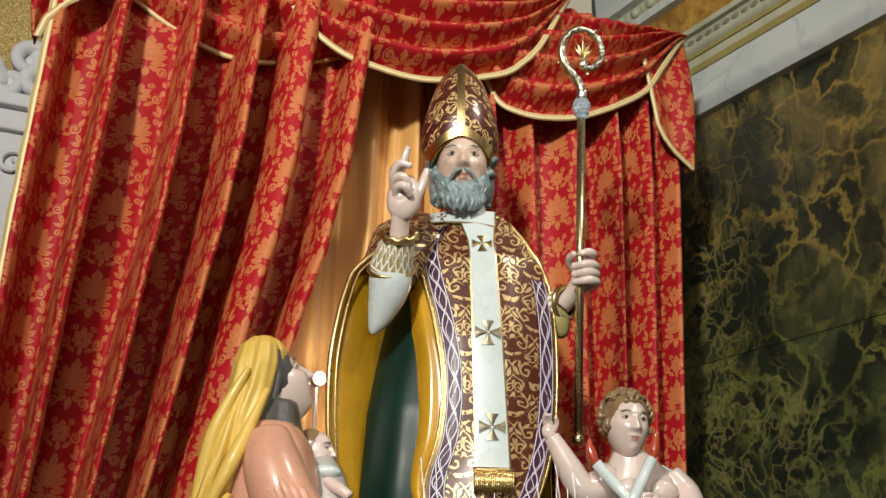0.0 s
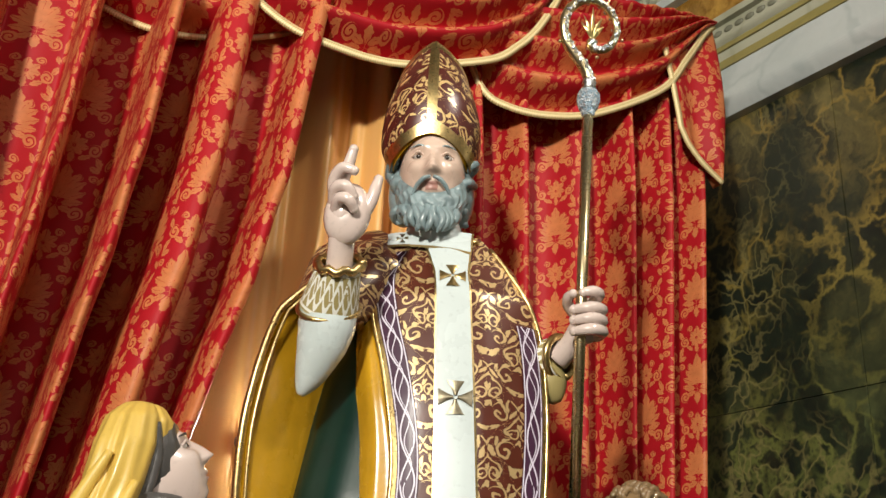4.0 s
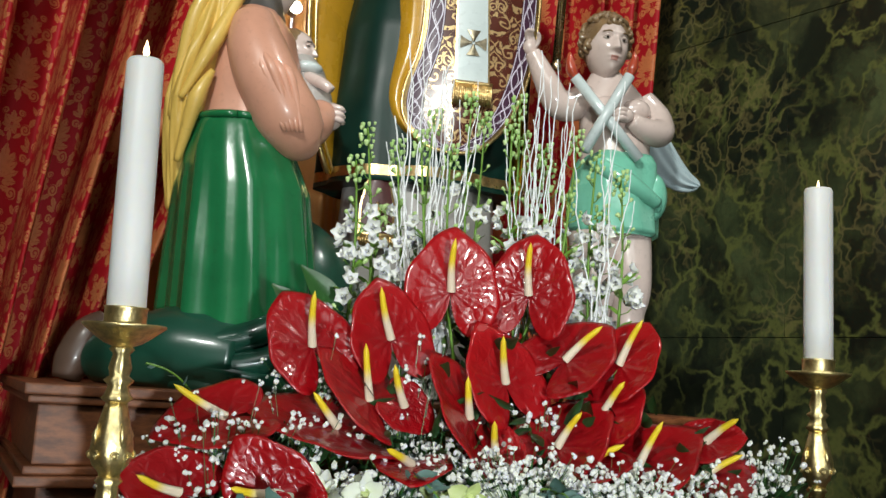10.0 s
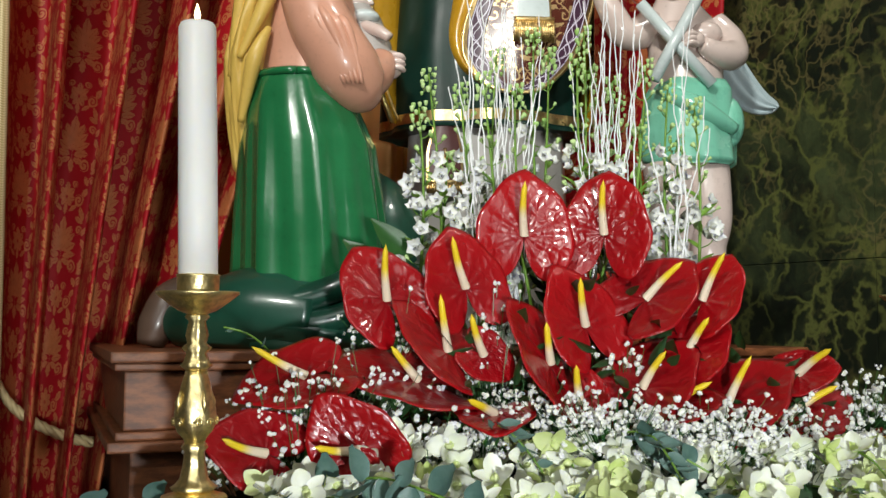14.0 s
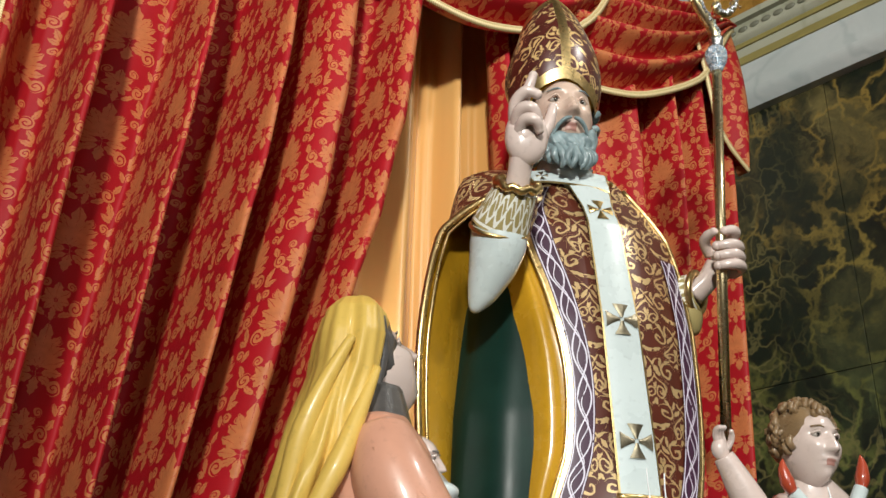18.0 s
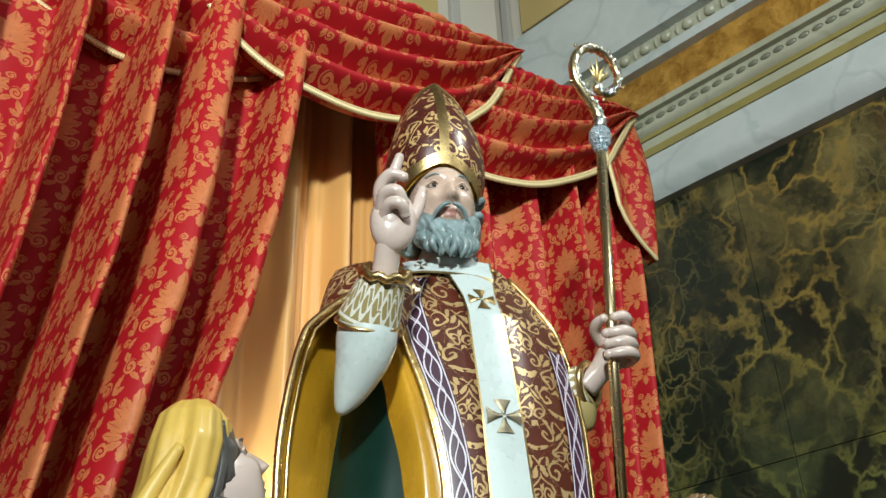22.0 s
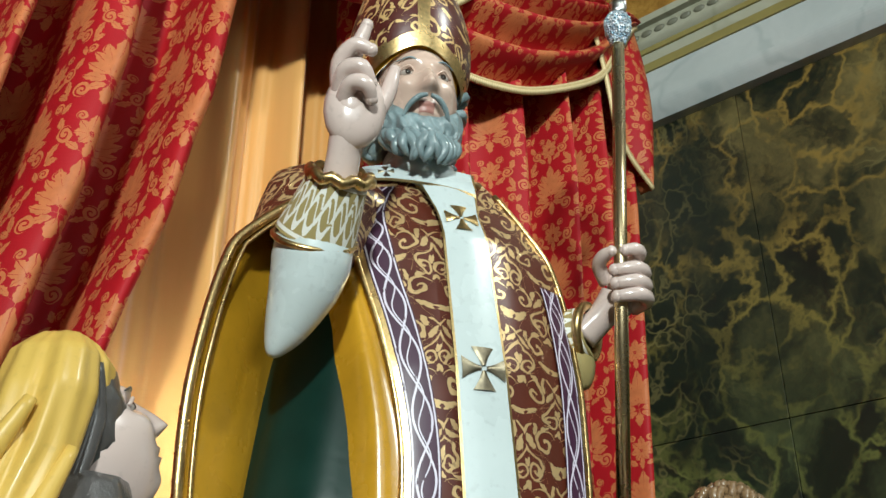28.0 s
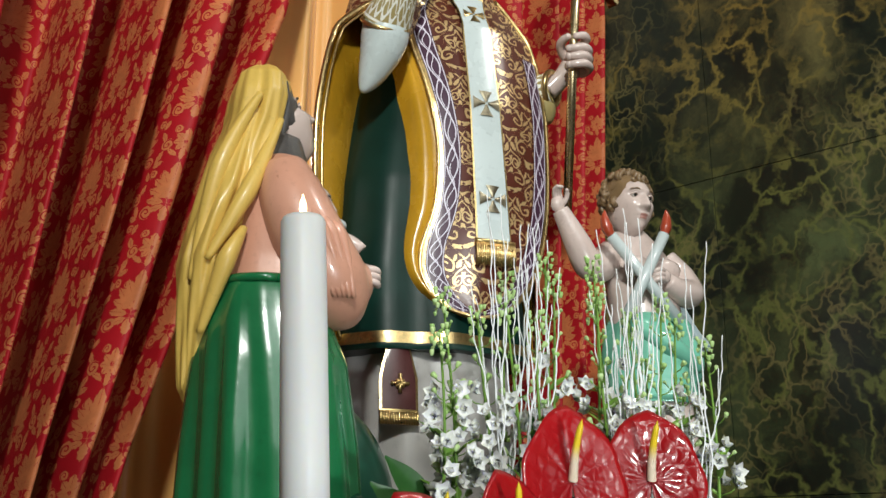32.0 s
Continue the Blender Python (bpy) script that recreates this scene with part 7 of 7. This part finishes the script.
# Eucalyptus sprigs.
bm = bmesh.new()
petal(bm, 0.043, 0.0145, 2.2, Matrix(), 0, 0.85, 8, 0.25)
EUC_MESH = shared("leaf", bm, EUCALYPTUS)


def leafy_sprig(name, pts, me, count, seed, label, group, size=1.0):
    rnd = random.Random(seed)
    thing = tagged(new(name), label, "foliage", group=group)
    line = spline(pts, 30)
    bm = bmesh.new()
    tube(bm, line, 0.0017, 6)
    part("stem", bm, STEM, thing, smooth=True)
    for k in range(count):
        t = 0.12 + 0.86 * k / count
        i = min(28, int(t * 29))
        p, ahead = line[i], (line[i + 1] - line[i]).normalized()
        side = ahead.cross(Vector((0, 0, 1))).normalized() * (1 if k % 2 else -1)
        d = (side * 0.9 + ahead * 0.45 + Vector((rnd.uniform(-0.3, 0.3), -0.25, rnd.uniform(-0.5, 0.4)))).normalized()
        up = (Vector((0, -0.5, 0.8)) + Vector((rnd.uniform(-0.6, 0.6), rnd.uniform(-0.5, 0.5), 0))).normalized()
        z = (up - d * up.dot(d)).normalized()
        m = Matrix.Translation(p) @ Matrix((d.cross(z), d, z)).transposed().to_4x4() @ Matrix.Scale(size * rnd.uniform(0.75, 1.15) * (1.15 - 0.5 * t), 4)
        piece("leaf", me, thing, m)
    return thing


EUC = "sprig of blue-grey eucalyptus leaves among the orchids"
for n, pts in enumerate(([(-0.44, 1.96, 1.07), (-0.42, 1.87, 1.11), (-0.36, 1.82, 1.10), (-0.28, 1.80, 1.05)], [(-0.48, 1.95, 1.07), (-0.50, 1.86, 1.10), (-0.47, 1.81, 1.08), (-0.40, 1.78, 1.03)],
                         [(-0.60, 2.0, 1.06), (-0.70, 1.93, 1.085), (-0.78, 1.90, 1.075), (-0.85, 1.89, 1.055)], [(-0.10, 1.95, 1.10), (-0.08, 1.86, 1.10), (-0.05, 1.80, 1.05), (-0.03, 1.77, 0.99)],
                         [(0.10, 1.97, 1.10), (0.12, 1.88, 1.09), (0.15, 1.83, 1.04), (0.17, 1.80, 0.98)], [(0.30, 2.0, 1.10), (0.34, 1.90, 1.10), (0.38, 1.85, 1.05), (0.42, 1.83, 0.99)],
                         [(0.50, 2.02, 1.10), (0.58, 1.95, 1.08), (0.66, 1.91, 1.03), (0.72, 1.90, 0.97)], [(-0.20, 2.05, 1.15), (-0.18, 2.0, 1.19), (-0.15, 1.97, 1.17), (-0.12, 1.95, 1.13)],
                         [(0.02, 2.03, 1.15), (0.04, 1.97, 1.18), (0.06, 1.93, 1.15), (0.08, 1.90, 1.10)])):
    leafy_sprig("eucalyptus_sprig", pts, EUC_MESH, 13, 60 + n, EUC, "eucalyptus sprigs", 1.0 if n < 3 else 0.85)


def hanging_sprig(x0, x1, y0, y1, z0, z1, count, seed):
    """A eucalyptus branch lying along the table's edge, its round leaves hanging in pairs."""
    rnd = random.Random(seed)
    thing = tagged(new("eucalyptus_sprig"), EUC, "foliage", group="eucalyptus sprigs")
    line = spline([Vector((x0, y0 + 0.05, z0 - 0.01)), Vector((lerp(x0, x1, 0.35), lerp(y0, y1, 0.4), z0 + 0.012)), Vector((lerp(x0, x1, 0.7), y1, lerp(z0, z1, 0.6) + 0.008)), Vector((x1, y1 - 0.01, z1))], 30)
    bm = bmesh.new()
    tube(bm, line, 0.0019, 6)
    part("stem", bm, STEM, thing, smooth=True)
    for k in range(count):
        p = line[min(29, int(29 * (0.06 + 0.92 * k / count)))]
        d = Vector((rnd.uniform(-0.5, 0.6), rnd.uniform(-0.45, 0.0), -1.0 if k % 3 else 0.5)).normalized()
        up = Vector((rnd.uniform(-0.9, 0.9), -1.0, rnd.uniform(0.0, 0.6)))
        z = (up - d * up.dot(d)).normalized()
        piece("leaf", EUC_MESH, thing, Matrix.Translation(p + Vector((0, rnd.uniform(-0.015, 0.015), 0))) @ Matrix((d.cross(z), d, z)).transposed().to_4x4() @ Matrix.Scale(rnd.uniform(0.9, 1.3), 4))


hanging_sprig(-0.43, -0.20, 1.90, 1.79, 1.125, 1.105, 15, 301)
hanging_sprig(-0.40, -0.24, 1.86, 1.765, 1.095, 1.03, 9, 302)
hanging_sprig(-0.60, -0.83, 1.99, 1.90, 1.08, 1.075, 9, 303)
hanging_sprig(0.14, 0.36, 1.88, 1.80, 1.05, 1.0, 8, 304)
hanging_sprig(-0.02, 0.12, 2.02, 1.95, 1.17, 1.13, 7, 305)
leafy_sprig("small_sprig", [(-0.49, 2.16, 1.24), (-0.535, 2.13, 1.30), (-0.565, 2.11, 1.325), (-0.60, 2.10, 1.335)], EUC_MESH, 6, 80, "thin dark sprig rising beside the pedestal edge", "", 0.5)
bm = bmesh.new()
petal(bm, 0.024, 0.0034, 0.5, Matrix(), 0, 0.7, 4)
FERN_MESH = shared("leaflet", bm, FERN)
for n, pts in enumerate(([(-0.30, 1.92, 1.08), (-0.33, 1.84, 1.09), (-0.37, 1.79, 1.05), (-0.40, 1.76, 1.0)], [(-0.28, 1.92, 1.08), (-0.28, 1.83, 1.09), (-0.31, 1.775, 1.04), (-0.33, 1.755, 0.97)], [(-0.12, 1.93, 1.08), (-0.12, 1.84, 1.08), (-0.14, 1.79, 1.03), (-0.16, 1.76, 0.96)],
                         [(0.0, 1.93, 1.08), (-0.02, 1.85, 1.08), (-0.05, 1.80, 1.03), (-0.06, 1.77, 0.97)], [(0.22, 1.96, 1.08), (0.22, 1.88, 1.08), (0.21, 1.83, 1.03), (0.20, 1.80, 0.97)], [(0.45, 1.98, 1.08), (0.47, 1.90, 1.08), (0.48, 1.86, 1.03), (0.50, 1.84, 0.97)])):
    leafy_sprig("fern_frond", pts, FERN_MESH, 44, 120 + n, "dark green feathery fern frond under the orchids", "fern fronds", 1.3)

# Broad leaves behind the anthuriums.
for n, (p, d) in enumerate((((-0.34, 2.26, 1.42), (-0.55, 0.0, 0.45)), ((-0.30, 2.36, 1.46), (-0.5, -0.1, 0.5)), ((-0.05, 2.33, 1.45), (0.1, -0.2, 0.8)), ((-0.09, 2.35, 1.52), (-0.3, -0.2, 0.6)))):
    thing = tagged(new("broad_leaf"), "broad pointed green leaf behind the red flowers", "foliage", group="broad leaves")
    bm = bmesh.new()
    d = Vector(d).normalized()
    z = (Vector((0, -1, 0.4)) - d * Vector((0, -1, 0.4)).dot(d)).normalized()
    petal(bm, 0.105, 0.026, 0.3, Matrix.Translation(p) @ Matrix((d.cross(z), d, z)).transposed().to_4x4(), 0, 0.7, 10)
    part("blade", bm, FERN, thing, smooth=True)

# Stocks: upright stems with green buds above and white florets below.
bm = bmesh.new()
blob(bm, Matrix.Diagonal((0.0092, 0.0092, 0.0120, 1)), 0, 8, lambda d: 1 + 0.2 * math.sin(5 * d.z))
STOCK_MESH = shared("bud", bm, STOCK_BUD)
bm = bmesh.new()
for i in range(5):
    petal(bm, 0.017, 0.009, 2.0, Matrix.Rotation(2 * math.pi * i / 5, 4, "Z") @ Matrix.Rotation(radians(32), 4, "X"), 0)
for i in range(4):
    petal(bm, 0.011, 0.007, 3.0, Matrix.Rotation(2 * math.pi * i / 4 + 0.4, 4, "Z") @ Matrix.Rotation(radians(62), 4, "X"), 0)
bmesh.ops.remove_doubles(bm, verts=bm.verts[:], dist=0.003)
FLORET = shared("floret", bm, WHITE_PETAL)


def stock(x, y, top, low, seed, florets):
    rnd = random.Random(seed)
    thing = tagged(new("stock_stem"), "upright green stock stem with pale buds and white florets", "flower", group="stock stems")
    lean = rnd.uniform(-0.03, 0.03)
    line = [Vector((x + lean * (t - 1) + 0.006 * math.sin(5 * t + seed), y, lerp(low, top, t))) for t in lin(0, 1, 16)]
    bm = bmesh.new()
    tube(bm, line, [0.0040 - 0.0022 * k / 15 for k in range(16)], 7)
    for k in range(15):
        t = 0.25 + 0.70 * (k / 15) ** 0.8
        p = line[min(15, int(t * 15))]
        a = k * 2.4 + seed
        reach = (0.032 if t < 0.75 else 0.018) * rnd.uniform(0.7, 1.2)
        q = p + Vector((reach * math.cos(a), reach * math.sin(a), 0.016))
        tube(bm, [p, p.lerp(q, 0.6) + Vector((0, 0, -0.004)), q], 0.0011, 5)
        if t < 0.7 and k % 2:
            piece("floret", FLORET, thing, Matrix.Translation(q) @ turned(rnd, (math.cos(a), math.sin(a) - 0.5, 0.6), 0.4) @ Matrix.Scale(rnd.uniform(0.9, 1.25), 4))
            continue
        piece("bud", STOCK_MESH, thing, Matrix.Translation(q) @ turned(rnd, (math.cos(a), math.sin(a), 1.0), 0.3) @ Matrix.Scale(rnd.uniform(0.42, 0.85) * (1.2 - 0.6 * t), 4))
    for k in range(18):
        a = k * 2.4
        q = line[15] + Vector((0.013 * math.cos(a), 0.013 * math.sin(a), 0.010 - 0.0028 * k))
        piece("bud", STOCK_MESH, thing, Matrix.Translation(q) @ Matrix.Scale(rnd.uniform(0.3, 0.55), 4))
    for k in range(9):
        p = line[1 + k]
        a = k * 2.1 + seed
        d = Vector((math.cos(a), math.sin(a), 0.9)).normalized()
        z = (Vector((0, -0.6, 0.8)) - d * Vector((0, -0.6, 0.8)).dot(d)).normalized()
        petal(bm, rnd.uniform(0.035, 0.055), 0.006, -2.0, Matrix.Translation(p) @ Matrix((d.cross(z), d, z)).transposed().to_4x4(), 0, 0.8, 5)
    part("stem", bm, STEM, thing, smooth=True)
    for k in range(florets * 2):
        t = rnd.uniform(0.15, 0.72)
        p = line[int(t * 15)]
        a = rnd.uniform(0, 6.28)
        q = p + Vector((0.030 * math.cos(a), 0.024 * math.sin(a) - 0.010, rnd.uniform(-0.012, 0.012)))
        piece("floret", FLORET, thing, Matrix.Translation(q) @ turned(rnd, (math.cos(a), math.sin(a) - 0.8, 0.3), 0.4) @ Matrix.Scale(rnd.uniform(1.05, 1.5), 4))
    return thing


for n, (x, y, top, florets) in enumerate(((-0.262, 2.37, 1.815, 7), (-0.200, 2.36, 1.785, 9), (-0.131, 2.40, 1.862, 5), (-0.068, 2.38, 1.900, 4), (-0.035, 2.42, 1.872, 5), (0.030, 2.38, 1.905, 5), (0.056, 2.42, 1.835, 6), (0.100, 2.36, 1.765, 6), (0.150, 2.40, 1.73, 8), (0.193, 2.37, 1.805, 14), (-0.235, 2.40, 1.66, 9), (0.215, 2.40, 1.70, 12), (-0.285, 2.33, 1.74, 6), (-0.16, 2.33, 1.80, 5), (-0.10, 2.34, 1.78, 6), (0.01, 2.33, 1.84, 5), (0.075, 2.34, 1.80, 6), (0.135, 2.33, 1.83, 6), (0.235, 2.34, 1.76, 9))):
    stock(x, y, top, 1.30, 200 + n, florets)

# White sprayed twigs.
def twigs(x, y, spread, count, top, seed):
    rnd = random.Random(seed)
    bm = bmesh.new()
    for k in range(count):
        a, b = rnd.uniform(-1, 1), rnd.uniform(-1, 1)
        high = top - rnd.uniform(0, 0.30) ** 1.3 - 0.06 * abs(a)
        w = rnd.uniform(0, 6.28)
        pts = []
        for i in range(34):
            t = i / 33
            pts.append(Vector((x + 0.012 * a + spread * a * t ** 1.4 + 0.006 * math.sin(8 * t + w) + 0.0020 * math.sin(29 * t + 2 * w) + 0.0010 * math.sin(67 * t + w), y + 0.01 * b + 0.05 * b * t + 0.005 * math.cos(13 * t + w), lerp(1.36, high, t))))
        tube(bm, pts, [0.0019 - 0.0009 * i / 33 for i in range(34)], 5)
    tagged(part("white_twigs", bm, TWIG, None, smooth=True), "bundle of thin wavy white-sprayed twigs", "twigs", kind="stuff")


twigs(-0.165, 2.33, 0.055, 13, 2.03, 1)
twigs(-0.105, 2.34, 0.045, 10, 2.0, 2)
twigs(0.035, 2.33, 0.050, 8, 1.93, 3)
twigs(0.085, 2.34, 0.045, 14, 2.05, 4)
twigs(0.195, 2.33, 0.070, 7, 1.95, 5)

# Gypsophila clouds: too many to count.
def gypsophila():
    rnd = random.Random(77)
    verts, faces, slots = [], [], []
    ico = bmesh.new()
    bmesh.ops.create_icosphere(ico, subdivisions=1, radius=1.0)
    ico.verts.index_update()
    bv, bf = [v.co.copy() for v in ico.verts], [tuple(v.index for v in f.verts) for f in ico.faces]
    ico.free()
    clouds = [(-0.33, 2.13, 1.335, 0.085, 0.03, 0.045, 150), (-0.17, 2.11, 1.26, 0.06, 0.03, 0.09, 150), (-0.47, 2.03, 1.19, 0.085, 0.03, 0.065, 190), (-0.36, 2.04, 1.235, 0.09, 0.03, 0.04, 110), (-0.12, 2.04, 1.215, 0.07, 0.03, 0.035, 110),
              (0.0, 2.02, 1.185, 0.11, 0.03, 0.035, 260), (0.17, 2.03, 1.175, 0.12, 0.03, 0.035, 280), (0.33, 2.06, 1.16, 0.10, 0.03, 0.04, 200), (0.06, 2.08, 1.27, 0.05, 0.03, 0.04, 60), (-0.28, 2.02, 1.16, 0.10, 0.03, 0.03, 100), (0.45, 2.12, 1.20, 0.05, 0.03, 0.05, 80), (0.12, 2.0, 1.15, 0.2, 0.03, 0.02, 130), (-0.55, 2.02, 1.14, 0.06, 0.03, 0.05, 90), (0.30, 2.02, 1.13, 0.16, 0.03, 0.025, 170), (-0.20, 2.03, 1.17, 0.10, 0.03, 0.03, 120)]
    for cx, cy, cz, sx, sy, sz, count in clouds:
        for _ in range(count if cz > 1.2 else round(count * 1.7)):
            p = Vector((rnd.gauss(cx, sx * 0.6), rnd.gauss(cy + (0.075 if cz > 1.2 else 0.012), sy * 0.7), rnd.gauss(cz, sz * 0.6)))
            r = rnd.uniform(0.0032, 0.0060)
            for _ in range(rnd.choice((1, 2, 3))):
                q = p + Vector((rnd.uniform(-1, 1), rnd.uniform(-1, 1), rnd.uniform(-1, 1))) * r * 0.9
                base, k = len(verts), r * rnd.uniform(0.6, 1.0)
                verts += [q + v * k * rnd.uniform(0.75, 1.25) for v in bv]
                faces += [tuple(base + i for i in f) for f in bf]
                slots += [0] * len(bf)
            foot = Vector((lerp(p.x, cx, 0.7), p.y + 0.03, cz - sz - 0.02))
            side, base = Vector((0.0006, 0, 0)), len(verts)
            verts += [p - side, p + side, foot + side, foot - side, p + Vector((0, 0.0008, 0)), foot + Vector((0, 0.0008, 0))]
            faces += [(base, base + 1, base + 2, base + 3), (base + 1, base + 4, base + 5, base + 2), (base + 4, base, base + 3, base + 5)]
            slots += [1, 1, 1]
    tagged(mesh_object("gypsophila", verts, faces, [WHITE_PETAL, FERN], None, None, slots, smooth=False), "cloud of tiny white gypsophila blossoms between the anthuriums", "flower", kind="stuff")


gypsophila()


def greenery():
    """The dark leaves that fill the arrangement."""
    rnd = random.Random(31)
    bm = bmesh.new()
    for _ in range(900):
        x = rnd.uniform(-0.56, 0.62)
        z = 1.035 + rnd.random() ** 1.5 * max(0.05, 0.40 * (1 - abs(x - 0.0) / 0.75))
        y = 1.93 + 0.05 * max(0, x) + 0.55 * (z - 1.03) + rnd.uniform(0.04, 0.24)
        d = Vector((rnd.uniform(-1, 1), rnd.uniform(-1, 0.2), rnd.uniform(-0.3, 1))).normalized()
        zz = d.orthogonal().normalized()
        petal(bm, rnd.uniform(0.03, 0.06), rnd.uniform(0.006, 0.014), rnd.uniform(-1, 1), Matrix.Translation((x, y, z)) @ Matrix((d.cross(zz), d, zz)).transposed().to_4x4(), 0, 0.7, 4)
    tagged(part("greenery", bm, DARK_LEAF, None, smooth=True), "dense dark green leaves filling the flower arrangement", "foliage", kind="stuff")


greenery()
bm = bmesh.new()
box(bm, (-0.50, 2.0, 0.9942), (0.58, 2.22, 1.10), None, 0.01)
tagged(part("flower_trough", bm, DARK_LEAF, None), "low dark green trough holding the flower arrangement", "trough")
